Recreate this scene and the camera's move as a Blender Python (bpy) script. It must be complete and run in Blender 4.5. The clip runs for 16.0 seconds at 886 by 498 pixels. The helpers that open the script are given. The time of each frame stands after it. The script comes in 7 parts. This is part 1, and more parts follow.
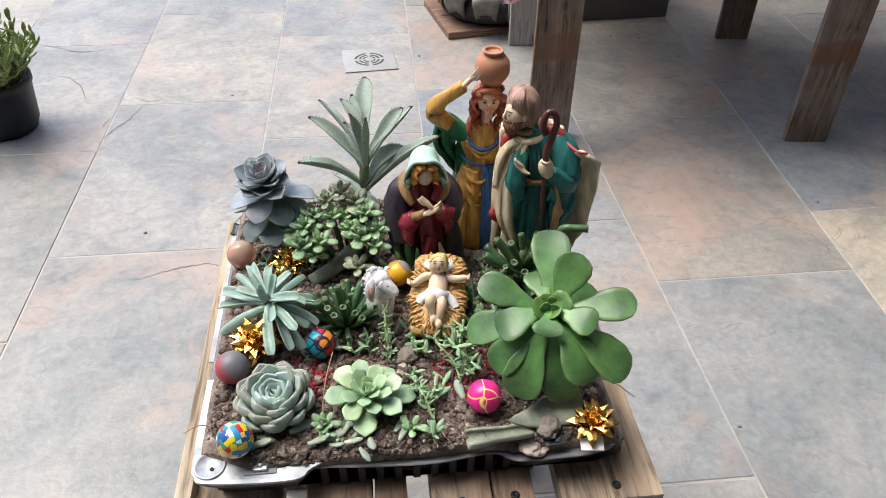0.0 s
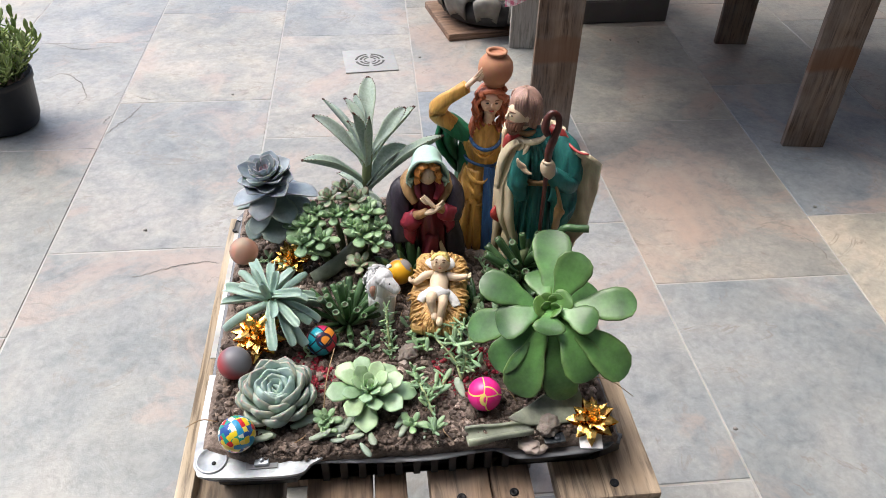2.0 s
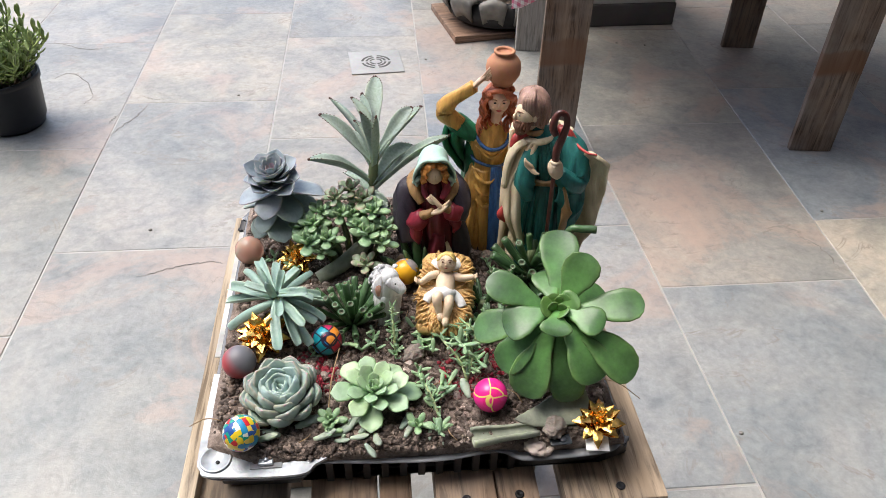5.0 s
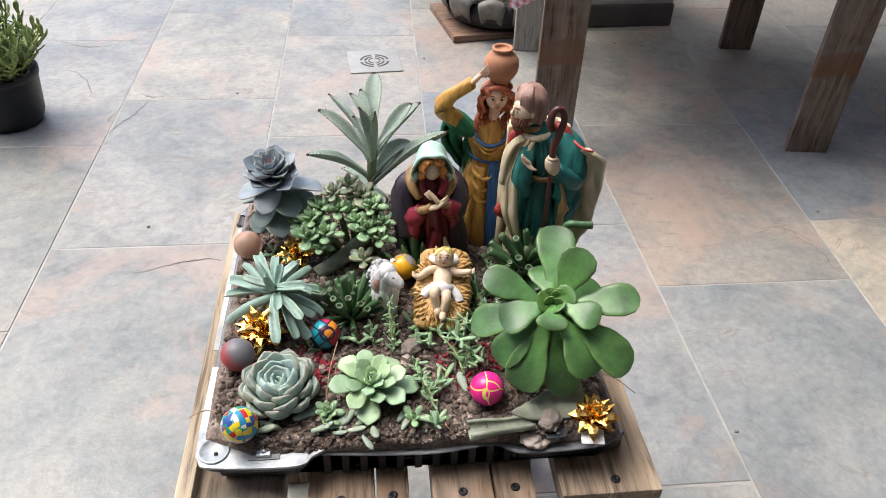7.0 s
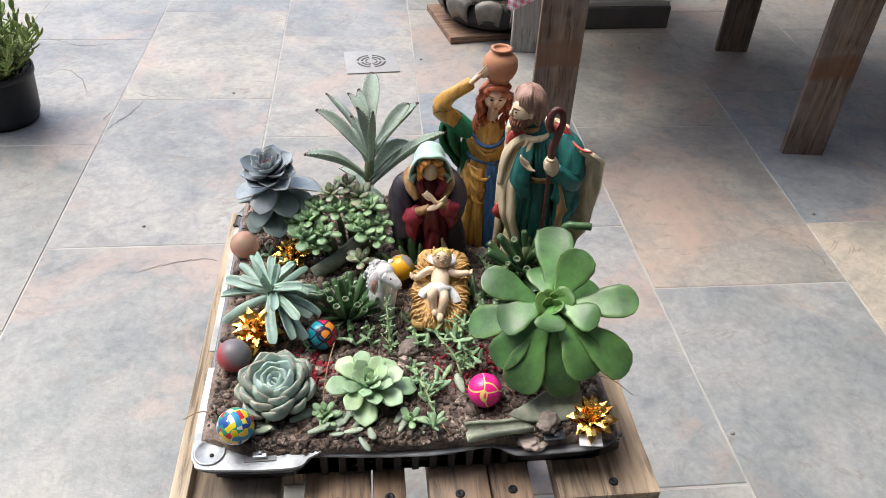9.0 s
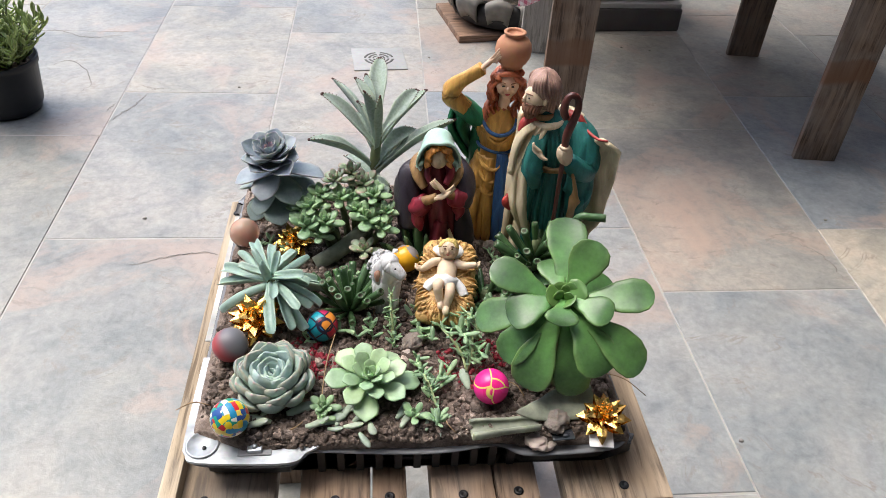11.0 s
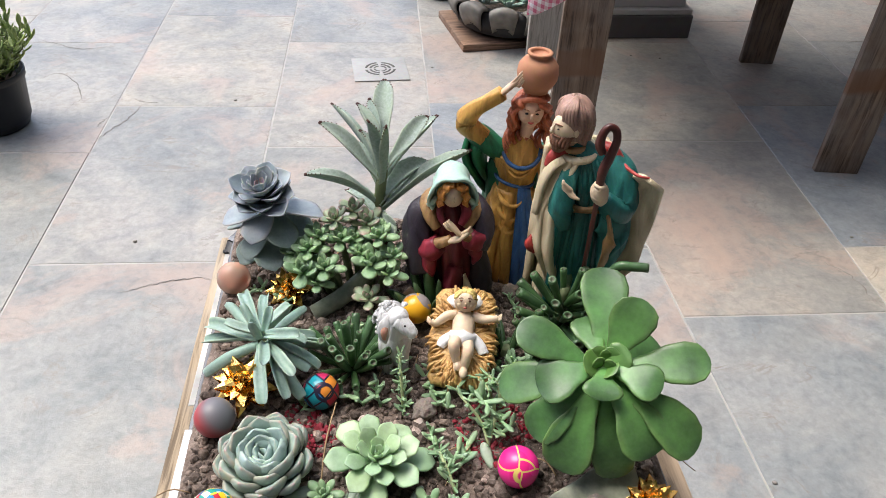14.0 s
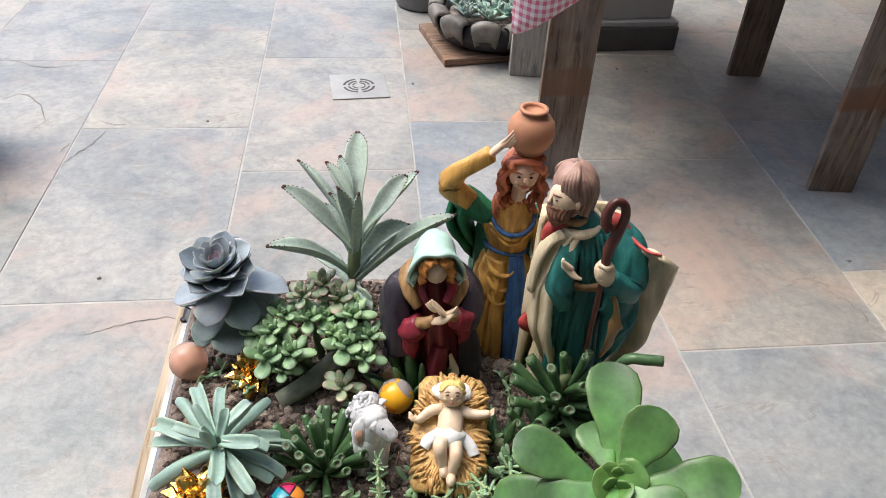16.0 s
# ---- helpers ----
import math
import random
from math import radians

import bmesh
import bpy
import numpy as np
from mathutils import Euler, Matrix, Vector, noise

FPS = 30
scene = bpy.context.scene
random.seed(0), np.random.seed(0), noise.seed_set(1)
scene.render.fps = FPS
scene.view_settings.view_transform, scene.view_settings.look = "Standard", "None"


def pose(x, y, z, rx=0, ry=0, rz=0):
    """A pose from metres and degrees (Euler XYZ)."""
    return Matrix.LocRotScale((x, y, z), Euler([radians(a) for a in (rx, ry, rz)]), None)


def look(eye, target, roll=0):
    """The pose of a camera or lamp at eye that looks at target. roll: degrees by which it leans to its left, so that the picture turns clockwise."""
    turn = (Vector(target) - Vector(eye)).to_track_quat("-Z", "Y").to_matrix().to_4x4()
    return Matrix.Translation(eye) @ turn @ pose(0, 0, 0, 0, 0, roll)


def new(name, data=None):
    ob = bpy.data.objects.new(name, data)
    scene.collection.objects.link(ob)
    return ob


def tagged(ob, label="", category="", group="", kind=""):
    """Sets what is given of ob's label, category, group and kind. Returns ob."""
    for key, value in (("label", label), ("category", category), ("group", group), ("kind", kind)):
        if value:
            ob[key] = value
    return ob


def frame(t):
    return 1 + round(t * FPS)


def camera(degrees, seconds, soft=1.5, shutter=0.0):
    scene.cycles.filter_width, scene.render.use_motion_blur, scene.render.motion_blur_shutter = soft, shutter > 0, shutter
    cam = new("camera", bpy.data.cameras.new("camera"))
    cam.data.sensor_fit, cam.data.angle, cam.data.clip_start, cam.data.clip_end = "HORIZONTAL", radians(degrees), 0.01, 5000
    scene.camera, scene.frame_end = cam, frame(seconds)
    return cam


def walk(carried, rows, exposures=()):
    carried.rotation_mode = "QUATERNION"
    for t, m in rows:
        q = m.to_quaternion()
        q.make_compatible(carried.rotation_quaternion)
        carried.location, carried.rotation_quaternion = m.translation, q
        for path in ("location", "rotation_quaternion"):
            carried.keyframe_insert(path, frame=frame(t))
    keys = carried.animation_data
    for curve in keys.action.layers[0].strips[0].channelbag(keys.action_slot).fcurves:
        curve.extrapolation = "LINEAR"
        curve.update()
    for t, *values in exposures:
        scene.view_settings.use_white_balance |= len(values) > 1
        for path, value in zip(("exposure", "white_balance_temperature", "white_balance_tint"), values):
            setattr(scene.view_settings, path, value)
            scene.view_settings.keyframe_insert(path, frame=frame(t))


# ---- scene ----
cam = camera(62.5, 16.0, soft=0.6)
PATH = [
    (0, (0.013, 0.133, 0.929), (0.0, 1.689, -0.327), 0.6),
    (0.5, (0.013, 0.131, 0.928), (0.002, 1.689, -0.327), 0.7),
    (1, (0.011, 0.133, 0.925), (0.004, 1.691, -0.328), 1.2),
    (1.5, (0.012, 0.132, 0.926), (0.018, 1.691, -0.327), 1.4),
    (2, (0.009, 0.127, 0.93), (0.004, 1.687, -0.322), 1.4),
    (2.5, (0.008, 0.127, 0.929), (0.007, 1.687, -0.322), 1.7),
    (3, (0.008, 0.127, 0.928), (0.005, 1.688, -0.322), 1.6),
    (3.5, (0.008, 0.129, 0.927), (0.001, 1.691, -0.321), 1.8),
    (4, (0.007, 0.13, 0.928), (-0.008, 1.693, -0.32), 1.5),
    (6.5, (0.007, 0.122, 0.922), (-0.01, 1.689, -0.321), 1.7),
    (7, (0.007, 0.121, 0.925), (-0.002, 1.687, -0.319), 2.0),
    (7.5, (0.004, 0.127, 0.922), (-0.01, 1.695, -0.319), 2.2),
    (8, (0.005, 0.121, 0.926), (-0.002, 1.689, -0.316), 2.3),
    (8.5, (0.004, 0.121, 0.925), (0.001, 1.689, -0.317), 2.5),
    (9, (0.005, 0.123, 0.923), (0.008, 1.691, -0.318), 2.5),
    (9.2, (0.005, 0.123, 0.922), (0.003, 1.691, -0.32), 2.5),
    (11.5, (0.0, 0.147, 0.892), (0.005, 1.724, -0.338), 3.9),
    (12, (-0.004, 0.163, 0.888), (0.031, 1.742, -0.34), 4.6),
    (12.5, (-0.008, 0.176, 0.885), (0.021, 1.758, -0.338), 4.7),
    (13, (-0.007, 0.188, 0.883), (0.002, 1.77, -0.341), 3.7),
    (13.5, (-0.008, 0.2, 0.881), (-0.013, 1.782, -0.343), 3.1),
    (14, (-0.011, 0.218, 0.877), (-0.021, 1.801, -0.346), 3.0),
    (14.5, (-0.009, 0.245, 0.872), (0.014, 1.83, -0.348), 3.3),
    (15, (-0.009, 0.279, 0.871), (0.048, 1.866, -0.345), 3.9),
    (15.5, (-0.011, 0.295, 0.875), (0.032, 1.881, -0.341), 3.6),
    (16, (-0.013, 0.306, 0.877), (0.021, 1.895, -0.338), 3.2),
]
walk(cam, [(t, look(eye, target, roll)) for t, eye, target, roll in PATH])

# ---- light ----
world = bpy.data.worlds.new("sky")
scene.world = world
world.use_nodes = True
wn = world.node_tree.nodes
sky = wn.new("ShaderNodeTexSky")
sky.sky_type = "NISHITA"
sky.sun_disc = False
sky.sun_elevation = radians(63)
sky.sun_rotation = radians(-64)
sky.air_density, sky.dust_density, sky.ozone_density = 1.0, 3.0, 0.6
world.node_tree.links.new(sky.outputs[0], wn["Background"].inputs[0])
wn["Background"].inputs[1].default_value = 0.15
sun_data = bpy.data.lights.new("sun", "SUN")
sun_data.energy, sun_data.angle, sun_data.color = 1.25, radians(36), (1.0, 0.985, 0.945)
sun = new("sun", sun_data)
sun.matrix_world = look((-1.9, 1.5, 4.6), (0.0, 0.6, 0.4))
scene.view_settings.exposure = 1.20


# ---- material helpers ----
def material(name, rough=0.6, metal=0.0, spec=0.5):
    m = bpy.data.materials.new(name)
    m.use_nodes = True
    b = m.node_tree.nodes["Principled BSDF"]
    b.inputs["Roughness"].default_value = rough
    b.inputs["Metallic"].default_value = metal
    b.inputs["Specular IOR Level"].default_value = spec
    return m, m.node_tree.nodes, m.node_tree.links, b


def node(ns, kind, **props):
    n = ns.new(kind)
    for key, value in props.items():
        if key in n.inputs:
            n.inputs[key].default_value = value
    return n


def noise_tex(ns, ls, scale, detail=4.0, rough=0.6, vec=None, warp=0.0):
    n = ns.new("ShaderNodeTexNoise")
    n.inputs["Scale"].default_value = scale
    n.inputs["Detail"].default_value = detail
    n.inputs["Roughness"].default_value = rough
    n.inputs["Distortion"].default_value = warp
    if vec:
        ls.new(vec, n.inputs["Vector"])
    return n


def ramp(ns, ls, source, stops, constant=False):
    r = ns.new("ShaderNodeValToRGB")
    el = r.color_ramp.elements
    while len(el) < len(stops):
        el.new(0.5)
    for e, (p, c) in zip(el, stops):
        e.position = p
        e.color = (*c, 1) if len(c) == 3 else c
    if constant:
        r.color_ramp.interpolation = "CONSTANT"
    ls.new(source, r.inputs[0])
    return r


def mix(ns, ls, fac, a, b, kind="MIX"):
    n = ns.new("ShaderNodeMix")
    n.data_type, n.blend_type = "RGBA", kind
    for value, socket in ((fac, n.inputs[0]), (a, n.inputs[6]), (b, n.inputs[7])):
        if isinstance(value, (int, float)):
            socket.default_value = value
        elif isinstance(value, tuple):
            socket.default_value = (*value, 1)
        else:
            ls.new(value, socket)
    return n.outputs[2]


def bump(ns, ls, bsdf, height, strength=0.3, distance=0.001):
    n = ns.new("ShaderNodeBump")
    n.inputs["Strength"].default_value = strength
    n.inputs["Distance"].default_value = distance
    ls.new(height, n.inputs["Height"])
    ls.new(n.outputs[0], bsdf.inputs["Normal"])


def place_vec(ns, ls, seed=37.0):
    """Object coordinates, shifted by a random amount for each object."""
    tc, info = ns.new("ShaderNodeTexCoord"), ns.new("ShaderNodeObjectInfo")
    add = ns.new("ShaderNodeVectorMath")
    mul = ns.new("ShaderNodeMath")
    mul.operation = "MULTIPLY"
    mul.inputs[1].default_value = seed
    ls.new(info.outputs["Random"], mul.inputs[0])
    ls.new(tc.outputs["Object"], add.inputs[0])
    ls.new(mul.outputs[0], add.inputs[1])
    return add.outputs[0], info.outputs["Random"]


def plain(name, colour, rough=0.6, metal=0.0, vary=0.25, scale=60.0, relief=0.15, depth=0.0006, spec=0.5):
    """One colour with grain at two scales."""
    m, ns, ls, b = material(name, rough, metal, spec)
    vec, rnd = place_vec(ns, ls)
    big, small = noise_tex(ns, ls, scale * 0.25, 3, vec=vec), noise_tex(ns, ls, scale * 2.5, 5, vec=vec)
    dark = tuple(c * (1 - vary) for c in colour)
    light = tuple(min(1, c * (1 + vary)) for c in colour)
    a = ramp(ns, ls, big.outputs[0], ((0.3, dark), (0.7, light)))
    c = mix(ns, ls, 0.25, a.outputs[0], small.outputs["Color"], "SOFT_LIGHT")
    ls.new(c, b.inputs["Base Color"])
    bump(ns, ls, b, small.outputs[0], relief, depth)
    return m


def slate_material(name="slate_tile", tint=(1, 1, 1)):
    """Riven slate: blue-grey ground with tan and rust clouds, each tile cut from another place."""
    m, ns, ls, b = material(name, 0.34)
    vec, rnd = place_vec(ns, ls, 53.0)
    big = noise_tex(ns, ls, 2.3, 9, 0.60, vec, 1.1)
    cloud = noise_tex(ns, ls, 5.2, 8, 0.66, vec, 0.8)
    mid = noise_tex(ns, ls, 11.0, 8, 0.70, vec, 0.5)
    fine = noise_tex(ns, ls, 70, 6, 0.75, vec)
    base = ramp(ns, ls, big.outputs[0], ((0.34, (0.212, 0.215, 0.203)), (0.46, (0.274, 0.272, 0.249)), (0.53, (0.320, 0.308, 0.276)), (0.62, (0.338, 0.318, 0.284)), (0.72, (0.350, 0.318, 0.276))))
    veil = ramp(ns, ls, cloud.outputs[0], ((0.36, (0.80, 0.83, 0.86)), (0.47, (0.98, 0.985, 0.99)), (0.56, (1.04, 1.02, 1.0)), (0.68, (1.15, 1.10, 1.05))))
    c = mix(ns, ls, 0.9, base.outputs[0], veil.outputs[0], "MULTIPLY")
    spots = ramp(ns, ls, mid.outputs[0], ((0.34, (0.78, 0.79, 0.80)), (0.48, (1, 1, 1)), (0.68, (1.12, 1.10, 1.07))))
    c = mix(ns, ls, 0.8, c, spots.outputs[0], "MULTIPLY")
    tone = ramp(ns, ls, rnd, ((0.0, (0.94, 0.96, 0.99)), (0.35, (0.99, 0.99, 0.99)), (0.8, (1.03, 1.01, 0.99)), (1.0, (1.12, 1.08, 1.02))))
    c = mix(ns, ls, 1.0, c, tone.outputs[0], "MULTIPLY")
    mottle = noise_tex(ns, ls, 30, 6, 0.72, vec, 0.8)
    fleck = ramp(ns, ls, mottle.outputs[0], ((0.36, (0.82, 0.825, 0.835)), (0.5, (1, 1, 1)), (0.64, (1.10, 1.085, 1.07))))
    c = mix(ns, ls, 0.8, c, fleck.outputs[0], "MULTIPLY")
    c = mix(ns, ls, 0.38, c, fine.outputs[0], "OVERLAY")
    c = mix(ns, ls, 1.0, c, tint, "MULTIPLY")
    # rust-pink blotches with ragged edges
    blot = noise_tex(ns, ls, 2.9, 7, 0.62, vec, 0.9)
    patch = ramp(ns, ls, blot.outputs[0], ((0.545, (0, 0, 0)), (0.600, (0.42, 0.42, 0.42)), (0.70, (0.72, 0.72, 0.72))))
    worn = ramp(ns, ls, mottle.outputs[0], ((0.36, (0.55, 0.55, 0.55)), (0.52, (1, 1, 1))))
    pf = mix(ns, ls, 1.0, patch.outputs[0], worn.outputs[0], "MULTIPLY")
    c = mix(ns, ls, pf, c, (0.405, 0.296, 0.238))
    # thin rusty veins
    vein = noise_tex(ns, ls, 3.2, 8, 0.6, vec, 2.2)
    line = ramp(ns, ls, vein.outputs[0], ((0.478, (0, 0, 0)), (0.494, (1, 1, 1)), (0.500, (1, 1, 1)), (0.512, (0, 0, 0))))
    gate = ramp(ns, ls, mid.outputs[0], ((0.50, (0, 0, 0)), (0.62, (0.6, 0.6, 0.6))))
    f = mix(ns, ls, 1.0, line.outputs[0], gate.outputs[0], "MULTIPLY")
    c = mix(ns, ls, f, c, (0.20, 0.165, 0.14))
    ls.new(c, b.inputs["Base Color"])
    rr = ramp(ns, ls, mid.outputs[0], ((0.3, (0.28, 0.28, 0.28)), (0.7, (0.50, 0.50, 0.50))))
    ls.new(rr.outputs[0], b.inputs["Roughness"])
    h = mix(ns, ls, 0.30, mid.outputs["Color"], fine.outputs["Color"])
    bump(ns, ls, b, h, 0.55, 0.005)
    return m


def wood_material(name, light, dark, grey=0.0, axis=1, rough=0.75, ring=26.0, rust=None):
    """Planks with grain along one of their own axes, knots and weathering."""
    m, ns, ls, b = material(name, rough, 0, 0.3)
    vec, rnd = place_vec(ns, ls, 11.0)
    mp = ns.new("ShaderNodeMapping")
    s = [1.0, 1.0, 1.0]
    s[axis] = 0.07
    mp.inputs["Scale"].default_value = s
    ls.new(vec, mp.inputs["Vector"])
    grain = noise_tex(ns, ls, ring * 6, 7, 0.65, mp.outputs[0], 0.6)
    band = noise_tex(ns, ls, ring, 4, 0.55, mp.outputs[0], 1.4)
    blotch = noise_tex(ns, ls, 9, 4, 0.6, vec)
    a = ramp(ns, ls, band.outputs[0], ((0.32, dark), (0.5, tuple((x + y) / 2 for x, y in zip(light, dark))), (0.66, light)))
    g = ramp(ns, ls, grain.outputs[0], ((0.38, (0.20, 0.17, 0.15)), (0.48, (0.80, 0.78, 0.76)), (0.6, (1.08, 1.06, 1.04))))
    c = mix(ns, ls, 0.75, a.outputs[0], g.outputs[0], "MULTIPLY")
    w = ramp(ns, ls, blotch.outputs[0], ((0.4, (0, 0, 0)), (0.65, (1, 1, 1))))
    f = mix(ns, ls, 1.0, w.outputs[0], (grey, grey, grey), "MULTIPLY")
    c = mix(ns, ls, f, c, (0.34, 0.32, 0.30))
    knot = ns.new("ShaderNodeTexVoronoi")
    knot.inputs["Scale"].default_value = 9.0
    mk = ns.new("ShaderNodeMapping")
    sk = [1.0, 1.0, 1.0]
    sk[axis] = 0.6
    mk.inputs["Scale"].default_value = sk
    ls.new(vec, mk.inputs["Vector"])
    ls.new(mk.outputs[0], knot.inputs["Vector"])
    k = ramp(ns, ls, knot.outputs["Distance"], ((0.04, (0.9, 0.9, 0.9)), (0.11, (0, 0, 0))))
    c = mix(ns, ls, k.outputs[0], c, tuple(x * 0.35 for x in dark))
    if rust:
        # an old rusty stain across the plank
        tc = ns.new("ShaderNodeTexCoord")
        sp = ns.new("ShaderNodeSeparateXYZ")
        ls.new(tc.outputs["Object"], sp.inputs[0])
        add = ns.new("ShaderNodeMath")
        add.operation = "MULTIPLY_ADD"
        add.inputs[1].default_value = 0.05
        ls.new(blotch.outputs[0], add.inputs[0])
        ls.new(sp.outputs[2], add.inputs[2])
        band = ramp(ns, ls, add.outputs[0], ((rust[0], (0, 0, 0)), (rust[0] + 0.010, (0.85, 0.85, 0.85)), (rust[1], (0.6, 0.6, 0.6)), (rust[1] + 0.008, (0, 0, 0))))
        c = mix(ns, ls, band.outputs[0], c, (0.165, 0.085, 0.048))
    ls.new(c, b.inputs["Base Color"])
    bump(ns, ls, b, grain.outputs[0], 0.5, 0.0012)
    return m


def leaf_material(name, base, tip, edge=None, rough=0.4, bloom=0.0, mottle=0.25, tip_from=0.75, sheen=0.12, pale_to=0.3, pale=1.5):
    """Fleshy leaf: V runs from base to tip and U across; edge tints the margin."""
    base, tip = ((c[0], c[1], c[2] * 1.22) for c in (base, tip))
    m, ns, ls, b = material(name, rough, 0, 0.45)
    vec, rnd = place_vec(ns, ls)
    uv = ns.new("ShaderNodeTexCoord")
    sp = ns.new("ShaderNodeSeparateXYZ")
    ls.new(uv.outputs["UV"], sp.inputs[0])
    r = ramp(ns, ls, sp.outputs[1], ((0.0, tuple(min(1, c * pale) for c in base)), (pale_to, base), (tip_from, base), (1.0, tip)))
    c = r.outputs[0]
    if edge:
        e = ramp(ns, ls, sp.outputs[0], ((0.0, (1, 1, 1)), (0.16, (0, 0, 0)), (0.84, (0, 0, 0)), (1.0, (1, 1, 1))))
        c = mix(ns, ls, e.outputs[0], c, edge)
    n1, n2 = noise_tex(ns, ls, 55, 4, vec=vec), noise_tex(ns, ls, 420, 4, vec=vec)
    t = ramp(ns, ls, n1.outputs[0], ((0.3, (1 - mottle,) * 3), (0.7, (1 + mottle,) * 3)))
    c = mix(ns, ls, 1.0, c, t.outputs[0], "MULTIPLY")
    tone = ramp(ns, ls, rnd, ((0.0, (0.82, 0.88, 0.86)), (1.0, (1.14, 1.08, 1.0))))
    c = mix(ns, ls, 1.0, c, tone.outputs[0], "MULTIPLY")
    if bloom:
        f = ramp(ns, ls, n2.outputs[0], ((0.35, (bloom * 0.4,) * 3), (0.65, (bloom,) * 3)))
        c = mix(ns, ls, f.outputs[0], c, (0.50, 0.56, 0.53))
    ls.new(c, b.inputs["Base Color"])
    b.inputs["Subsurface Weight"].default_value = sheen
    b.inputs["Subsurface Radius"].default_value = (0.004, 0.006, 0.002)
    b.inputs["Subsurface Scale"].default_value = 0.5
    bump(ns, ls, b, n2.outputs[0], 0.12, 0.0005)
    return m


def paint(name, colour, wash, rough=0.40, scale=95.0, amount=0.62):
    """Hand-painted resin with a darker glaze rubbed on in streaks, which also paint fold shading."""
    m, ns, ls, b = material(name, rough, 0, 0.4)
    vec, rnd = place_vec(ns, ls)
    mp = ns.new("ShaderNodeMapping")
    mp.inputs["Scale"].default_value = (1, 1, 0.22)
    ls.new(vec, mp.inputs["Vector"])
    n1, n2 = noise_tex(ns, ls, scale, 5, 0.6, mp.outputs[0], 0.8), noise_tex(ns, ls, scale * 6, 4, vec=vec)
    f = ramp(ns, ls, n1.outputs[0], ((0.36, (amount,) * 3), (0.50, (amount * 0.25,) * 3), (0.60, (0, 0, 0))))
    c = mix(ns, ls, f.outputs[0], colour, wash)
    # rubbed paler on the ridges of the strokes, painting highlights along the folds too
    worn = ramp(ns, ls, n1.outputs[0], ((0.58, (0, 0, 0)), (0.74, (0.45, 0.45, 0.45))))
    c = mix(ns, ls, worn.outputs[0], c, tuple(min(0.85, x * 1.5 + 0.03) for x in colour))
    c = mix(ns, ls, 0.3, c, n2.outputs["Color"], "SOFT_LIGHT")
    ls.new(c, b.inputs["Base Color"])
    bump(ns, ls, b, n1.outputs[0], 0.5, 0.0020)
    return m


def soil_material():
    m, ns, ls, b = material("soil", 0.95, 0, 0.15)
    vec, rnd = place_vec(ns, ls)
    geo = ns.new("ShaderNodeNewGeometry")
    n1, n2 = noise_tex(ns, ls, 28, 6, 0.7, vec), noise_tex(ns, ls, 260, 6, 0.75, vec)
    a = ramp(ns, ls, n1.outputs[0], ((0.3, (0.070, 0.055, 0.047)), (0.5, (0.200, 0.163, 0.141)), (0.7, (0.38, 0.325, 0.287))))
    g = ramp(ns, ls, n2.outputs[0], ((0.35, (0.45, 0.43, 0.42)), (0.6, (1.1, 1.1, 1.1)), (0.75, (1.7, 1.65, 1.6))))
    c = mix(ns, ls, 0.85, a.outputs[0], g.outputs[0], "MULTIPLY")
    t = ramp(ns, ls, geo.outputs["Random Per Island"], ((0.0, (0.5, 0.48, 0.46)), (0.55, (0.92, 0.88, 0.86)), (0.9, (1.5, 1.42, 1.34)), (1.0, (2.4, 2.35, 2.3))))
    c = mix(ns, ls, 1.0, c, t.outputs[0], "MULTIPLY")
    ls.new(c, b.inputs["Base Color"])
    bump(ns, ls, b, n2.outputs[0], 0.9, 0.002)
    return m


def patch_material(name, colours, nu, nv, line=None, width=0.08, rough=0.3):
    """A printed toy ball: patches of flat colours, with lines between them."""
    m, ns, ls, b = material(name, rough, 0, 0.5)
    tc = ns.new("ShaderNodeTexCoord")
    vo = ns.new("ShaderNodeTexVoronoi")
    vo.distance = "CHEBYCHEV"
    vo.inputs["Scale"].default_value = nu
    vo.inputs["Randomness"].default_value = nv
    ls.new(tc.outputs["Object"], vo.inputs["Vector"])
    sp = ns.new("ShaderNodeSeparateColor")
    ls.new(vo.outputs["Color"], sp.inputs[0])
    k = len(colours)
    r = ramp(ns, ls, sp.outputs[0], [(i / k, c) for i, c in enumerate(colours)], True)
    c = r.outputs[0]
    if line:
        ve = ns.new("ShaderNodeTexVoronoi")
        ve.feature = "DISTANCE_TO_EDGE"
        ve.inputs["Scale"].default_value = nu
        ve.inputs["Randomness"].default_value = nv
        ls.new(tc.outputs["Object"], ve.inputs["Vector"])
        e = ramp(ns, ls, ve.outputs["Distance"], ((width * 0.6, (1, 1, 1)), (width, (0, 0, 0))))
        c = mix(ns, ls, e.outputs[0], c, line)
    ls.new(c, b.inputs["Base Color"])
    return m


# ---- materials ----
SLATE = slate_material()
SLATE_BLUE = slate_material("blue_slate_tile", (0.835, 0.865, 0.885))
SLATE_COOL = slate_material("cool_slate_tile", (0.875, 0.945, 1.060))
SLATE_PALE = slate_material("pale_tan_slate_tile", (1.15, 1.12, 1.09))
SLATE_WARM = slate_material("rusty_slate_tile", (0.93, 0.93, 0.965))
GROUT = plain("grout", (0.385, 0.367, 0.342), 0.9, vary=0.2, scale=40)
WALL = plain("wall_plaster", (0.375, 0.385, 0.39), 0.9, vary=0.08, scale=6)
DECK = wood_material("deck_wood", (0.60, 0.465, 0.325), (0.20, 0.143, 0.095), 0.40)
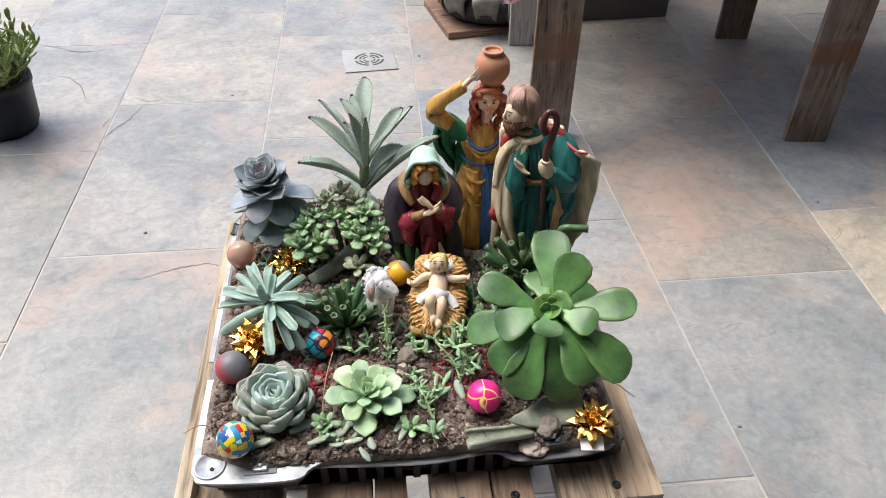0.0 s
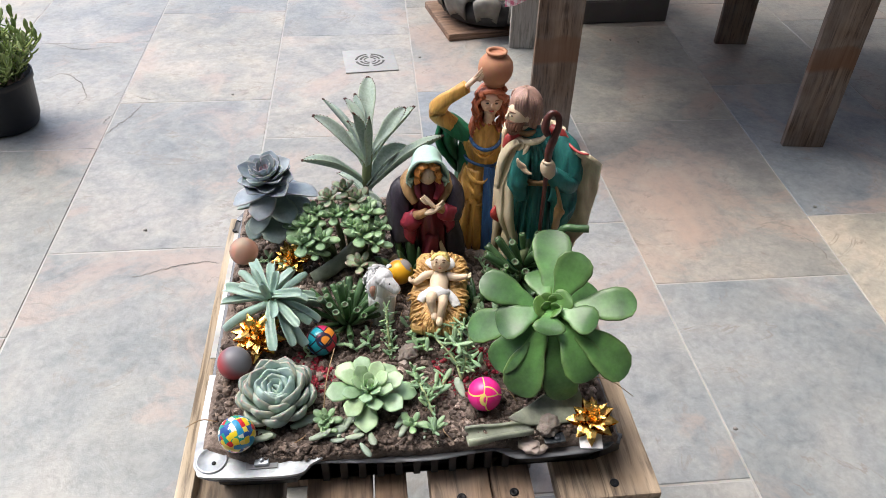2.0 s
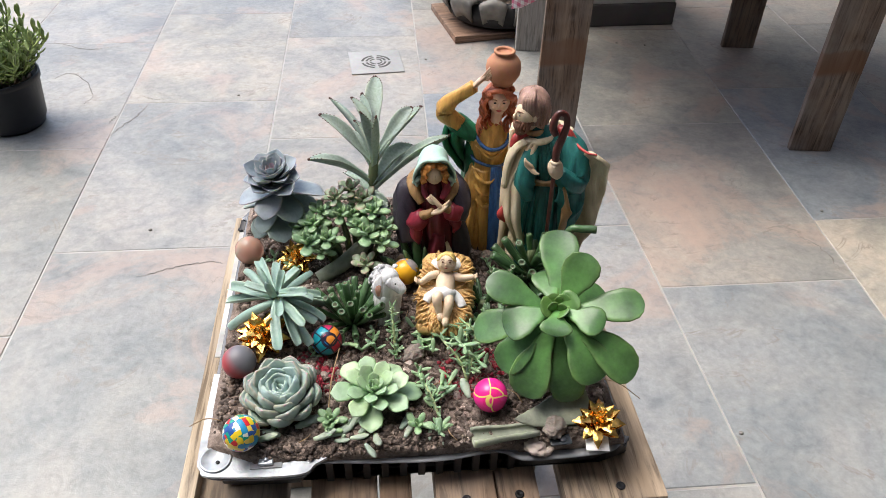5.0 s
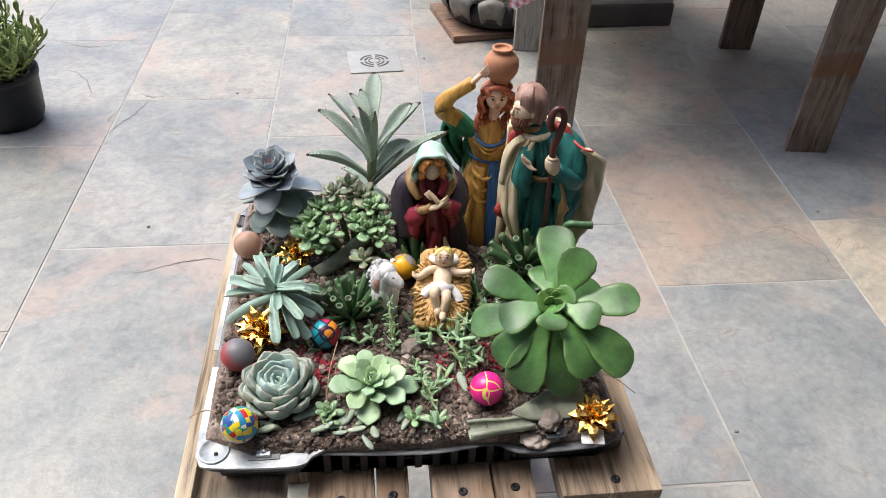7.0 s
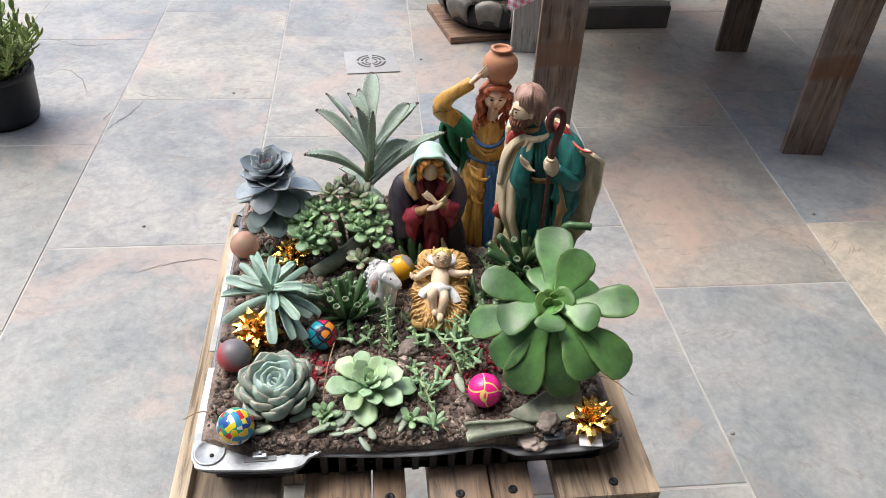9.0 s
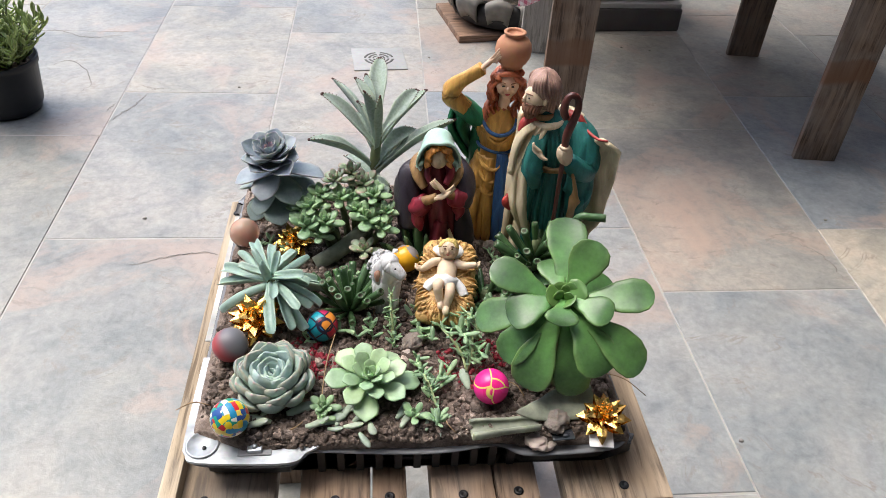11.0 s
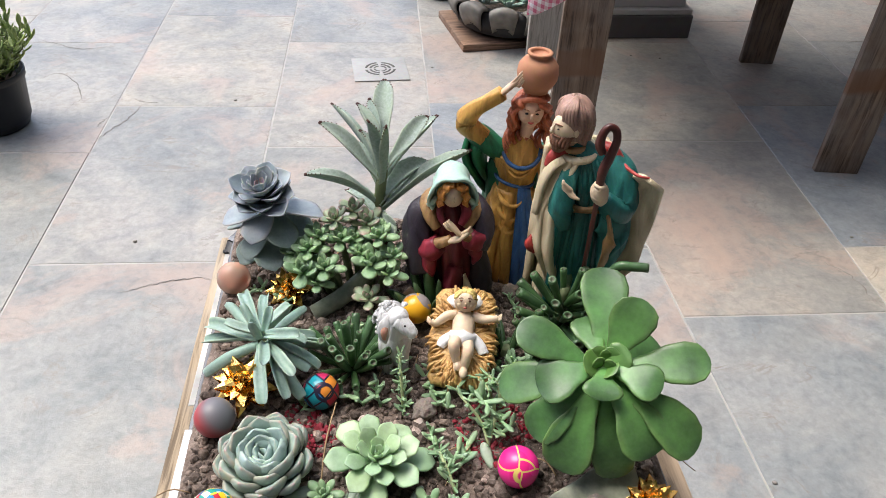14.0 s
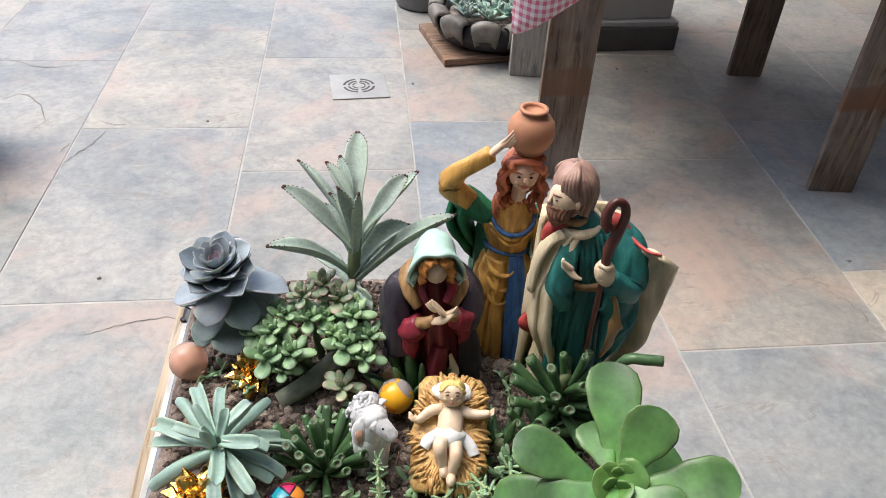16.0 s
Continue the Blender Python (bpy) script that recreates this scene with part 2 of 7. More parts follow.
DECK_DARK = wood_material("dark_deck_wood", (0.36, 0.245, 0.160), (0.125, 0.082, 0.056), 0.25)
DECK_EDGE = wood_material("pale_wood", (0.55, 0.45, 0.32), (0.34, 0.26, 0.17), 0.45)
CHIPPED = plain("chipped_white_paint", (0.44, 0.43, 0.40), 0.6, vary=0.35, scale=90, relief=0.5)
LEG = wood_material("table_leg_wood", (0.235, 0.165, 0.115), (0.115, 0.078, 0.055), 0.22, axis=2)
LEG_RUST = wood_material("stained_leg_wood", (0.245, 0.175, 0.125), (0.125, 0.086, 0.062), 0.28, axis=2, rust=(0.225, 0.285))
LEG_PALE = wood_material("pale_leg_wood", (0.46, 0.43, 0.38), (0.32, 0.29, 0.25), 0.5, axis=2)
BOARD = wood_material("brown_board_wood", (0.30, 0.185, 0.120), (0.15, 0.090, 0.058), 0.15, axis=0)
SOIL = soil_material()
SCREW = plain("screw_black", (0.02, 0.02, 0.022), 0.45, 0.6, 0.3)
STEEL = plain("zinc_steel", (0.62, 0.63, 0.65), 0.35, 0.85, 0.12, 50)
PAINTED_METAL = plain("flange_paint", (0.42, 0.445, 0.46), 0.42, 0.3, 0.42, 150, 0.6)
RIB_SHADE = plain("black_rib_and_shade", (0.03, 0.028, 0.027), 0.5, 0, 0.3)
TERRACOTTA = plain("terracotta", (0.48, 0.22, 0.12), 0.75, 0, 0.15, 80, 0.3)
POT_BLACK = plain("nursery_pot", (0.012, 0.013, 0.015), 0.45, 0, 0.3, 40)
POT_GREY = plain("grey_pot", (0.17, 0.165, 0.16), 0.6, 0, 0.15, 20)
TYRE = plain("tyre_rubber", (0.018, 0.017, 0.017), 0.7, 0, 0.3, 30)
TYRE_PAINT = plain("tyre_paint", (0.150, 0.138, 0.118), 0.6, 0, 0.75, 40)
PLINTH = plain("plinth_stone", (0.10, 0.092, 0.088), 0.75, 0, 0.2, 15)
COLUMN = plain("column_plaster", (0.48, 0.47, 0.45), 0.85, 0, 0.1, 10)
STONE = plain("pale_stone", (0.46, 0.38, 0.33), 0.85, 0, 0.2, 90, 0.6)
ROCK = plain("rough_clod", (0.24, 0.20, 0.17), 0.95, 0, 0.35, 120, 0.9, 0.002)
RED_GRIT = plain("red_grit", (0.24, 0.012, 0.026), 0.7, 0, 0.4, 200)
TWIG = plain("dry_stem", (0.33, 0.22, 0.12), 0.8, 0, 0.3, 150)
DRAIN = plain("drain_plate", (0.335, 0.335, 0.320), 0.6, 0.1, 0.12, 40)
DRAIN_HOLE = plain("drain_slot", (0.09, 0.088, 0.08), 0.8)
WHITE_PAPER = plain("bow_backing", (0.78, 0.78, 0.76), 0.35, 0, 0.05)

GOLD, ns_, ls_, b_ = material("gold_foil", 0.13, 1.0)
b_.inputs["Base Color"].default_value = (0.86, 0.52, 0.14, 1)
bump(ns_, ls_, b_, noise_tex(ns_, ls_, 160, 3).outputs[0], 0.15, 0.001)

CLEAR, ns_, ls_, b_ = material("clear_plastic", 0.18)
b_.inputs["Base Color"].default_value = (0.42, 0.43, 0.45, 1)
b_.inputs["Transmission Weight"].default_value = 0.55
b_.inputs["IOR"].default_value = 1.3
bump(ns_, ls_, b_, noise_tex(ns_, ls_, 90, 4).outputs[0], 0.2, 0.001)

ORANGE_GEL, ns_, ls_, b_ = material("orange_gel", 0.08)
b_.inputs["Base Color"].default_value = (1.0, 0.64, 0.50, 1)
b_.inputs["Transmission Weight"].default_value = 0.6
b_.inputs["IOR"].default_value = 1.40
b_.inputs["Subsurface Weight"].default_value = 0.6
b_.inputs["Subsurface Radius"].default_value = (0.01, 0.004, 0.003)

SMOKE, ns_, ls_, b_ = material("two_tone_rubber", 0.45)
tc_ = ns_.new("ShaderNodeTexCoord")
dp_ = ns_.new("ShaderNodeVectorMath")
dp_.operation = "DOT_PRODUCT"
dp_.inputs[1].default_value = (30.0, 2.0, 34.0)
ls_.new(tc_.outputs["Object"], dp_.inputs[0])
ad_ = ns_.new("ShaderNodeMath")
ad_.inputs[1].default_value = 0.3
ls_.new(dp_.outputs["Value"], ad_.inputs[0])
r_ = ramp(ns_, ls_, ad_.outputs[0], ((0.25, (0.42, 0.06, 0.07)), (0.62, (0.17, 0.15, 0.165)), (1.0, (0.15, 0.16, 0.175))))
ls_.new(r_.outputs[0], b_.inputs["Base Color"])

MOSAIC = patch_material("mosaic_ball", [(0.75, 0.55, 0.02), (0.02, 0.08, 0.30), (0.75, 0.72, 0.60), (0.55, 0.02, 0.03), (0.01, 0.30, 0.22), (0.02, 0.25, 0.45), (0.8, 0.6, 0.1)], 250.0, 0.4)
CUBES = patch_material("grid_ball", [(0.60, 0.02, 0.05), (0.02, 0.25, 0.62), (0.85, 0.30, 0.04), (0.50, 0.02, 0.06), (0.01, 0.32, 0.40), (0.55, 0.03, 0.12)], 120.0, 0.15, (0.02, 0.015, 0.04), 0.09)
PINK = patch_material("pink_ball", [(0.80, 0.02, 0.22), (0.85, 0.03, 0.28)], 40.0, 0.9, (0.80, 0.62, 0.16), 0.024, 0.25)
YELLOW = patch_material("yellow_ball", [(0.80, 0.42, 0.02), (0.30, 0.27, 0.27), (0.75, 0.30, 0.02)], 75.0, 0.3)

AEO = leaf_material("aeonium_leaf", (0.054, 0.140, 0.028), (0.036, 0.092, 0.026), (0.090, 0.175, 0.046), 0.33, 0.05, 0.42, pale_to=0.62, pale=2.1)
AEO_HEART = leaf_material("aeonium_heart_leaf", (0.100, 0.215, 0.040), (0.066, 0.150, 0.032), (0.13, 0.23, 0.06), 0.38, 0.03, 0.25, pale_to=0.5, pale=1.4)
BLUE_ECH = leaf_material("blue_echeveria_leaf", (0.285, 0.420, 0.340), (0.36, 0.40, 0.33), (0.32, 0.42, 0.35), 0.42, 0.42, tip_from=0.9)
BLUE_OUT = leaf_material("pink_edged_leaf", (0.270, 0.365, 0.265), (0.43, 0.21, 0.18), (0.32, 0.30, 0.24), 0.42, 0.26, tip_from=0.84)
GREEN_ECH = leaf_material("green_echeveria_leaf", (0.345, 0.500, 0.235), (0.32, 0.46, 0.23), (0.30, 0.47, 0.23), 0.40, 0.15)
DARK_ECH = leaf_material("dusky_echeveria_leaf", (0.240, 0.290, 0.292), (0.280, 0.272, 0.305), (0.36, 0.345, 0.38), 0.40, 0.20)
DARK_HEART = leaf_material("dusky_echeveria_heart_leaf", (0.300, 0.215, 0.235), (0.330, 0.190, 0.205), (0.36, 0.21, 0.22), 0.42, 0.10)
DARK_LOW = leaf_material("grey_green_leaf", (0.185, 0.245, 0.195), (0.17, 0.22, 0.18), (0.25, 0.30, 0.255), 0.45, 0.18)
CHALK = leaf_material("chalky_leaf", (0.195, 0.325, 0.225), (0.25, 0.37, 0.28), (0.31, 0.42, 0.32), 0.45, 0.28)
KAL = leaf_material("felted_leaf", (0.180, 0.250, 0.165), (0.17, 0.225, 0.155), (0.30, 0.35, 0.27), 0.8, 0.40)
KAL_TOOTH = plain("felted_leaf_tooth", (0.075, 0.030, 0.022), 0.8)
JADE = leaf_material("sedum_leaf", (0.215, 0.360, 0.140), (0.25, 0.35, 0.16), (0.25, 0.38, 0.17), 0.42, 0.18, 0.35)
JADE_RED = leaf_material("sedum_leaf_blush", (0.23, 0.31, 0.15), (0.32, 0.15, 0.13), (0.30, 0.25, 0.17), 0.42, 0.12, tip_from=0.55)
GOLLUM = leaf_material("finger_leaf", (0.045, 0.108, 0.028), (0.080, 0.135, 0.050), None, 0.34, 0.05, 0.4, tip_from=0.86)
FINGER_TIP = plain("finger_leaf_cup", (0.075, 0.085, 0.045), 0.6)
SMALL_GREEN = leaf_material("stonecrop_leaf", (0.215, 0.350, 0.150), (0.25, 0.36, 0.16), None, 0.5, 0.15)
FALLEN = leaf_material("shed_leaf", (0.230, 0.290, 0.170), (0.26, 0.30, 0.19), None, 0.6, 0.3)
DRY_LEAF = leaf_material("withered_leaf", (0.185, 0.205, 0.130), (0.16, 0.15, 0.11), None, 0.75, 0.08, 0.5)
STEM = plain("succulent_stem", (0.16, 0.19, 0.09), 0.7, 0, 0.3, 80, 0.4)
RUNNER = plain("runner_stem", (0.34, 0.40, 0.20), 0.6, 0, 0.25, 80, 0.3)
STEM_BROWN = plain("woody_stem", (0.15, 0.115, 0.08), 0.8, 0, 0.3, 80, 0.5)
POT_PLANT = leaf_material("needle_leaf", (0.215, 0.285, 0.060), (0.36, 0.40, 0.13), None, 0.5, 0.08)

SKIN = paint("skin_paint", (0.70, 0.47, 0.34), (0.46, 0.25, 0.14), 0.45, 40, 0.25)
SKIN_PALE = paint("pale_skin_paint", (0.74, 0.58, 0.41), (0.48, 0.31, 0.17), 0.42, 60, 0.35)
OCHRE = paint("ochre_robe", (0.66, 0.370, 0.095), (0.20, 0.085, 0.020), amount=0.6)
GREEN_P = paint("green_cloak", (0.027, 0.199, 0.092), (0.006, 0.035, 0.02))
BLUE_P = paint("blue_sash", (0.039, 0.116, 0.291), (0.008, 0.02, 0.06))
HAIR_RED = paint("auburn_hair", (0.552, 0.162, 0.077), (0.14, 0.035, 0.02))
HAIR_BROWN = paint("brown_hair", (0.414, 0.254, 0.199), (0.11, 0.055, 0.045))
BEARD = paint("brown_beard", (0.261, 0.116, 0.068), (0.06, 0.025, 0.015))
TEAL = paint("teal_robe", (0.030, 0.185, 0.166), (0.006, 0.034, 0.034), amount=0.62)
CREAM = paint("cream_cloak", (0.74, 0.63, 0.43), (0.36, 0.25, 0.12), amount=0.5)
RED_P = paint("red_lining", (0.46, 0.060, 0.050), (0.16, 0.012, 0.012))
STAFF = paint("staff_paint", (0.115, 0.034, 0.026), (0.03, 0.01, 0.008), 0.3)
MINT = paint("mint_veil", (0.46, 0.66, 0.56), (0.26, 0.42, 0.37), amount=0.3)
PLUM = paint("plum_cloak", (0.042, 0.033, 0.046), (0.010, 0.008, 0.012))
SHAWL = paint("brown_shawl", (0.40, 0.235, 0.10), (0.10, 0.05, 0.02))
DEEP_RED = paint("dark_red_dress", (0.17, 0.018, 0.032), (0.03, 0.006, 0.010))
LIP = plain("lip_paint", (0.50, 0.10, 0.08), 0.45)
SLATE_CRACK = plain("slate_crack", (0.26, 0.24, 0.215), 0.9, vary=0.4, scale=90)
CRIMSON = paint("crimson_dress", (0.27, 0.026, 0.046), (0.09, 0.008, 0.016))
HAIR_GINGER = paint("ginger_hair", (0.706, 0.291, 0.068), (0.2, 0.07, 0.015))
STRAW = paint("straw", (0.64, 0.40, 0.15), (0.24, 0.10, 0.022), scale=170, amount=0.7)
BLOND = paint("blond_hair", (0.800, 0.614, 0.215), (0.3, 0.15, 0.04))
WHITE_P = paint("white_cloth", (0.800, 0.800, 0.800), (0.42, 0.38, 0.3), amount=0.3)
WOOL = paint("lamb_wool", (0.800, 0.800, 0.800), (0.34, 0.30, 0.25), 0.7, 200, 0.5)
WOOL_GREY = paint("grey_wool", (0.552, 0.552, 0.552), (0.20, 0.20, 0.20), 0.8, 260, 0.6)
PINK_EAR = paint("ear_pink", (0.800, 0.460, 0.337), (0.40, 0.2, 0.14))
BLACK_DOT = plain("black_dot", (0.01, 0.01, 0.01), 0.3)


# ---- mesh helpers ----
def mesh_of(name, bm, mats, smooth=True):
    me = bpy.data.meshes.new(name)
    bm.normal_update()
    bm.to_mesh(me)
    bm.free()
    for m in mats if isinstance(mats, (list, tuple)) else [mats]:
        me.materials.append(m)
    if smooth:
        me.polygons.foreach_set("use_smooth", [True] * len(me.polygons))
    return me


def child(name, me, parent, m=None, label=""):
    """One mesh object under a thing or under a part."""
    ob = new(name, me)
    ob.parent = parent
    if m is not None:
        ob.matrix_basis = m
    return tagged(ob, label) if label else ob


def part(name, bm, mats, parent, label="", m=None, smooth=True):
    return child(name, mesh_of(name, bm, mats, smooth), parent, m, label)


def thing(name, m, label, category, group="", kind=""):
    ob = new(name)
    ob.matrix_basis = m
    ob.empty_display_size = 0.01
    return tagged(ob, label, category, group, kind)


def solo(name, bm, mats, m, label, category, group="", kind="", smooth=True):
    ob = new(name, mesh_of(name, bm, mats, smooth))
    ob.matrix_basis = m
    return tagged(ob, label, category, group, kind)


def box(bm, x0, x1, y0, y1, z0, z1, bevel=0.0, mat=0):
    start = len(bm.faces)
    r = bmesh.ops.create_cube(bm, size=1.0, matrix=Matrix.Translation(((x0 + x1) / 2, (y0 + y1) / 2, (z0 + z1) / 2)) @ Matrix.Diagonal((x1 - x0, y1 - y0, z1 - z0, 1)))
    if bevel:
        edges = list({e for v in r["verts"] for e in v.link_edges})
        bmesh.ops.bevel(bm, geom=edges, offset=bevel, segments=2, affect="EDGES", profile=0.6)
    bm.faces.ensure_lookup_table()
    for f in bm.faces[start:]:
        f.material_index = mat
    return bm


def lerp_rows(rows, s):
    """Value of (s, v...) rows at s, smoothly."""
    for a, b in zip(rows, rows[1:]):
        if s <= b[0]:
            k = (s - a[0]) / max(1e-9, b[0] - a[0])
            k = max(0.0, min(1.0, k))
            k = k * k * (3 - 2 * k) * 0.5 + k * 0.5
            return [x + (y - x) * k for x, y in zip(a[1:], b[1:])]
    return list(rows[-1][1:])


def rings_to_mesh(bm, rings, mat=0, uv=False, cap=True):
    """Closed rings of points, joined in order."""
    vs = [[bm.verts.new(p) for p in r] for r in rings]
    n = len(rings[0])
    layer = bm.loops.layers.uv.verify() if uv else None
    for i in range(len(vs) - 1):
        for j in range(n):
            k = (j + 1) % n
            f = bm.faces.new((vs[i][j], vs[i][k], vs[i + 1][k], vs[i + 1][j]))
            f.material_index = mat
            f.smooth = True
            if uv:
                for loop, (a, c) in zip(f.loops, ((i, j), (i, j + 1), (i + 1, j + 1), (i + 1, j))):
                    loop[layer].uv = (0.5 + 0.5 * math.cos(2 * math.pi * c / n), a / (len(vs) - 1))
    if cap:
        for r, flip in ((vs[0], True), (vs[-1], False)):
            f = bm.faces.new(list(reversed(r)) if flip else r)
            f.material_index = mat
            if uv:
                for loop in f.loops:
                    loop[layer].uv = (0.5, 0.0 if flip else 1.0)
    return bm


def spline(pts, n):
    """Catmull-Rom through points of any width."""
    p = [np.array(q, float) for q in pts]
    p = [2 * p[0] - p[1], *p, 2 * p[-1] - p[-2]]
    out = []
    m = len(p) - 3
    for i in range(n):
        t = i / (n - 1) * m
        k = min(int(t), m - 1)
        t -= k
        a, b, c, d = p[k:k + 4]
        out.append(0.5 * (2 * b + (c - a) * t + (2 * a - 5 * b + 4 * c - d) * t * t + (3 * b - a - 3 * c + d) * t ** 3))
    return out


def tube(bm, rows, mat=0, n=12, m=16, flat=1.0, folds=0, amp=0.0, phase=0.0, up=(0, 0, 1), uv=False):
    """Rounded tube along rows of (x, y, z, radius); flat squeezes it along the third axis."""
    pts = spline(rows, m)
    rings = []
    for i, p in enumerate(pts):
        a, b = pts[max(0, i - 1)][:3], pts[min(m - 1, i + 1)][:3]
        d = Vector(b - a).normalized()
        s = d.cross(Vector(up))
        s = s.normalized() if s.length > 1e-4 else Vector((1, 0, 0))
        t = s.cross(d)
        r = max(1e-5, p[3])
        ring = []
        for j in range(n):
            q = 2 * math.pi * j / n
            k = r * (1 + amp * math.sin(folds * q + phase + i * 0.25)) if folds else r
            ring.append(Vector(p[:3]) + s * (k * math.cos(q)) + t * (k * flat * math.sin(q)))
        rings.append(ring)
    return rings_to_mesh(bm, rings, mat, uv)


def robe(bm, rows, mat=0, n=40, m=24, folds=11, amp=0.1, twist=1.5, seed=0.0):
    """A draped body: rows of (x, y, z, rx, ry, fold strength) from hem to neck."""
    pts = spline(rows, m)
    rings = []
    for i, p in enumerate(pts):
        ring = []
        for j in range(n):
            q = 2 * math.pi * j / n
            w = math.sin(folds * q + twist * p[2] * 40 + seed) + 0.6 * math.sin((folds * 2 - 3) * q - twist * p[2] * 25 + seed * 2) + 0.5 * math.sin(3 * q + seed)
            k = 1 + amp * p[5] * w
            ring.append((p[0] + p[3] * k * math.cos(q), p[1] + p[4] * k * math.sin(q), p[2]))
        rings.append(ring)
    return rings_to_mesh(bm, rings, mat)


def ball(bm, c, r, mat=0, seg=16, ring=10, turn=None, rough=0.0):
    r = (r, r, r) if isinstance(r, (int, float)) else r
    start = len(bm.verts)
    m = Matrix.Translation(c) @ (turn or Matrix()) @ Matrix.Diagonal((*r, 1))
    made = bmesh.ops.create_uvsphere(bm, u_segments=seg, v_segments=ring, radius=1.0, matrix=m)
    for v in made["verts"]:
        if rough:
            v.co += (v.co - Vector(c)) * rough * noise.noise(v.co * (1.2 / max(r)))
        for f in v.link_faces:
            f.material_index = mat
    return bm


def sheet(bm, point, nu, nv, thick, mat=0, back=None):
    """A thick cloth: point(u, v) for u, v in 0..1."""
    g = [[Vector(point(i / nu, j / nv)) for j in range(nv + 1)] for i in range(nu + 1)]
    nor = [[None] * (nv + 1) for _ in range(nu + 1)]
    for i in range(nu + 1):
        for j in range(nv + 1):
            a = g[min(nu, i + 1)][j] - g[max(0, i - 1)][j]
            b = g[i][min(nv, j + 1)] - g[i][max(0, j - 1)]
            nor[i][j] = a.cross(b).normalized() if a.cross(b).length > 1e-12 else Vector((0, 0, 1))
    f0 = [[bm.verts.new(g[i][j] + nor[i][j] * thick / 2) for j in range(nv + 1)] for i in range(nu + 1)]
    f1 = [[bm.verts.new(g[i][j] - nor[i][j] * thick / 2) for j in range(nv + 1)] for i in range(nu + 1)]
    back = mat if back is None else back
    for i in range(nu):
        for j in range(nv):
            bm.faces.new((f0[i][j], f0[i + 1][j], f0[i + 1][j + 1], f0[i][j + 1])).material_index = mat
            bm.faces.new((f1[i][j + 1], f1[i + 1][j + 1], f1[i + 1][j], f1[i][j])).material_index = back
    for i in range(nu):
        bm.faces.new((f0[i + 1][0], f0[i][0], f1[i][0], f1[i + 1][0])).material_index = back
        bm.faces.new((f0[i][nv], f0[i + 1][nv], f1[i + 1][nv], f1[i][nv])).material_index = back
    for j in range(nv):
        bm.faces.new((f0[0][j], f0[0][j + 1], f1[0][j + 1], f1[0][j])).material_index = back
        bm.faces.new((f0[nu][j + 1], f0[nu][j], f1[nu][j], f1[nu][j + 1])).material_index = back
    return bm


def lathe(bm, rows, mat=0, n=32, c=(0, 0, 0), cap=True):
    rings = [[(c[0] + r * math.cos(2 * math.pi * j / n), c[1] + r * math.sin(2 * math.pi * j / n), c[2] + z) for j in range(n)] for r, z in rows]
    return rings_to_mesh(bm, rings, mat, cap=cap)


SPOON = ((0, 0.30), (0.16, 0.32), (0.38, 0.54), (0.62, 0.92), (0.78, 1.0), (0.90, 0.86), (0.965, 0.56), (1.0, 0.16))
OBOVATE = ((0, 0.32), (0.3, 0.62), (0.65, 1.0), (0.85, 0.85), (0.95, 0.42), (1.0, 0.06))
STRAP = ((0, 0.7), (0.3, 0.9), (0.6, 1.0), (0.88, 0.96), (0.97, 0.86), (1.0, 0.62))
SPATULATE = ((0, 0.34), (0.3, 0.58), (0.66, 1.0), (0.82, 0.96), (0.92, 0.62), (0.965, 0.26), (1.0, 0.03))
LANCE = ((0, 0.36), (0.25, 0.44), (0.6, 1.0), (0.8, 0.88), (0.93, 0.5), (1.0, 0.1))
CUSP = ((0, 0.55), (0.35, 0.90), (0.62, 1.0), (0.80, 0.88), (0.91, 0.55), (0.97, 0.2), (1.0, 0.03))
PAD = ((0, 0.4), (0.25, 0.75), (0.6, 1.0), (0.85, 0.8), (0.96, 0.45), (1.0, 0.1))


def leaf_mesh(name, mat, length, width, thick, profile, bend=0.0, cup=0.3, n=12, m=12, wave=0.0, seed=0, fold=0.0, start=0.0):
    """A fleshy leaf that grows along +y, its face up; bend in degrees over its length (up is plus)."""
    rng = random.Random(seed)
    bm = bmesh.new()
    y = z = last = 0.0
    rings = []
    ph = rng.uniform(0, 6)
    for i in range(m + 1):
        s = 1 - (1 - i / m) ** 1.6
        step = s - last
        last = s
        s = min(s, 0.9995)
        ang = radians(start + bend * s)
        if i:
            y += math.cos(ang) * length * step
            z += math.sin(ang) * length * step
        w = width / 2 * lerp_rows(profile, s)[0]
        t = thick / 2 * (1.0 if s < 0.7 else max(0.12, 1 - ((s - 0.7) / 0.3) ** 2 * 0.85))
        sway = wave * math.sin(s * 7 + ph) * length
        ring = []
        for j in range(n):
            q = 2 * math.pi * j / n
            c = math.cos(q)
            x = w * c
            k = cup * w * c * c + fold * abs(c) * w + wave * 0.6 * w * math.sin(s * 9 + ph + c * 2)
            h = t * math.sin(q) + k
            ring.append((x + sway, y - math.sin(ang) * h, z + math.cos(ang) * h))
        rings.append(ring)
    rings_to_mesh(bm, rings, 0, uv=True)
    return mesh_of(name, bm, mat)


def aim(at, az, el, roll=0.0, scale=1.0):
    """Places a leaf: its +y along the direction az (from +x, counter-clockwise), el above the level."""
    return Matrix.Translation(at) @ Matrix.Rotation(radians(az - 90), 4, "Z") @ Matrix.Rotation(radians(el), 4, "X") @ Matrix.Rotation(radians(roll), 4, "Y") @ Matrix.Diagonal((scale, scale, scale, 1))


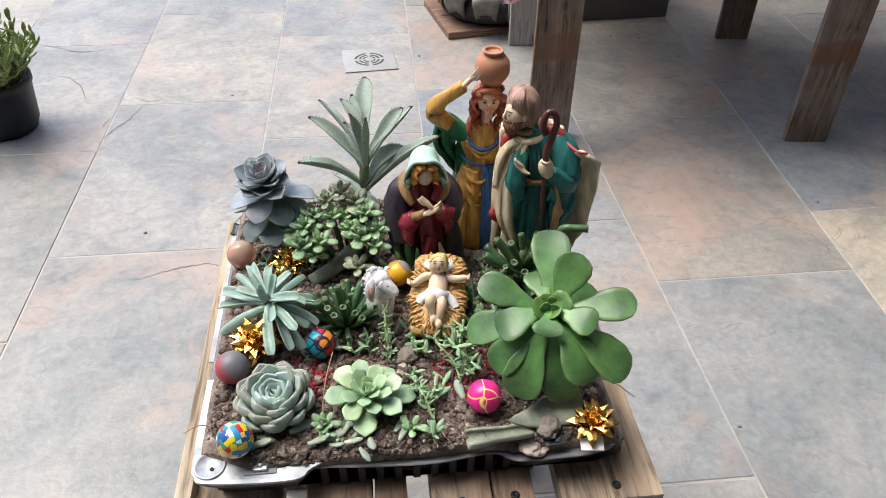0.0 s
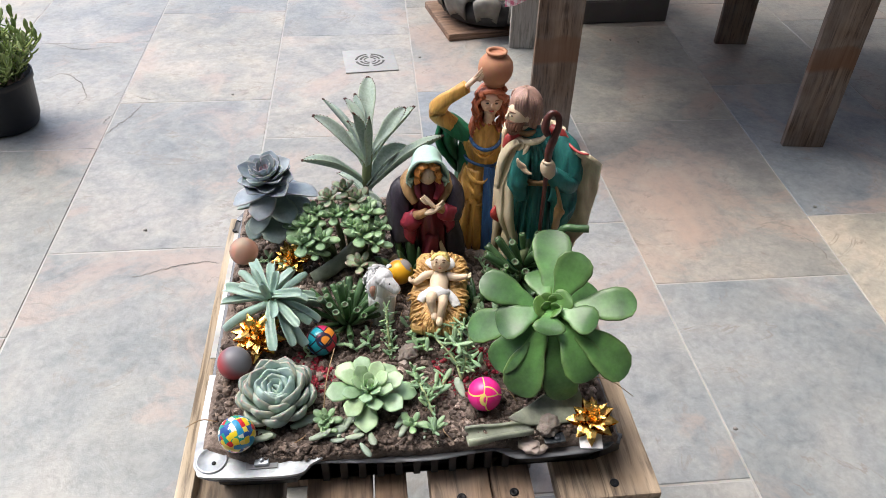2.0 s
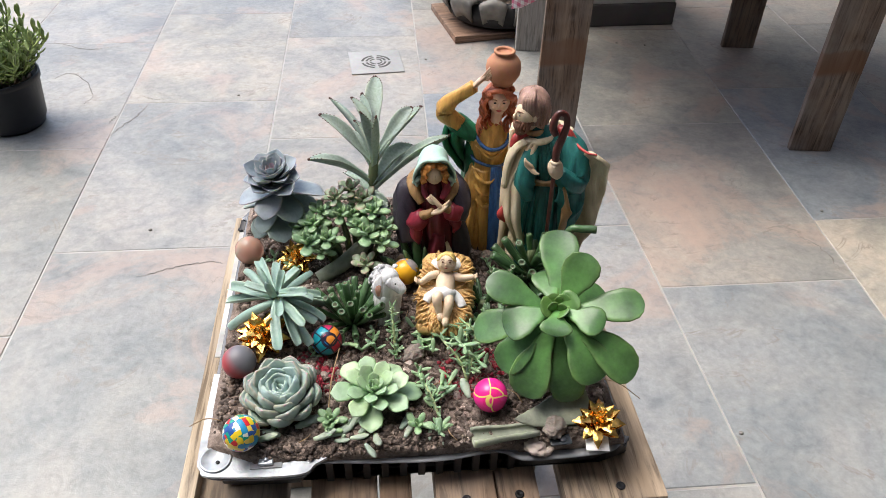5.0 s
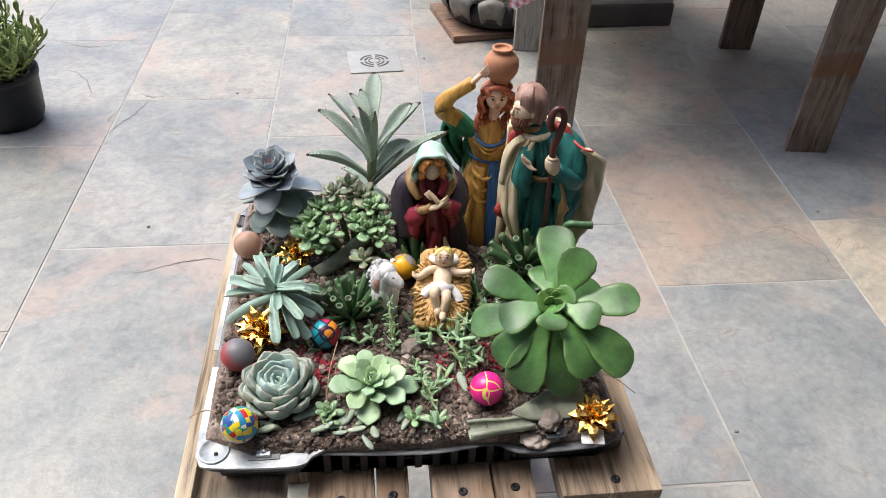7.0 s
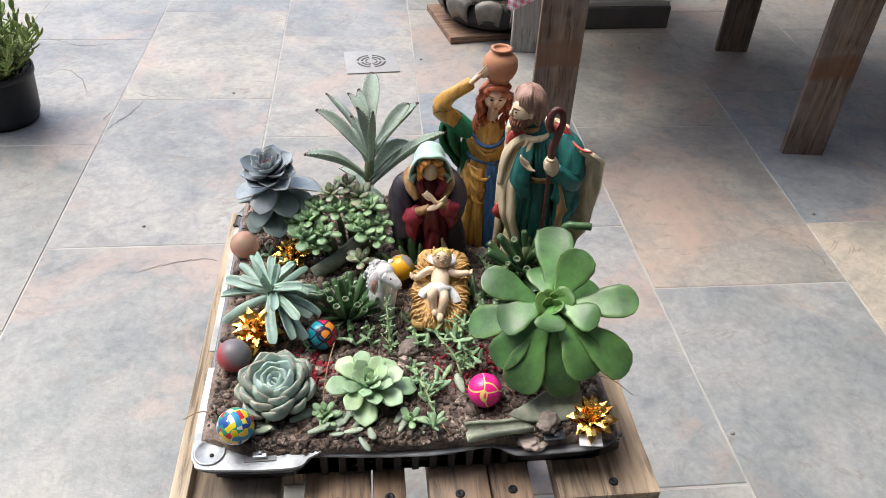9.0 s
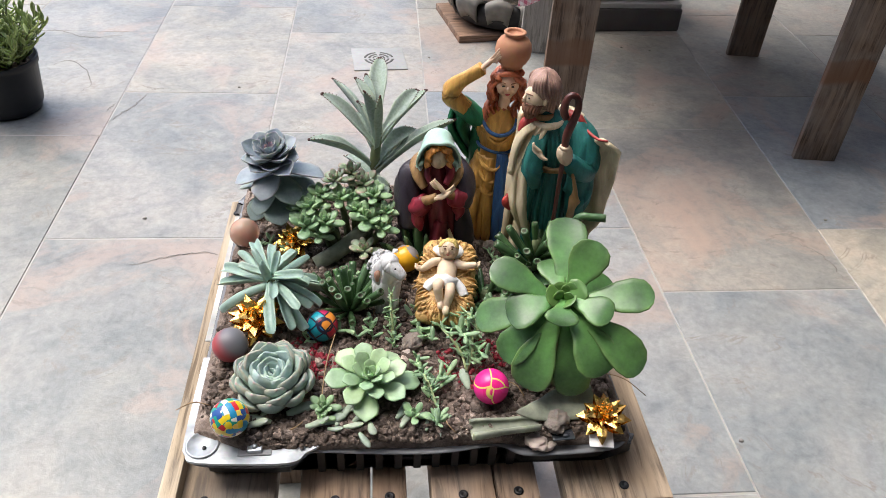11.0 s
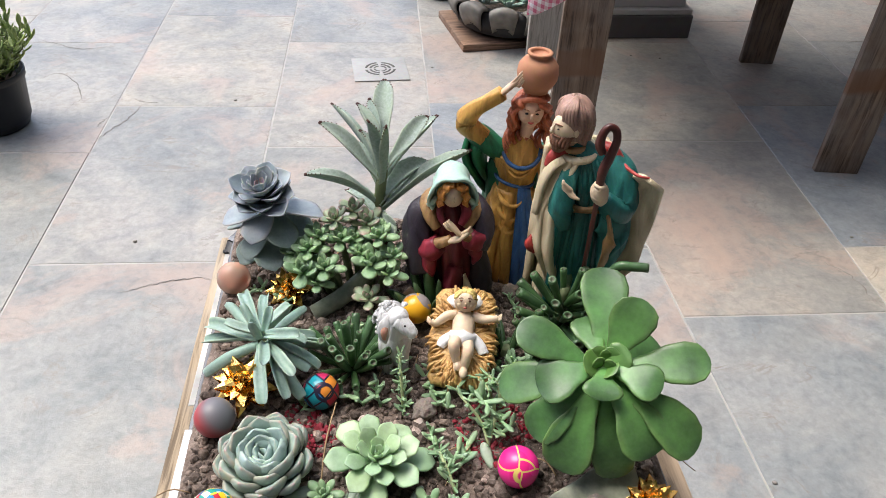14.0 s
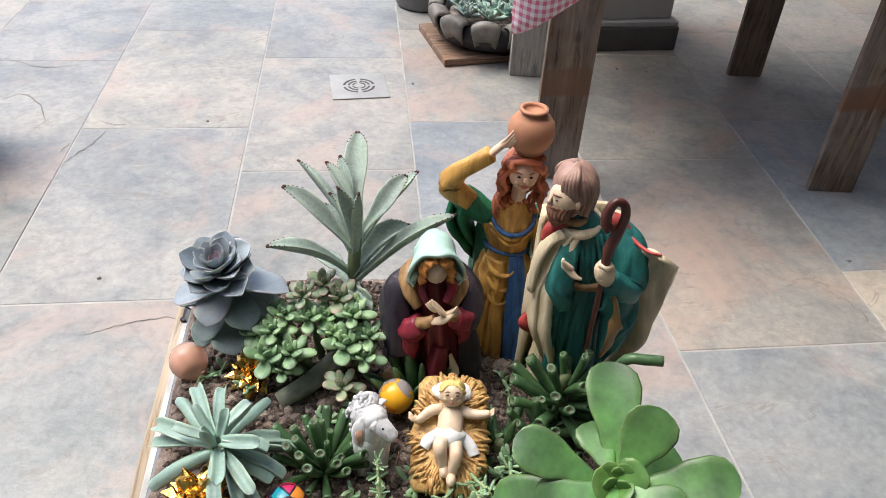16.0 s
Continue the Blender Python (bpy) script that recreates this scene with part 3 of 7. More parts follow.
def leaf_to(parent, mat, base, tip, width, bend, profile, thick=0.004, cup=0.2, roll=0.0, wave=0.008, seed=0, fold=0.0, n=12, m=14, face=(0, 0, 1)):
    """A leaf from its base to its tip, both in the thing's own axes; bend arches it (minus: hanging over) and face is where its upper side looks."""
    d = Vector(tip) - Vector(base)
    half = max(1e-3, abs(radians(bend)) / 2)
    length = d.length * half / math.sin(half)
    me = leaf_mesh("leaf", mat, length, width, thick, profile, bend, cup, n, m, wave, seed, fold, -bend * 0.5)
    along = d.normalized()
    up = Vector(face)
    up = (up - along * up.dot(along)).normalized()
    side = along.cross(up)
    turn = Matrix((side, along, up)).transposed().to_4x4()
    return child("leaf", me, parent, Matrix.Translation(base) @ turn @ Matrix.Rotation(radians(roll), 4, "Y"))


def stem(parent, rows, mat, name="stem"):
    bm = bmesh.new()
    tube(bm, rows, n=8, m=10)
    return part(name, bm, mat, parent)


# ---- the place: paved yard ----
floor_bm = bmesh.new()
bmesh.ops.create_grid(floor_bm, x_segments=2, y_segments=2, size=40.0, matrix=Matrix.Translation((0, 0, -0.0014)))
floor = solo("floor", floor_bm, GROUT, Matrix(), "grey and rust slate floor tiles with pale joints", "floor", kind="structure")


# Unseen walls, added to close the yard and set its bounce light.
def unseen_wall(name, x0, x1, y0, y1, h):
    bm = bmesh.new()
    box(bm, x0, x1, y0, y1, 0, h)
    return solo(name, bm, WALL, Matrix(), "unseen plaster wall added to close the yard and shape its light", "wall", kind="structure", smooth=False)


unseen_wall("wall_south", -8.2, 3.0, -2.3, -2.1, 2.4)
unseen_wall("wall_east", 2.8, 3.0, -2.1, 14.0, 2.4)
unseen_wall("wall_north", -8.2, 3.0, 14.0, 14.2, 2.4)
unseen_wall("wall_west", -8.2, -8.0, -2.1, 14.0, 2.4)
# Unseen roof slab, added to cut sky light on the right and near floor.
shade_roof_bm = bmesh.new()
box(shade_roof_bm, 0.62, 3.0, -2.3, 14.2, 2.4, 2.55)
box(shade_roof_bm, -8.2, 0.62, -2.3, 0.05, 2.4, 2.55)
solo("ceiling", shade_roof_bm, WALL, Matrix(), "unseen plaster roof slab added to shade the gallery and near side", "ceiling", kind="structure", smooth=False)


def drain():
    t = thing("floor_drain", Matrix.Translation((-0.229, 2.172, 0)) @ Matrix.Rotation(radians(11.5), 4, "Z"), "square pale metal floor drain with ring slots", "drain")
    bm = bmesh.new()
    box(bm, -0.077, 0.077, -0.077, 0.077, 0.0005, 0.0035, 0.0012)
    part("plate", bm, DRAIN, t)
    for r0, r1 in ((0.044, 0.0375), (0.031, 0.025), (0.019, 0.0145)):
        for k in range(4):
            bm = bmesh.new()
            a0, a1 = radians(k * 90 + 9), radians(k * 90 + 81)
            rings = []
            for i in range(10):
                a = a0 + (a1 - a0) * i / 9
                c, s = math.cos(a), math.sin(a)
                rings.append([(r0 * c, r0 * s, 0.0036), (r1 * c, r1 * s, 0.0036), (r1 * c, r1 * s, 0.0042), (r0 * c, r0 * s, 0.0042)])
            rings_to_mesh(bm, rings)
            part("slot", bm, DRAIN_HOLE, t, "dark curved slot", smooth=False)


drain()


# ---- big table with its checked cloth ----
def gingham():
    m, ns, ls, b = material("gingham", 0.85, 0, 0.2)
    tc = ns.new("ShaderNodeTexCoord")
    sp = ns.new("ShaderNodeSeparateXYZ")
    ls.new(tc.outputs["UV"], sp.inputs[0])
    bars = []
    for k in (0, 1):
        mul = node(ns, "ShaderNodeMath")
        mul.operation = "FRACT"
        sc = ns.new("ShaderNodeMath")
        sc.operation = "MULTIPLY"
        sc.inputs[1].default_value = 70.0
        ls.new(sp.outputs[k], sc.inputs[0])
        ls.new(sc.outputs[0], mul.inputs[0])
        bars.append(ramp(ns, ls, mul.outputs[0], ((0.0, (0.78, 0.74, 0.75)), (0.5, (0.62, 0.16, 0.26))), True).outputs[0])
    c = mix(ns, ls, 0.5, bars[0], bars[1])
    ls.new(c, b.inputs["Base Color"])
    bump(ns, ls, b, noise_tex(ns, ls, 900, 2).outputs[0], 0.3, 0.0005)
    return m


def big_table():
    t = thing("table", Matrix(), "large weathered wooden table standing on plank legs", "table")
    for x0, x1, y0, y1, mat, lab in ((0.205, 0.308, 1.735, 1.760, LEG_RUST, "dark brown plank leg"), (0.848, 0.951, 1.732, 1.750, LEG_RUST, "dark brown plank leg"),
                                     (0.192, 0.288, 2.292, 2.332, LEG_PALE, "grey weathered plank leg"), (0.852, 0.952, 2.366, 2.386, LEG, "dark brown plank leg")):
        bm = bmesh.new()
        box(bm, x0 - (x0 + x1) / 2, x1 - (x0 + x1) / 2, y0 - (y0 + y1) / 2, y1 - (y0 + y1) / 2, 0, 0.70, 0.003)
        part("leg", bm, mat, t, lab, Matrix.Translation(((x0 + x1) / 2, (y0 + y1) / 2, 0)), smooth=False)
    # Top runs on unseen to the right, lengthened to deepen the shade below.
    for k in range(5):
        bm = bmesh.new()
        box(bm, 0.10, 2.45, 1.70 + k * 0.155, 1.85 + k * 0.155, 0.70, 0.735, 0.003)
        part("board", bm, LEG, t, smooth=False)


big_table()


def table_cloth():
    bm = bmesh.new()

    def drop(u, v):
        x = 0.113 + 2.36 * u
        low = 0.353 + (x - 0.124) * 0.6 if x > 0.124 else 0.353
        low = min(low, 0.50)
        top = 0.742
        z = low + (top - low) * v
        y = 1.688 - 0.012 * math.sin(u * 78) * (1 - v) + 0.010 * v
        return (x + 0.012 * (1 - v) * (1 - u), y, z)

    def flat(u, v):
        return (0.113 + 2.36 * u, 1.694 + 0.785 * v, 0.742 + 0.001 * math.sin(u * 30))

    # Unseen side and rear drops, added to darken the floor under the table.
    def side(x, low):
        return lambda u, v: (x + 0.008 * math.sin(u * 40) * (1 - v), 1.694 + 0.785 * u, low + (0.742 - low) * v)

    def unseen_rear(u, v):
        return (0.113 + 2.36 * u, 2.4785 + 0.003 * math.sin(u * 60) * (1 - v), 0.32 + 0.422 * v)

    sheet(bm, drop, 120, 16, 0.0012)
    sheet(bm, flat, 20, 10, 0.0012)
    sheet(bm, side(0.113, 0.69), 30, 6, 0.0012)
    sheet(bm, side(2.473, 0.25), 30, 6, 0.0012)
    sheet(bm, unseen_rear, 60, 6, 0.0012)
    layer = bm.loops.layers.uv.verify()
    for f in bm.faces:
        for loop in f.loops:
            p = loop.vert.co
            loop[layer].uv = (p.x, p.z - p.y)
    return solo("tablecloth", bm, gingham(), Matrix(), "pink and white gingham tablecloth hanging over the table", "tablecloth")


table_cloth()


def column():
    t = thing("column", Matrix.Translation((0.735, 2.545, 0)) @ Matrix.Rotation(radians(9), 4, "Z"), "pale plastered column on a dark stone plinth", "column", kind="")
    bm = bmesh.new()
    box(bm, -0.40, 0.0, 0.0, 0.40, 0, 0.075, 0.006)
    part("plinth", bm, PLINTH, t, "dark grey stone plinth", smooth=False)
    bm = bmesh.new()
    box(bm, -0.395, -0.005, 0.005, 0.395, 0.075, 0.092, 0.004)
    part("ledge", bm, COLUMN, t, smooth=False)
    bm = bmesh.new()
    box(bm, -0.375, -0.025, 0.025, 0.375, 0.092, 3.0, 0.006)
    part("shaft", bm, COLUMN, t, smooth=False)


column()


# ---- far planter cut from a tyre, on a board ----
def rosette(parent, at, count, size, mat, profile=OBOVATE, ratio=0.5, lo=8, hi=75, lean=(0, 0), thick=0.16, seed=1, bend=25, cup=0.35, name="leaf", step=137.5, grow=0.45, hub=0.10):
    """Leaves in a spiral, from the outer ring inwards; meshes are shared."""
    rng = random.Random(seed)
    kinds = [leaf_mesh(name, mat, size, size * ratio * (1 + 0.06 * (k - 1)), size * thick, profile, bend + 6 * (k - 1), cup, 10, 9, 0.01, seed + k) for k in range(3)]
    tilt = Matrix.Rotation(radians(lean[0]), 4, "X") @ Matrix.Rotation(radians(lean[1]), 4, "Y")
    for i in range(count):
        k = i / max(1, count - 1)
        el = lo + (hi - lo) * k ** 1.15 + rng.uniform(-4, 4)
        sc = 1 - (1 - grow) * k ** 1.1 + rng.uniform(-0.05, 0.05)
        r = size * hub * (1 - k)
        az = i * step + rng.uniform(-7, 7)
        m = Matrix.Translation(at) @ tilt @ aim((r * math.cos(radians(az)), r * math.sin(radians(az)), size * 0.10 * k), az, el, rng.uniform(-6, 6), sc)
        child(name, kinds[i % 3], parent, m)


def tyre_planter():
    bm = bmesh.new()
    box(bm, -0.02, 0.34, 0.0, 0.30, 0, 0.022, 0.004)
    solo("board", bm, BOARD, Matrix.Translation((0.024, 2.335, 0)) @ Matrix.Rotation(radians(17), 4, "Z"), "worn brown wooden board lying on the tiles", "board", smooth=False)
    t = thing("tyre_planter", Matrix.Translation((0.145, 2.525, 0.024)), "planter cut from a black tyre with painted curled lobes", "planter")
    bm = bmesh.new()
    lathe(bm, ((0.10, 0.0), (0.155, 0.012), (0.180, 0.045), (0.170, 0.080), (0.140, 0.088), (0.135, 0.075), (0.02, 0.07)), n=48)
    part("body", bm, TYRE, t)
    for k in range(11):
        bm = bmesh.new()

        def lobe(u, v, k=k):
            a = radians(k * 360 / 11) + (u - 0.5) * 0.50 * (1 - 0.25 * v)
            r = 0.150 + 0.045 * math.sin(v * 2.6) + 0.004 * math.sin(k * 3.1)
            z = 0.098 - 0.055 * v * v + 0.018 * math.sin(v * 3.1) - 0.06 * (u - 0.5) ** 2
            return (r * math.cos(a), r * math.sin(a), z)
        sheet(bm, lobe, 8, 8, 0.007, 1, 1)
        part("lobe", bm, [TYRE, TYRE_PAINT], t, "curled painted tyre lobe")
    bm = bmesh.new()
    lathe(bm, ((0.001, 0.080), (0.13, 0.077), (0.134, 0.074)), n=24)
    part("soil", bm, SOIL, t)
    for k in range(22):
        a, r = k * 2.4, 0.012 + 0.118 * math.sqrt(k / 21)
        p = thing("succulent", Matrix.Translation((0.145 + r * math.cos(a), 2.525 + r * math.sin(a), 0.102)), "small blue-green rosette succulent in the tyre planter", "succulent", "rosettes in the tyre planter")
        rosette(p, (0, 0, 0.016), 13, 0.050, CHALK if k % 4 else DARK_LOW, ratio=0.46, seed=40 + k, lo=8)
    bm = bmesh.new()
    lathe(bm, ((0.085, 0.0), (0.095, 0.01), (0.115, 0.22), (0.122, 0.22), (0.122, 0.245), (0.108, 0.245), (0.105, 0.225), (0.01, 0.22)), n=40)
    solo("flower_pot", bm, POT_GREY, Matrix.Translation((-0.075, 2.86, 0)), "round grey flower pot standing on the tiles", "pot")


tyre_planter()


# ---- black nursery pot ----
def nursery_pot():
    t = thing("potted_plant", Matrix.Translation((-1.100, 1.742, 0)), "bushy green needle-leaved plant in a black nursery pot", "potted plant")
    bm = bmesh.new()
    lathe(bm, ((0.066, 0.0), (0.072, 0.004), (0.078, 0.02), (0.080, 0.024), (0.090, 0.118), (0.0935, 0.120), (0.0945, 0.135), (0.0905, 0.136), (0.088, 0.12), (0.01, 0.115)), n=40)
    part("pot", bm, POT_BLACK, t, "black plastic nursery pot")
    bm = bmesh.new()
    lathe(bm, ((0.088, 0.117), (0.05, 0.122), (0.001, 0.124)), n=24)
    part("soil", bm, SOIL, t)
    rng = random.Random(5)
    kinds = [leaf_mesh("leaf", POT_PLANT, 0.034, 0.0108, 0.0042, LANCE, 30 + 10 * k, 0.2, 6, 5) for k in range(3)]
    for k in range(44):
        a, r = k * 2.4, 0.012 + 0.072 * math.sqrt(k / 44)
        x, y = r * math.cos(a), r * math.sin(a)
        h = rng.uniform(0.11, 0.19) * (1.1 - 0.62 * (r / 0.084) ** 2)
        top = (x * 1.6, y * 1.6, 0.12 + h)
        sb = stem(t, ((x * 0.7, y * 0.7, 0.115, 0.003), (x * 1.1, y * 1.1, 0.12 + h * 0.5, 0.0025), (*top, 0.0015)), STEM)
        for i in range(17):
            s = 0.10 + 0.90 * i / 16
            p = (x * (0.7 + 0.9 * s), y * (0.7 + 0.9 * s), 0.118 + h * s)
            child("leaf", kinds[i % 3], sb, aim(p, i * 137 + k * 40, 14 + 45 * (s > 0.9) + rng.uniform(-12, 15), 0, rng.uniform(0.8, 1.15)))


nursery_pot()

# ---- slatted bench under the tray ----
BENCH = Matrix.Translation((-0.190, 0.412, 0)) @ Matrix.Rotation(radians(7.0), 4, "Z")
TOP = 0.415


def bench():
    t = thing("bench", BENCH, "low weathered bench of reclaimed wooden slats", "bench")
    spans = ((0.0, 0.081, 0.008), (0.099, 0.152, 0.0), (0.1535, 0.1785, 0.001), (0.197, 0.2455, 0.0), (0.247, 0.280, 0.001), (0.300, 0.382, 0.006))
    for k, (a, b, back) in enumerate(spans):
        bm = bmesh.new()
        c = (a + b) / 2
        box(bm, a - c, b - c, back, 0.385, -0.020, 0.0, 0.0022)
        bmesh.ops.subdivide_edges(bm, edges=[e for e in bm.edges if abs((e.verts[0].co - e.verts[1].co).y) > 0.2], cuts=14)
        for v in bm.verts:
            v.co += Vector((noise.noise(v.co * 22 + Vector((k, 0, 0))), 0, noise.noise(v.co * 30 + Vector((0, k, 5))))) * 0.0011
        slat = part("slat", bm, DECK if k in (0, 5) else DECK_DARK, t, "", Matrix.Translation((c, 0, TOP)), smooth=False)
        for x, y in (((c, back + 0.016),) if b - a < 0.06 else ((a + 0.046 if k else 0.03, back + 0.012),)):
            sb = bmesh.new()
            lathe(sb, ((0.0036, -0.001), (0.0038, 0.0008), (0.0028, 0.0016), (0.0012, 0.0012), (0.0006, 0.0004)), n=14)
            part("screw", sb, SCREW, slat, "black screw head", Matrix.Translation((x - c, y, 0)))
    # bright cut edge strip on the outer slat, with peeling white paint
    bm = bmesh.new()
    box(bm, 0.0, 0.0135, 0.012, 0.388, TOP - 0.020, TOP + 0.014, 0.002)
    strip = part("edge_strip", bm, DECK_EDGE, t, "pale pine edge strip", smooth=False)
    bm = bmesh.new()
    box(bm, 0.0075, 0.0148, 0.17, 0.388, TOP - 0.010, TOP + 0.0150, 0.001)
    part("paint_layer", bm, CHIPPED, strip, "chipped white paint", smooth=False)
    sb = bmesh.new()
    lathe(sb, ((0.0036, 0.0), (0.0036, 0.001), (0.0012, 0.0016)), n=14)
    part("screw", sb, SCREW, strip, "black screw head", Matrix.Translation((0.009, 0.362, TOP + 0.0155)))
    for y, w in ((0.002, 0.016), (0.18, 0.045), (0.33, 0.045)):
        bm = bmesh.new()
        box(bm, 0.004, 0.378, y, y + w, TOP - 0.060, TOP - 0.0205, 0.003)
        part("crossbar", bm, LEG, t, smooth=False)
    for x in (0.006, 0.331):
        for y in (0.02, 0.315):
            bm = bmesh.new()
            box(bm, x, x + 0.045, y, y + 0.045, 0, TOP - 0.0605, 0.003)
            part("leg", bm, LEG, t, smooth=False)


bench()

# ---- planting tray ----
OUTLINE = ((0.017, 0.05), (0.020, 0.036), (0.030, 0.029), (0.06, 0.026), (0.094, 0.026), (0.104, 0.033), (0.112, 0.037), (0.15, 0.034), (0.2, 0.032), (0.238, 0.036), (0.250, 0.036),
           (0.260, 0.030), (0.270, 0.027), (0.30, 0.027), (0.332, 0.029), (0.346, 0.036), (0.352, 0.05), (0.352, 0.20), (0.352, 0.36), (0.346, 0.374), (0.332, 0.38), (0.18, 0.381), (0.036, 0.38), (0.022, 0.374), (0.017, 0.36), (0.017, 0.20))


def outline(inset, n=110):
    pts = [Vector((x, y, 0)) for x, y in OUTLINE]
    loop = spline([tuple(p) for p in pts + pts[:1]], n + 1)[:-1]
    loop = [Vector(p) for p in loop]
    out = []
    for i, p in enumerate(loop):
        d = (loop[(i + 1) % n] - loop[i - 1]).normalized()
        out.append(p + Vector((-d.y, d.x, 0)) * inset)
    return out


def tray():
    t = thing("planting_tray", BENCH, "shallow clear plastic tray with a painted metal flange, full of soil", "tray")
    bm = bmesh.new()
    z = TOP + 0.0005
    rows = ((0.012, z + 0.0265), (0.004, z + 0.0275), (0.0005, z + 0.0280), (0.0, z + 0.0290), (0.0008, z + 0.0298), (0.0025, z + 0.0300), (0.005, z + 0.0288), (0.012, z + 0.0272))
    rings = [[p + Vector((0, 0, h)) for p in outline(i)] for i, h in rows]
    rings_to_mesh(bm, rings, cap=False)
    part("rim", bm, CLEAR, t, "clear plastic rim")
    # Basin wall is near-black: the shadow below the rim put into its colour.
    bm = bmesh.new()
    rings_to_mesh(bm, [[p + Vector((0, 0, h)) for p in outline(i)] for i, h in ((0.020, z), (0.018, z), (0.0135, z + 0.004), (0.0115, z + 0.0245), (0.013, z + 0.0255), (0.020, z + 0.012))])
    part("basin", bm, RIB_SHADE, t, "basin below the rim, coloured near-black for the shadow there")
    # flange in the front corner
    bm = bmesh.new()
    pts = [(0.0165, 0.13), (0.0165, 0.05), (0.0195, 0.035), (0.030, 0.0275), (0.092, 0.0245), (0.106, 0.033), (0.116, 0.0405), (0.100, 0.0445), (0.065, 0.0465), (0.047, 0.052), (0.034, 0.063), (0.027, 0.085), (0.0225, 0.13)]
    loop = [Vector(p) for p in spline([(x, y, TOP + 0.0335) for x, y in pts], 60)]
    f = bm.faces.new([bm.verts.new(p) for p in loop])
    r = bmesh.ops.extrude_face_region(bm, geom=[f])
    for v in r["geom"]:
        if isinstance(v, bmesh.types.BMVert):
            v.co.z += 0.0022
    bmesh.ops.recalc_face_normals(bm, faces=bm.faces[:])
    flange = part("flange", bm, PAINTED_METAL, t, "silver painted metal flange", smooth=False)
    bm = bmesh.new()
    lathe(bm, ((0.0115, 0.0), (0.0120, 0.0008), (0.0112, 0.0014), (0.0104, 0.0012), (0.0099, 0.0005), (0.0004, 0.0004)), n=36)
    part("round_boss", bm, PAINTED_METAL, flange, "round pressed boss", Matrix.Translation((0.0305, 0.0425, TOP + 0.0358)))
    bm = bmesh.new()
    lathe(bm, ((0.0016, 0.0), (0.0016, 0.0008), (0.0004, 0.0009)), n=10)
    part("hole", bm, SCREW, flange, "rusty hole", Matrix.Translation((0.0325, 0.0395, TOP + 0.0362)))
    bm = bmesh.new()
    box(bm, 0.057, 0.081, 0.0315, 0.0415, TOP + 0.0358, TOP + 0.0368, 0.0004)
    part("plate", bm, plain("plate_grey", (0.22, 0.22, 0.22), 0.6), flange, "grey plate", smooth=False)
    bm = bmesh.new()
    box(bm, 0.0635, 0.0745, 0.033, 0.0405, TOP + 0.0369, TOP + 0.0395, 0.001)
    ball(bm, (0.069, 0.0368, TOP + 0.0400), (0.0021, 0.0021, 0.0015))
    part("nut", bm, STEEL, flange, "zinc nut")
    for i in range(11):
        bm = bmesh.new()
        x = 0.112 + i * 0.0145
        box(bm, x, x + 0.006, 0.040, 0.052, TOP + 0.001, TOP + 0.026, 0.001)
        part("rib", bm, RIB_SHADE, t, "black rib under the rim", smooth=False)
    return t


tray()


def ground_z(x, y):
    """Height of the soil at a place."""
    p = BENCH.inverted() @ Vector((x, y, 0))
    u, v = (p.x - 0.017) / 0.335, (p.y - 0.03) / 0.35
    edge = max(0.0, min(1.0, min(u, 1 - u, v * 1.1, 1.02 - v) / 0.045))
    return TOP + 0.0315 + 0.0110 * edge ** 0.8 + 0.004 * v + 0.0045 * noise.noise(Vector((x * 17, y * 17, 3.1))) + 0.0022 * noise.noise(Vector((x * 60, y * 60, 9.1)))


def soil():
    bm = bmesh.new()
    inv = BENCH.inverted()
    inner = outline(0.006)
    n = 120
    grid = {}
    for i in range(n + 1):
        for j in range(n + 1):
            u, v = 0.022 + 0.326 * i / n, 0.036 + 0.339 * j / n
            lo = 0.0345 if u < 0.1 or u > 0.262 else 0.0385
            if u < 0.06:
                lo = max(lo, 0.037 + (0.06 - u) * 0.45)
            v = max(v, lo)
            w = BENCH @ Vector((u, v, 0))
            w.z = ground_z(w.x, w.y) + 0.0016 * noise.noise(Vector((w.x * 210, w.y * 210, 2.0)))
            grid[i, j] = bm.verts.new(w)
    for i in range(n):
        for j in range(n):
            q = (grid[i, j], grid[i + 1, j], grid[i + 1, j + 1], grid[i, j + 1])
            if (q[0].co - q[3].co).length > 1e-4 or (q[1].co - q[2].co).length > 1e-4:
                bm.faces.new(q)
    rim = [e for e in bm.edges if e.is_boundary]
    low = bmesh.ops.extrude_edge_only(bm, edges=rim)
    for v in low["geom"]:
        if isinstance(v, bmesh.types.BMVert):
            v.co.z = TOP + 0.0275
    bmesh.ops.recalc_face_normals(bm, faces=bm.faces[:])
    solo("soil", bm, SOIL, Matrix(), "loose dark brown potting soil filling the tray", "soil", kind="stuff")


soil()


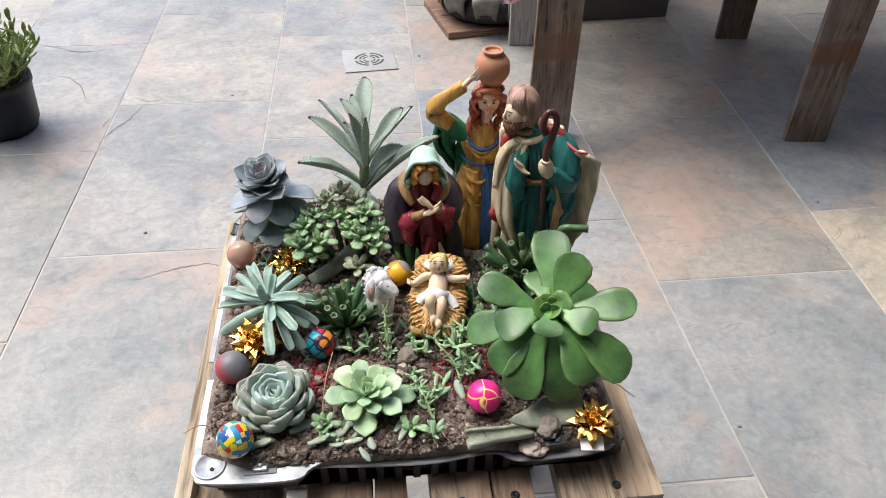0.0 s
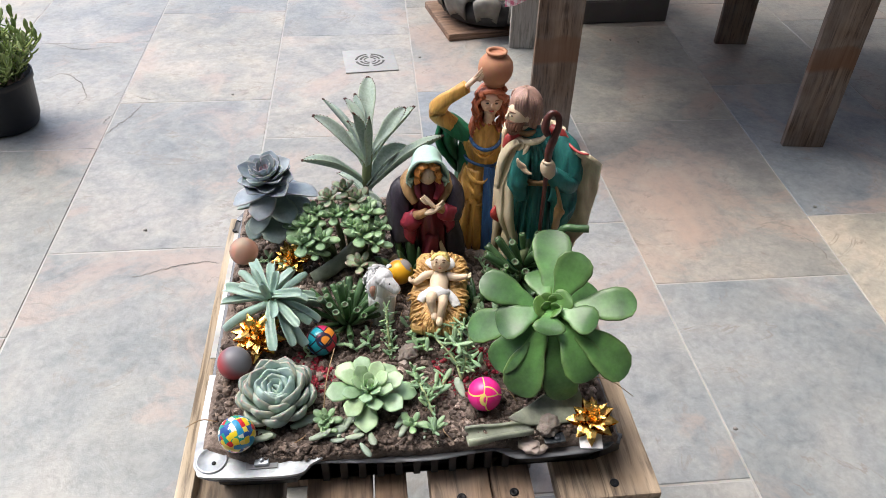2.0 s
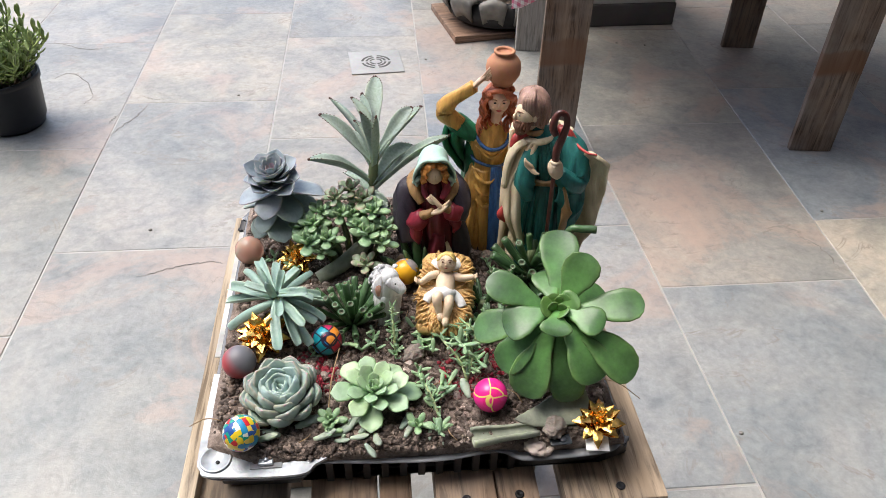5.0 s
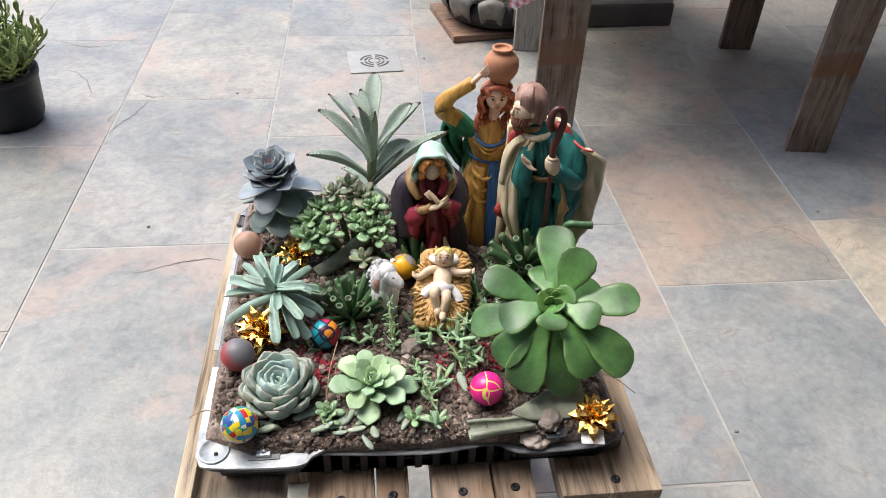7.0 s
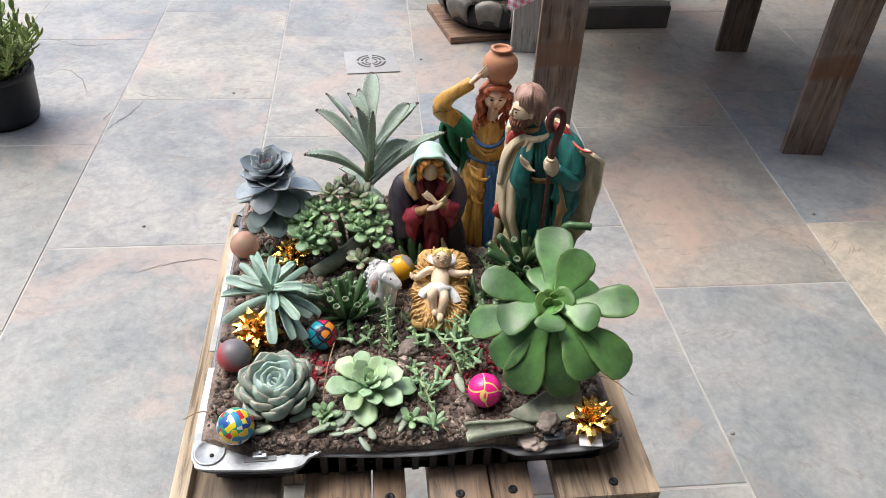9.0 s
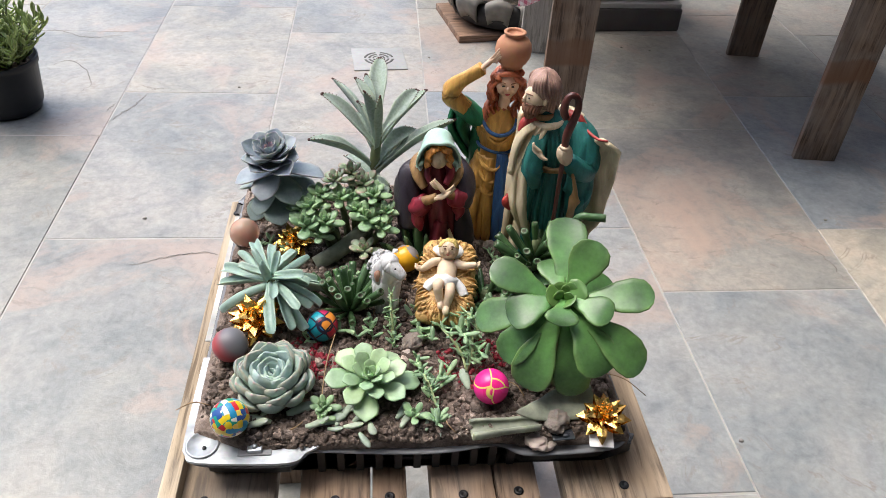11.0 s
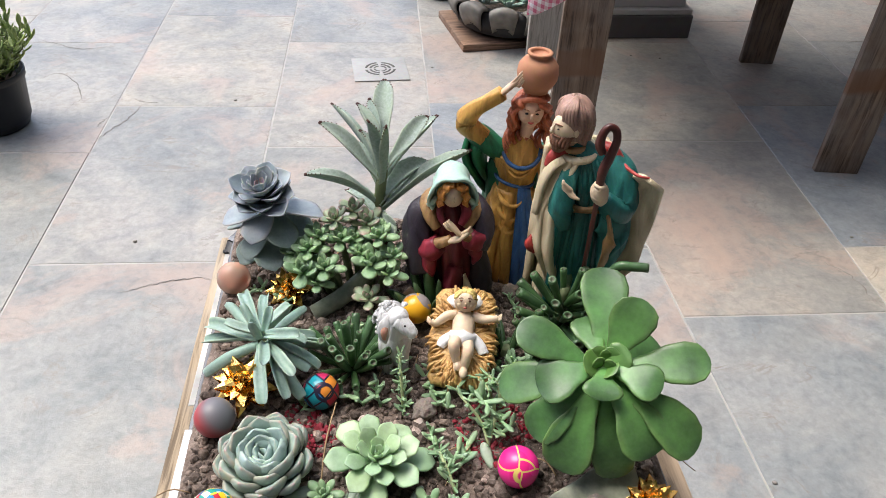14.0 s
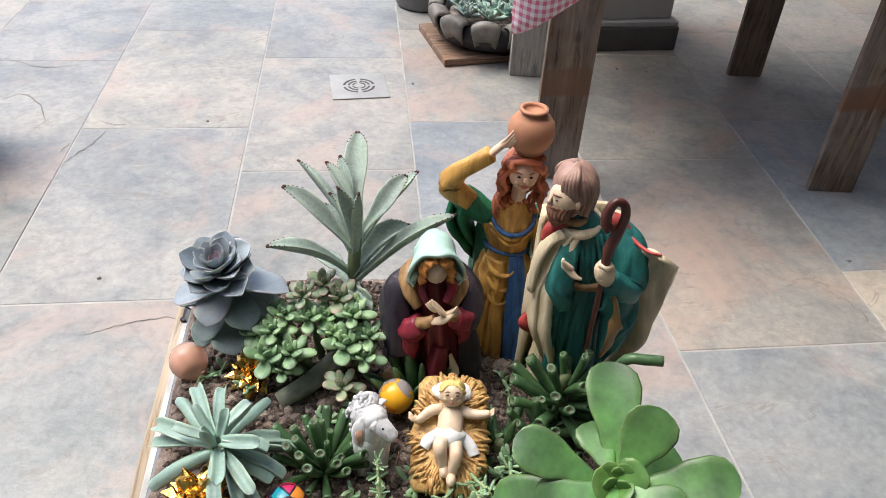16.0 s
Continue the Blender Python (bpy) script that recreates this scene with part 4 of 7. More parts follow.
def crumbs(name, count, lo, hi, mat, label, region, seed, sink=0.35):
    """Many clods joined into one mesh."""
    rng = random.Random(seed)
    verts, faces = [], []
    t = (1 + 5 ** 0.5) / 2
    ico = [Vector(p).normalized() for p in ((-1, t, 0), (1, t, 0), (-1, -t, 0), (1, -t, 0), (0, -1, t), (0, 1, t), (0, -1, -t), (0, 1, -t), (t, 0, -1), (t, 0, 1), (-t, 0, -1), (-t, 0, 1))]
    tri = ((0, 11, 5), (0, 5, 1), (0, 1, 7), (0, 7, 10), (0, 10, 11), (1, 5, 9), (5, 11, 4), (11, 10, 2), (10, 7, 6), (7, 1, 8), (3, 9, 4), (3, 4, 2), (3, 2, 6), (3, 6, 8), (3, 8, 9), (4, 9, 5), (2, 4, 11), (6, 2, 10), (8, 6, 7), (9, 8, 1))
    for _ in range(count):
        x, y = region(rng)
        s = lo + (hi - lo) * rng.random() ** 6
        turn = Euler((rng.uniform(0, 6), rng.uniform(0, 6), rng.uniform(0, 6))).to_matrix()
        sc = Vector((rng.uniform(0.7, 1.3), rng.uniform(0.7, 1.2), rng.uniform(0.6, 1.0))) * s
        c = Vector((x, y, ground_z(x, y) + s * sink))
        b = len(verts)
        for p in ico:
            q = turn @ (p * rng.uniform(0.72, 1.2))
            verts.append(c + Vector((q.x * sc.x, q.y * sc.y, q.z * sc.z)))
        faces += [(a + b, e + b, f + b) for a, e, f in tri]
    me = bpy.data.meshes.new(name)
    me.from_pydata(verts, [], faces)
    me.materials.append(mat)
    ob = new(name, me)
    return tagged(ob, label, "soil", kind="stuff")


def in_tray(rng):
    u, v = rng.uniform(0.027, 0.343), rng.uniform(0.044, 0.368)
    if u < 0.056 and v < 0.064:
        u += 0.05
    p = BENCH @ Vector((u, v, 0))
    return p.x, p.y


def near(cx, cy, r):
    def pick(rng):
        a, d = rng.uniform(0, 6.283), r * math.sqrt(rng.random())
        return cx + d * math.cos(a), cy + d * math.sin(a)
    return pick


crumbs("soil_clods", 27000, 0.0005, 0.0046, SOIL, "crumbly soil clods and bits of bark", in_tray, 3)


def at_rim(rng):
    p = BENCH @ Vector((rng.uniform(0.062, 0.343), 0.0375 + 0.018 * rng.random(), 0))
    return p.x, p.y


crumbs("soil_clods", 2600, 0.0006, 0.0034, SOIL, "crumbly soil clods along the tray rim", at_rim, 13)
crumbs("red_grit", 420, 0.0008, 0.0032, RED_GRIT, "dark red crumbs scattered on the soil", near(0.026, 0.548, 0.026), 4, 0.8)
crumbs("red_grit", 280, 0.0008, 0.0032, RED_GRIT, "dark red crumbs scattered on the soil", near(-0.092, 0.533, 0.016), 5, 0.8)


crumbs("red_grit", 200, 0.0008, 0.0030, RED_GRIT, "dark red crumbs scattered on the soil", near(-0.106, 0.556, 0.013), 6, 0.8)
crumbs("red_grit", 160, 0.0008, 0.0030, RED_GRIT, "dark red crumbs scattered on the soil", near(0.052, 0.560, 0.014), 7, 0.8)


# ---- plants in the tray ----
def set_down(x, y, dz=0.0):
    return Matrix.Translation((x, y, ground_z(x, y) + dz))


def local(t, x, y, z):
    """A place of the world, in the thing's own axes (things are only moved, not turned)."""
    return Vector((x, y, z)) - t.matrix_basis.translation


def aeonium():
    t = thing("succulent", set_down(0.100, 0.535), "large glossy green aeonium rosette with spoon-shaped leaves", "succulent")
    c = local(t, 0.093, 0.545, 0.536)
    stem(t, ((0, 0, -0.006, 0.009), (c.x * 0.3, c.y * 0.2, 0.03, 0.0085), (c.x, c.y, c.z, 0.008)), STEM)
    # tip from the heart in millimetres, width, arch, roll
    outer = ((5, 65, 30, 31, -12, 0), (22, 22, 40, 28, -6, -10), (-55, 20, 13, 26, -12, 14), (-63, 9, -35, 28, -16, 8), (-42, -24, -42, 27, -26, 10), (-24, -40, -55, 31, -36, 6), (12, -40, -60, 27, -30, 0),
             (31, -42, -32, 33, -40, -8), (59, -37, -31, 31, -34, -14), (65, -2, 13, 27, -14, -20), (42, 28, -4, 24, -12, -10))
    inner = ((-9, 37, 9, 24, -4, 6), (-41, -11, -11, 29, -26, 16), (33, -20, 4, 24, -18, -16), (-4, -26, -2, 24, -22, 0), (15, 3, 13, 17, 6, -10), (-15, -5, 10, 15, 8, 10), (5, -12, 8, 12, 8, 0), (-5, 7, 12, 11, 14, 0),
             (6, 5, 13, 10, 16, 0), (-6, -4, 12, 8, 20, 0), (3, -5, 12, 7, 22, 0), (1, 4, 12, 6, 24, 0))
    for k, (x, y, z, w, bend, roll) in enumerate(outer + inner):
        d = Vector((x, y, z)) / 1000
        base = c + Vector((d.x, d.y, 0)).normalized() * 0.0035 + Vector((0, 0, -0.004 if k < len(outer) else 0.002))
        leaf_to(t, AEO if w > 17 else AEO_HEART, base, c + d, w / 1000 * (1.06 if w > 17 else 1.2), bend, SPOON if w > 17 else PAD, 0.0046 if w > 15 else 0.003, 0.18, roll * 0.5, 0.007, k, n=16, m=26, face=Vector((-0.08, -0.52, 0.85)) + Vector((d.x, d.y, 0)) * 4)


aeonium()


def blue_echeveria():
    t = thing("succulent", set_down(-0.122, 0.511), "powdery blue-green echeveria rosette with pink leaf edges", "succulent")
    rng = random.Random(11)
    # rings from the outside in: leaves, base radius, base height, rise, length, arch, paint
    rings = ((9, 0.0150, 0.002, 32, 0.0205, 50, BLUE_OUT), (8, 0.0128, 0.005, 44, 0.0214, 40, BLUE_OUT), (8, 0.0102, 0.008, 55, 0.0212, 32, BLUE_OUT), (6, 0.0076, 0.010, 64, 0.0194, 26, BLUE_ECH),
             (5, 0.0052, 0.011, 70, 0.0165, 22, BLUE_ECH), (4, 0.0030, 0.011, 76, 0.0130, 16, BLUE_ECH), (2, 0.0012, 0.011, 82, 0.0095, 10, BLUE_ECH))
    for k, (count, r, z, el, size, bend, mat) in enumerate(rings):
        kinds = [leaf_mesh("leaf", mat, size, size * (0.84 + 0.05 * q), size * 0.26, CUSP, bend + 5 * q, 0.34, 14, 12, 0.010, 300 + 3 * k + q) for q in range(2)]
        for i in range(count):
            az = 360 * (i + 0.5 * (k % 2)) / count + rng.uniform(-6, 6) + 9 * k
            c, n = math.cos(radians(az)), math.sin(radians(az))
            child("leaf", kinds[i % 2], t, Matrix.Rotation(radians(9), 4, "X") @ aim((r * c * 1.20, r * n * 1.20 - 0.002, z), az, el - 4 + rng.uniform(-5, 5), rng.uniform(-9, 9), 1.20 * rng.uniform(0.92, 1.07)))


def green_echeveria():
    t = thing("succulent", set_down(-0.049, 0.512), "pale green echeveria rosette with flat open leaves", "succulent")
    rosette(t, (0, 0.0, 0.012), 27, 0.0345, GREEN_ECH, SPATULATE, 0.55, -14, 76, (10, 4), 0.15, 23, 14, 0.34, grow=0.26)


blue_echeveria()
green_echeveria()


def chalk_echeveria():
    t = thing("succulent", set_down(-0.141, 0.596), "chalky echeveria with long folded strap leaves", "succulent")
    rng = random.Random(31)
    c = local(t, -0.140, 0.592, 0.494)
    stem(t, ((0, 0, -0.004, 0.006), (0, 0, 0.01, 0.006), (c.x, c.y, c.z, 0.005)), STEM)
    # tips round the heart in millimetres
    tips = ((-37, 37, -5), (-24, 42, 0), (-8, 46, -5), (17, 24, 6), (20, 48, -14), (-47, 21, -15), (-29, 6, 2), (-50, 13, -26), (-42, -18, -24), (29, -9, 8), (31, -4, -5), (45, 12, -24), (36, -14, -17), (29, -33, -6),
            (10, -38, 8), (24, -42, -20), (34, -36, -24), (10, -46, -22), (40, -10, -24), (34, 16, -18), (-18, 17, 12), (6, 12, 16), (-6, -8, 18))
    for k, p in enumerate(tips):
        d = Vector(p) / 1000
        far = d.length
        base = c + Vector((d.x, d.y, 0)).normalized() * 0.004 + Vector((0, 0, 0.006 if far < 0.035 else 0.0))
        leaf_to(t, CHALK, base, c + d + Vector((0, 0, 0.008)), (0.0092 if far > 0.03 else 0.0066) * rng.uniform(0.88, 1.15), rng.uniform(-30, -4) if far > 0.03 else 10, STRAP, 0.0042, 0.08, rng.uniform(-24, 24), 0.010, 60 + k, 1.0 if k % 4 else -0.6)


chalk_echeveria()


def dusky_echeveria():
    t = thing("succulent", set_down(-0.167, 0.712), "tall dusky purple-grey echeveria rosette on a bare stem", "succulent")
    c = local(t, -0.161, 0.703, 0.544)
    stem(t, ((0.004, 0.004, -0.005, 0.006), (0.002, 0.002, c.z * 0.5, 0.0055), (c.x, c.y, c.z, 0.005)), STEM_BROWN)
    rng = random.Random(44)
    lean = Matrix.Rotation(radians(12), 4, "X") @ Matrix.Rotation(radians(-3), 4, "Y")
    # rings from the outside in: leaves, rise, length, base height, paint
    for k, (count, el, size, z, mat) in enumerate(((9, 0, 0.0275, 0.000, DARK_ECH), (8, 16, 0.0255, 0.004, DARK_ECH), (7, 34, 0.0200, 0.007, DARK_ECH), (5, 52, 0.0135, 0.009, DARK_ECH), (3, 68, 0.0085, 0.011, DARK_HEART))):
        kinds = [leaf_mesh("leaf", mat, size, size * (0.80 - 0.05 * q), size * 0.12, CUSP, 26 + 8 * q, 0.42, 12, 11, 0.014, 700 + 3 * k + q) for q in range(2)]
        for i in range(count):
            az = 360 * (i + 0.5 * (k % 2)) / count + rng.uniform(-9, 9) + 14 * k
            child("leaf", kinds[i % 2], t, Matrix.Translation(c) @ lean @ aim((0.003 * math.cos(radians(az)), 0.003 * math.sin(radians(az)), z), az, el + rng.uniform(-7, 7), rng.uniform(-12, 12), rng.uniform(0.88, 1.08)))
    # large lower leaves: tip from the heart in millimetres, width, height of the base
    low = ((48, -1, -14, 30, 0.88), (-34, -8, -22, 27, 0.86), (12, -31, -50, 31, 0.55), (-22, -15, -58, 26, 0.52), (24, -25, -30, 28, 0.78), (40, 6, -36, 28, 0.66), (-6, -28, -26, 25, 0.84), (-36, 10, -38, 25, 0.66),
           (0, 28, -18, 26, 0.86), (30, 24, -20, 26, 0.80), (-13, -24, -46, 24, 0.62), (30, -14, -58, 25, 0.44))
    for k, (x, y, z, w, h) in enumerate(low):
        leaf_to(t, DARK_LOW if h < 0.8 else DARK_ECH, (c.x * h + 0.002, c.y * h, c.z * h), c + Vector((x, y, z)) / 1000, w / 1000, -22, CUSP, 0.0038, 0.24, (k * 29 % 21) - 10, 0.012, 70 + k)


dusky_echeveria()


def kalanchoe():
    t = thing("succulent", set_down(-0.066, 0.728), "grey-green felted kalanchoe with dark toothed leaf tips", "succulent")
    j = local(t, -0.069, 0.722, 0.534)
    top = local(t, -0.066, 0.728, 0.566)
    stem(t, ((0, 0, -0.005, 0.006), (0.0, -0.002, 0.03, 0.006), (j.x, j.y, j.z, 0.0052), (top.x, top.y, top.z, 0.0040)), STEM)
    # tip in the world in millimetres, width, arch, roll, height of the base along the shoot
    leaves = ((-74, 806, 604, 20, -10, 0, 1.0), (-116, 785, 590, 11, -20, 40, 0.7), (-117, 735, 598, 15, -26, -20, 0.5), (-91, 765, 601, 13, -22, 20, 1.0), (-82, 776, 600, 11, 10, -30, 1.1), (-33, 762, 594, 16, -44, 24, 0.75),
              (-26, 790, 581, 17, -12, -14, 0.5), (-30, 757, 554, 25, -30, -6, -0.1), (-87, 745, 587, 12, -16, 30, 0.6), (-76, 711, 614, 16, -8, -16, 0.45), (-61, 711, 611, 13, 8, 62, 0.4))
    lower = ((-92, 752, 573, 13, -14, 0, 0.3), (4, 738, 579, 18, -14, -10, -0.3), (-126, 710, 565, 17, -38, 10, -0.1), (-52, 700, 520, 14, -30, 50, -0.25), (-62, 691, 514, 23, -18, -10, -0.25), (-100, 752, 524, 18, -24, 0, -0.4),
             (-40, 770, 530, 18, -24, 0, -0.4))
    for k, (x, y, z, w, bend, roll, h) in enumerate(leaves + lower):
        base = j + (top - j) * h
        tip = local(t, x / 1000, y / 1000, z / 1000)
        lf = leaf_to(t, KAL, base, tip, w / 1000 * 0.92, bend * 1.2, LANCE, 0.0040, 0.10, roll, 0.012, 90 + k, 0.75, 12, 16)
        bm = bmesh.new()
        ring = 12
        for i in range(11, 17):
            for side in (0, ring // 2):
                p = lf.data.vertices[i * ring + side].co
                ball(bm, p, 0.0006 if i < 15 else 0.0010, seg=6, ring=4)
        part("toothed_margin", bm, KAL_TOOTH, lf, "dark brown marginal teeth")


kalanchoe()


def sedum_clump():
    t = thing("succulent", set_down(-0.092, 0.690), "clump of grey-green stonecrop rosettes on bare stems", "succulent")
    heads = ((-0.103, 0.700, 0.528, 0.018), (-0.090, 0.712, 0.530, 0.016), (-0.078, 0.705, 0.523, 0.018), (-0.066, 0.690, 0.521, 0.019), (-0.071, 0.675, 0.505, 0.022), (-0.054, 0.680, 0.510, 0.018), (-0.122, 0.680, 0.512, 0.018),
             (-0.125, 0.665, 0.500, 0.020), (-0.108, 0.668, 0.503, 0.020), (-0.071, 0.655, 0.484, 0.016), (-0.113, 0.660, 0.494, 0.017), (-0.057, 0.668, 0.501, 0.017), (-0.134, 0.684, 0.505, 0.014), (-0.088, 0.694, 0.514, 0.018),
             (-0.098, 0.690, 0.516, 0.017), (-0.080, 0.682, 0.510, 0.017), (-0.116, 0.690, 0.518, 0.016), (-0.118, 0.672, 0.494, 0.016), (-0.064, 0.700, 0.520, 0.015))
    for k, (x, y, z, size) in enumerate(heads):
        c = local(t, x, y, z)
        foot = Vector((c.x * 0.55 + 0.004, c.y * 0.5 + 0.01, 0))
        foot.z = ground_z(x * 0.55 + t.location.x * 0.45, y) - t.matrix_basis.translation.z - 0.004
        s = stem(t, ((*foot, 0.0028), (foot.x * 0.6 + c.x * 0.4, foot.y * 0.7 + c.y * 0.3, c.z * 0.5, 0.0026), (*c, 0.0022)), STEM)
        rosette(s, c, 12, size * (0.80 + 0.22 * ((k * 7) % 5) / 4), JADE_RED if k in (0, 1, 2, 9) else JADE, PAD, 0.60, -12, 74, (12, (k * 17 % 25) - 12), 0.26, 120 + k, 20, 0.12, grow=0.5)


sedum_clump()


def finger_mesh(name, length, r, bend, seed, cupped=True):
    bm = bmesh.new()
    rng = random.Random(seed)
    rings = []
    y = z = 0.0
    rows = ((0, 0.62), (0.3, 0.8), (0.7, 0.98), (0.9, 1.02), (1.0, 0.98)) if cupped else ((0, 0.6), (0.3, 0.95), (0.65, 1.0), (0.9, 0.62), (1.0, 0.12))
    for i in range(11):
        s = i / 10
        a = radians(bend * s)
        if i:
            y += math.cos(a) * length / 10
            z += math.sin(a) * length / 10
        k = r * lerp_rows(rows, s)[0]
        rings.append([(k * math.cos(q), y - math.sin(a) * k * 0.85 * math.sin(q), z + math.cos(a) * k * 0.85 * math.sin(q)) for q in (2 * math.pi * j / 10 for j in range(10))])
    if cupped:
        last = rings[-1]
        c = sum((Vector(p) for p in last), Vector()) / 10
        back = Vector((0, -math.cos(a), -math.sin(a))) * r * 0.45
        rings.append([tuple(c + (Vector(p) - c) * 0.62) for p in last])
        rings.append([tuple(c + back + (Vector(p) - c) * 0.35) for p in last])
    rings_to_mesh(bm, rings, 0, uv=True)
    if cupped:
        bm.faces.ensure_lookup_table()
        for f in bm.faces[-12:]:
            f.material_index = 1
    return mesh_of(name, bm, [GOLLUM, FINGER_TIP])


def finger_clump(x, y, count, length, r, label, seed, spread=62, cupped=True, rise=0.006, lean=(0, 0), skip=None):
    t = thing("succulent", set_down(x, y), label, "succulent")
    rng = random.Random(seed)
    kinds = [finger_mesh("leaf", length, r * (0.9 + 0.1 * k), 14 - 12 * k, seed + k, cupped) for k in range(3)]
    for k in range(count):
        s = math.sqrt((k + 0.5) / count)
        az = k * 137.5 + rng.uniform(-12, 12)
        el = 88 - spread * s + rng.uniform(-7, 7)
        d = 0.010 * s
        m = Matrix.Rotation(radians(lean[0]), 4, "X") @ Matrix.Rotation(radians(lean[1]), 4, "Y") @ aim((d * math.cos(radians(az)), d * math.sin(radians(az)), rise * (1 - 0.65 * s)), az, el, 0, rng.uniform(0.65, 1.15))
        child("leaf", kinds[k % 3], t, m)
    stem(t, ((0, 0, -0.006, 0.004), (0, 0, rise * 0.5, 0.005), (0, 0, rise + 0.004, 0.0035)), STEM)
    return t


finger_clump(-0.078, 0.606, 30, 0.036, 0.0036, "dark green finger-leaved jade clump with hollow tips", 201, 58)
finger_clump(-0.018, 0.667, 18, 0.040, 0.0044, "small clump of pointed green finger leaves", 202, 50, False)
finger_clump(0.070, 0.632, 22, 0.028, 0.0037, "dark green finger-leaved jade clump with hollow tips", 203, 76, True, 0.014)
finger_clump(0.082, 0.648, 34, 0.033, 0.0036, "taller dark green finger-leaved jade clump beside the shepherd", 204, 74, True, 0.052, (4, 2))
finger_clump(0.040, 0.622, 8, 0.030, 0.0036, "low pale green finger-leaved sprig", 205, 78, False)


def lone_finger():
    t = thing("succulent", set_down(0.112, 0.634), "single green finger-leaved shoot reaching over the rim", "succulent")
    tip = local(t, 0.128, 0.612, 0.566)
    bm = bmesh.new()
    tube(bm, ((-0.006, 0.004, -0.004, 0.003), (-0.010, -0.004, 0.05, 0.0032), (tip.x - 0.022, tip.y + 0.004, tip.z - 0.006, 0.0033), (tip.x - 0.010, tip.y + 0.001, tip.z - 0.0005, 0.0034), (tip.x, tip.y, tip.z, 0.0034)), n=10, m=18, uv=True)
    part("shoot", bm, GOLLUM, t)


lone_finger()


def bare_stem():
    bm = bmesh.new()
    tube(bm, ((-0.118, 0.660, 0.460, 0.0070), (-0.096, 0.672, 0.470, 0.0078), (-0.074, 0.690, 0.484, 0.0070), (-0.062, 0.704, 0.492, 0.0050)), n=14, m=16, folds=4, amp=0.06, uv=True)
    solo("bare_stem", bm, DRY_LEAF, Matrix(), "thick grey-green bare succulent stem leaning in the soil", "stem")


bare_stem()


def sprig(x, y, length, az, label, seed, leaves=14, leaf=0.011, rise=28, mat=None):
    """A trailing stonecrop stem with leaves all round."""
    t = thing("succulent_sprig", set_down(x, y), label, "succulent", "stonecrop sprigs")
    rng = random.Random(seed)
    pts = []
    p = Vector((0, 0, -0.002))
    a, e = az, rise
    for i in range(9):
        pts.append((*p, 0.0011))
        p = p + Vector((math.cos(radians(a)) * math.cos(radians(e)), math.sin(radians(a)) * math.cos(radians(e)), math.sin(radians(e)))) * length / 8
        p.z = max(p.z, 0.002)
        a += rng.uniform(-14, 14)
        e += rng.uniform(-14, 8)
    stem(t, pts, SMALL_GREEN)
    kinds = [leaf_mesh("leaf", mat or SMALL_GREEN, leaf, leaf * 0.36, leaf * 0.2, PAD, 15 * k, 0.1, 8, 6) for k in range(2)]
    for i in range(leaves):
        s = (i + 1) / leaves * 8
        q = Vector(pts[min(8, int(s))][:3])
        child("leaf", kinds[i % 2], t, aim(q, i * 137.5 + rng.uniform(-15, 15), rng.uniform(5, 50), 0, rng.uniform(0.75, 1.15)))


for k, (x, y, ln, az, lv, lf) in enumerate(((-0.040, 0.578, 0.034, 95, 18, 0.009), (-0.052, 0.566, 0.020, 120, 8, 0.011), (-0.064, 0.567, 0.020, 150, 7, 0.012), (0.010, 0.588, 0.042, -60, 16, 0.013), (0.020, 0.562, 0.030, -40, 10, 0.012),
                                           (0.000, 0.572, 0.026, 160, 9, 0.013), (0.030, 0.588, 0.030, 60, 9, 0.013), (-0.005, 0.518, 0.032, 110, 16, 0.0095), (0.004, 0.490, 0.018, -80, 12, 0.011), (0.040, 0.606, 0.022, 20, 8, 0.014),
                                           (-0.052, 0.640, 0.020, 100, 9, 0.010), (-0.060, 0.640, 0.030, 170, 12, 0.010), (0.050, 0.664, 0.030, 95, 18, 0.007), (-0.150, 0.684, 0.032, -60, 16, 0.011), (-0.164, 0.690, 0.028, -110, 12, 0.010),
                                           (-0.070, 0.660, 0.026, -30, 10, 0.010), (0.034, 0.628, 0.020, 150, 8, 0.013), (-0.024, 0.590, 0.022, 60, 7, 0.013), (0.012, 0.545, 0.028, -100, 9, 0.012), (0.026, 0.575, 0.040, -75, 12, 0.012), (-0.002, 0.505, 0.024, 80, 12, 0.010), (-0.036, 0.560, 0.026, 85, 14, 0.008), (0.048, 0.590, 0.024, 100, 8, 0.013), (-0.015, 0.575, 0.020, -50, 7, 0.012), (-0.110, 0.560, 0.018, 40, 6, 0.010), (0.056, 0.690, 0.022, 60, 14, 0.007))):
    sprig(x, y, ln, az, "trailing green stonecrop sprig rooted in the soil", 300 + k, lv, lf)


def runner(pts, seed, leaf=0.010):
    """A pale arching stem with a few narrow leaves at its joints; pts are places over the soil."""
    x, y = pts[0][:2]
    t = thing("succulent_sprig", set_down(x, y), "pale arching stonecrop runner with sparse narrow leaves", "succulent", "stonecrop runners")
    rng = random.Random(seed)
    g = ground_z(x, y)
    rows = [(px - x, py - y, ground_z(px, py) - g + h, 0.0012) for px, py, h in pts]
    stem(t, rows, RUNNER)
    kinds = [leaf_mesh("leaf", SMALL_GREEN, leaf, leaf * 0.26, leaf * 0.14, PAD, 15 * k, 0.1, 8, 6) for k in range(2)]
    fine = spline(rows, 12)
    for i in range(1, 12):
        for k in range(2 if i % 3 else 4):
            child("leaf", kinds[k % 2], t, aim(Vector(fine[i][:3]), i * 137.5 + k * 170 + rng.uniform(-20, 20), rng.uniform(5, 50), 0, rng.uniform(0.6, 1.15)))


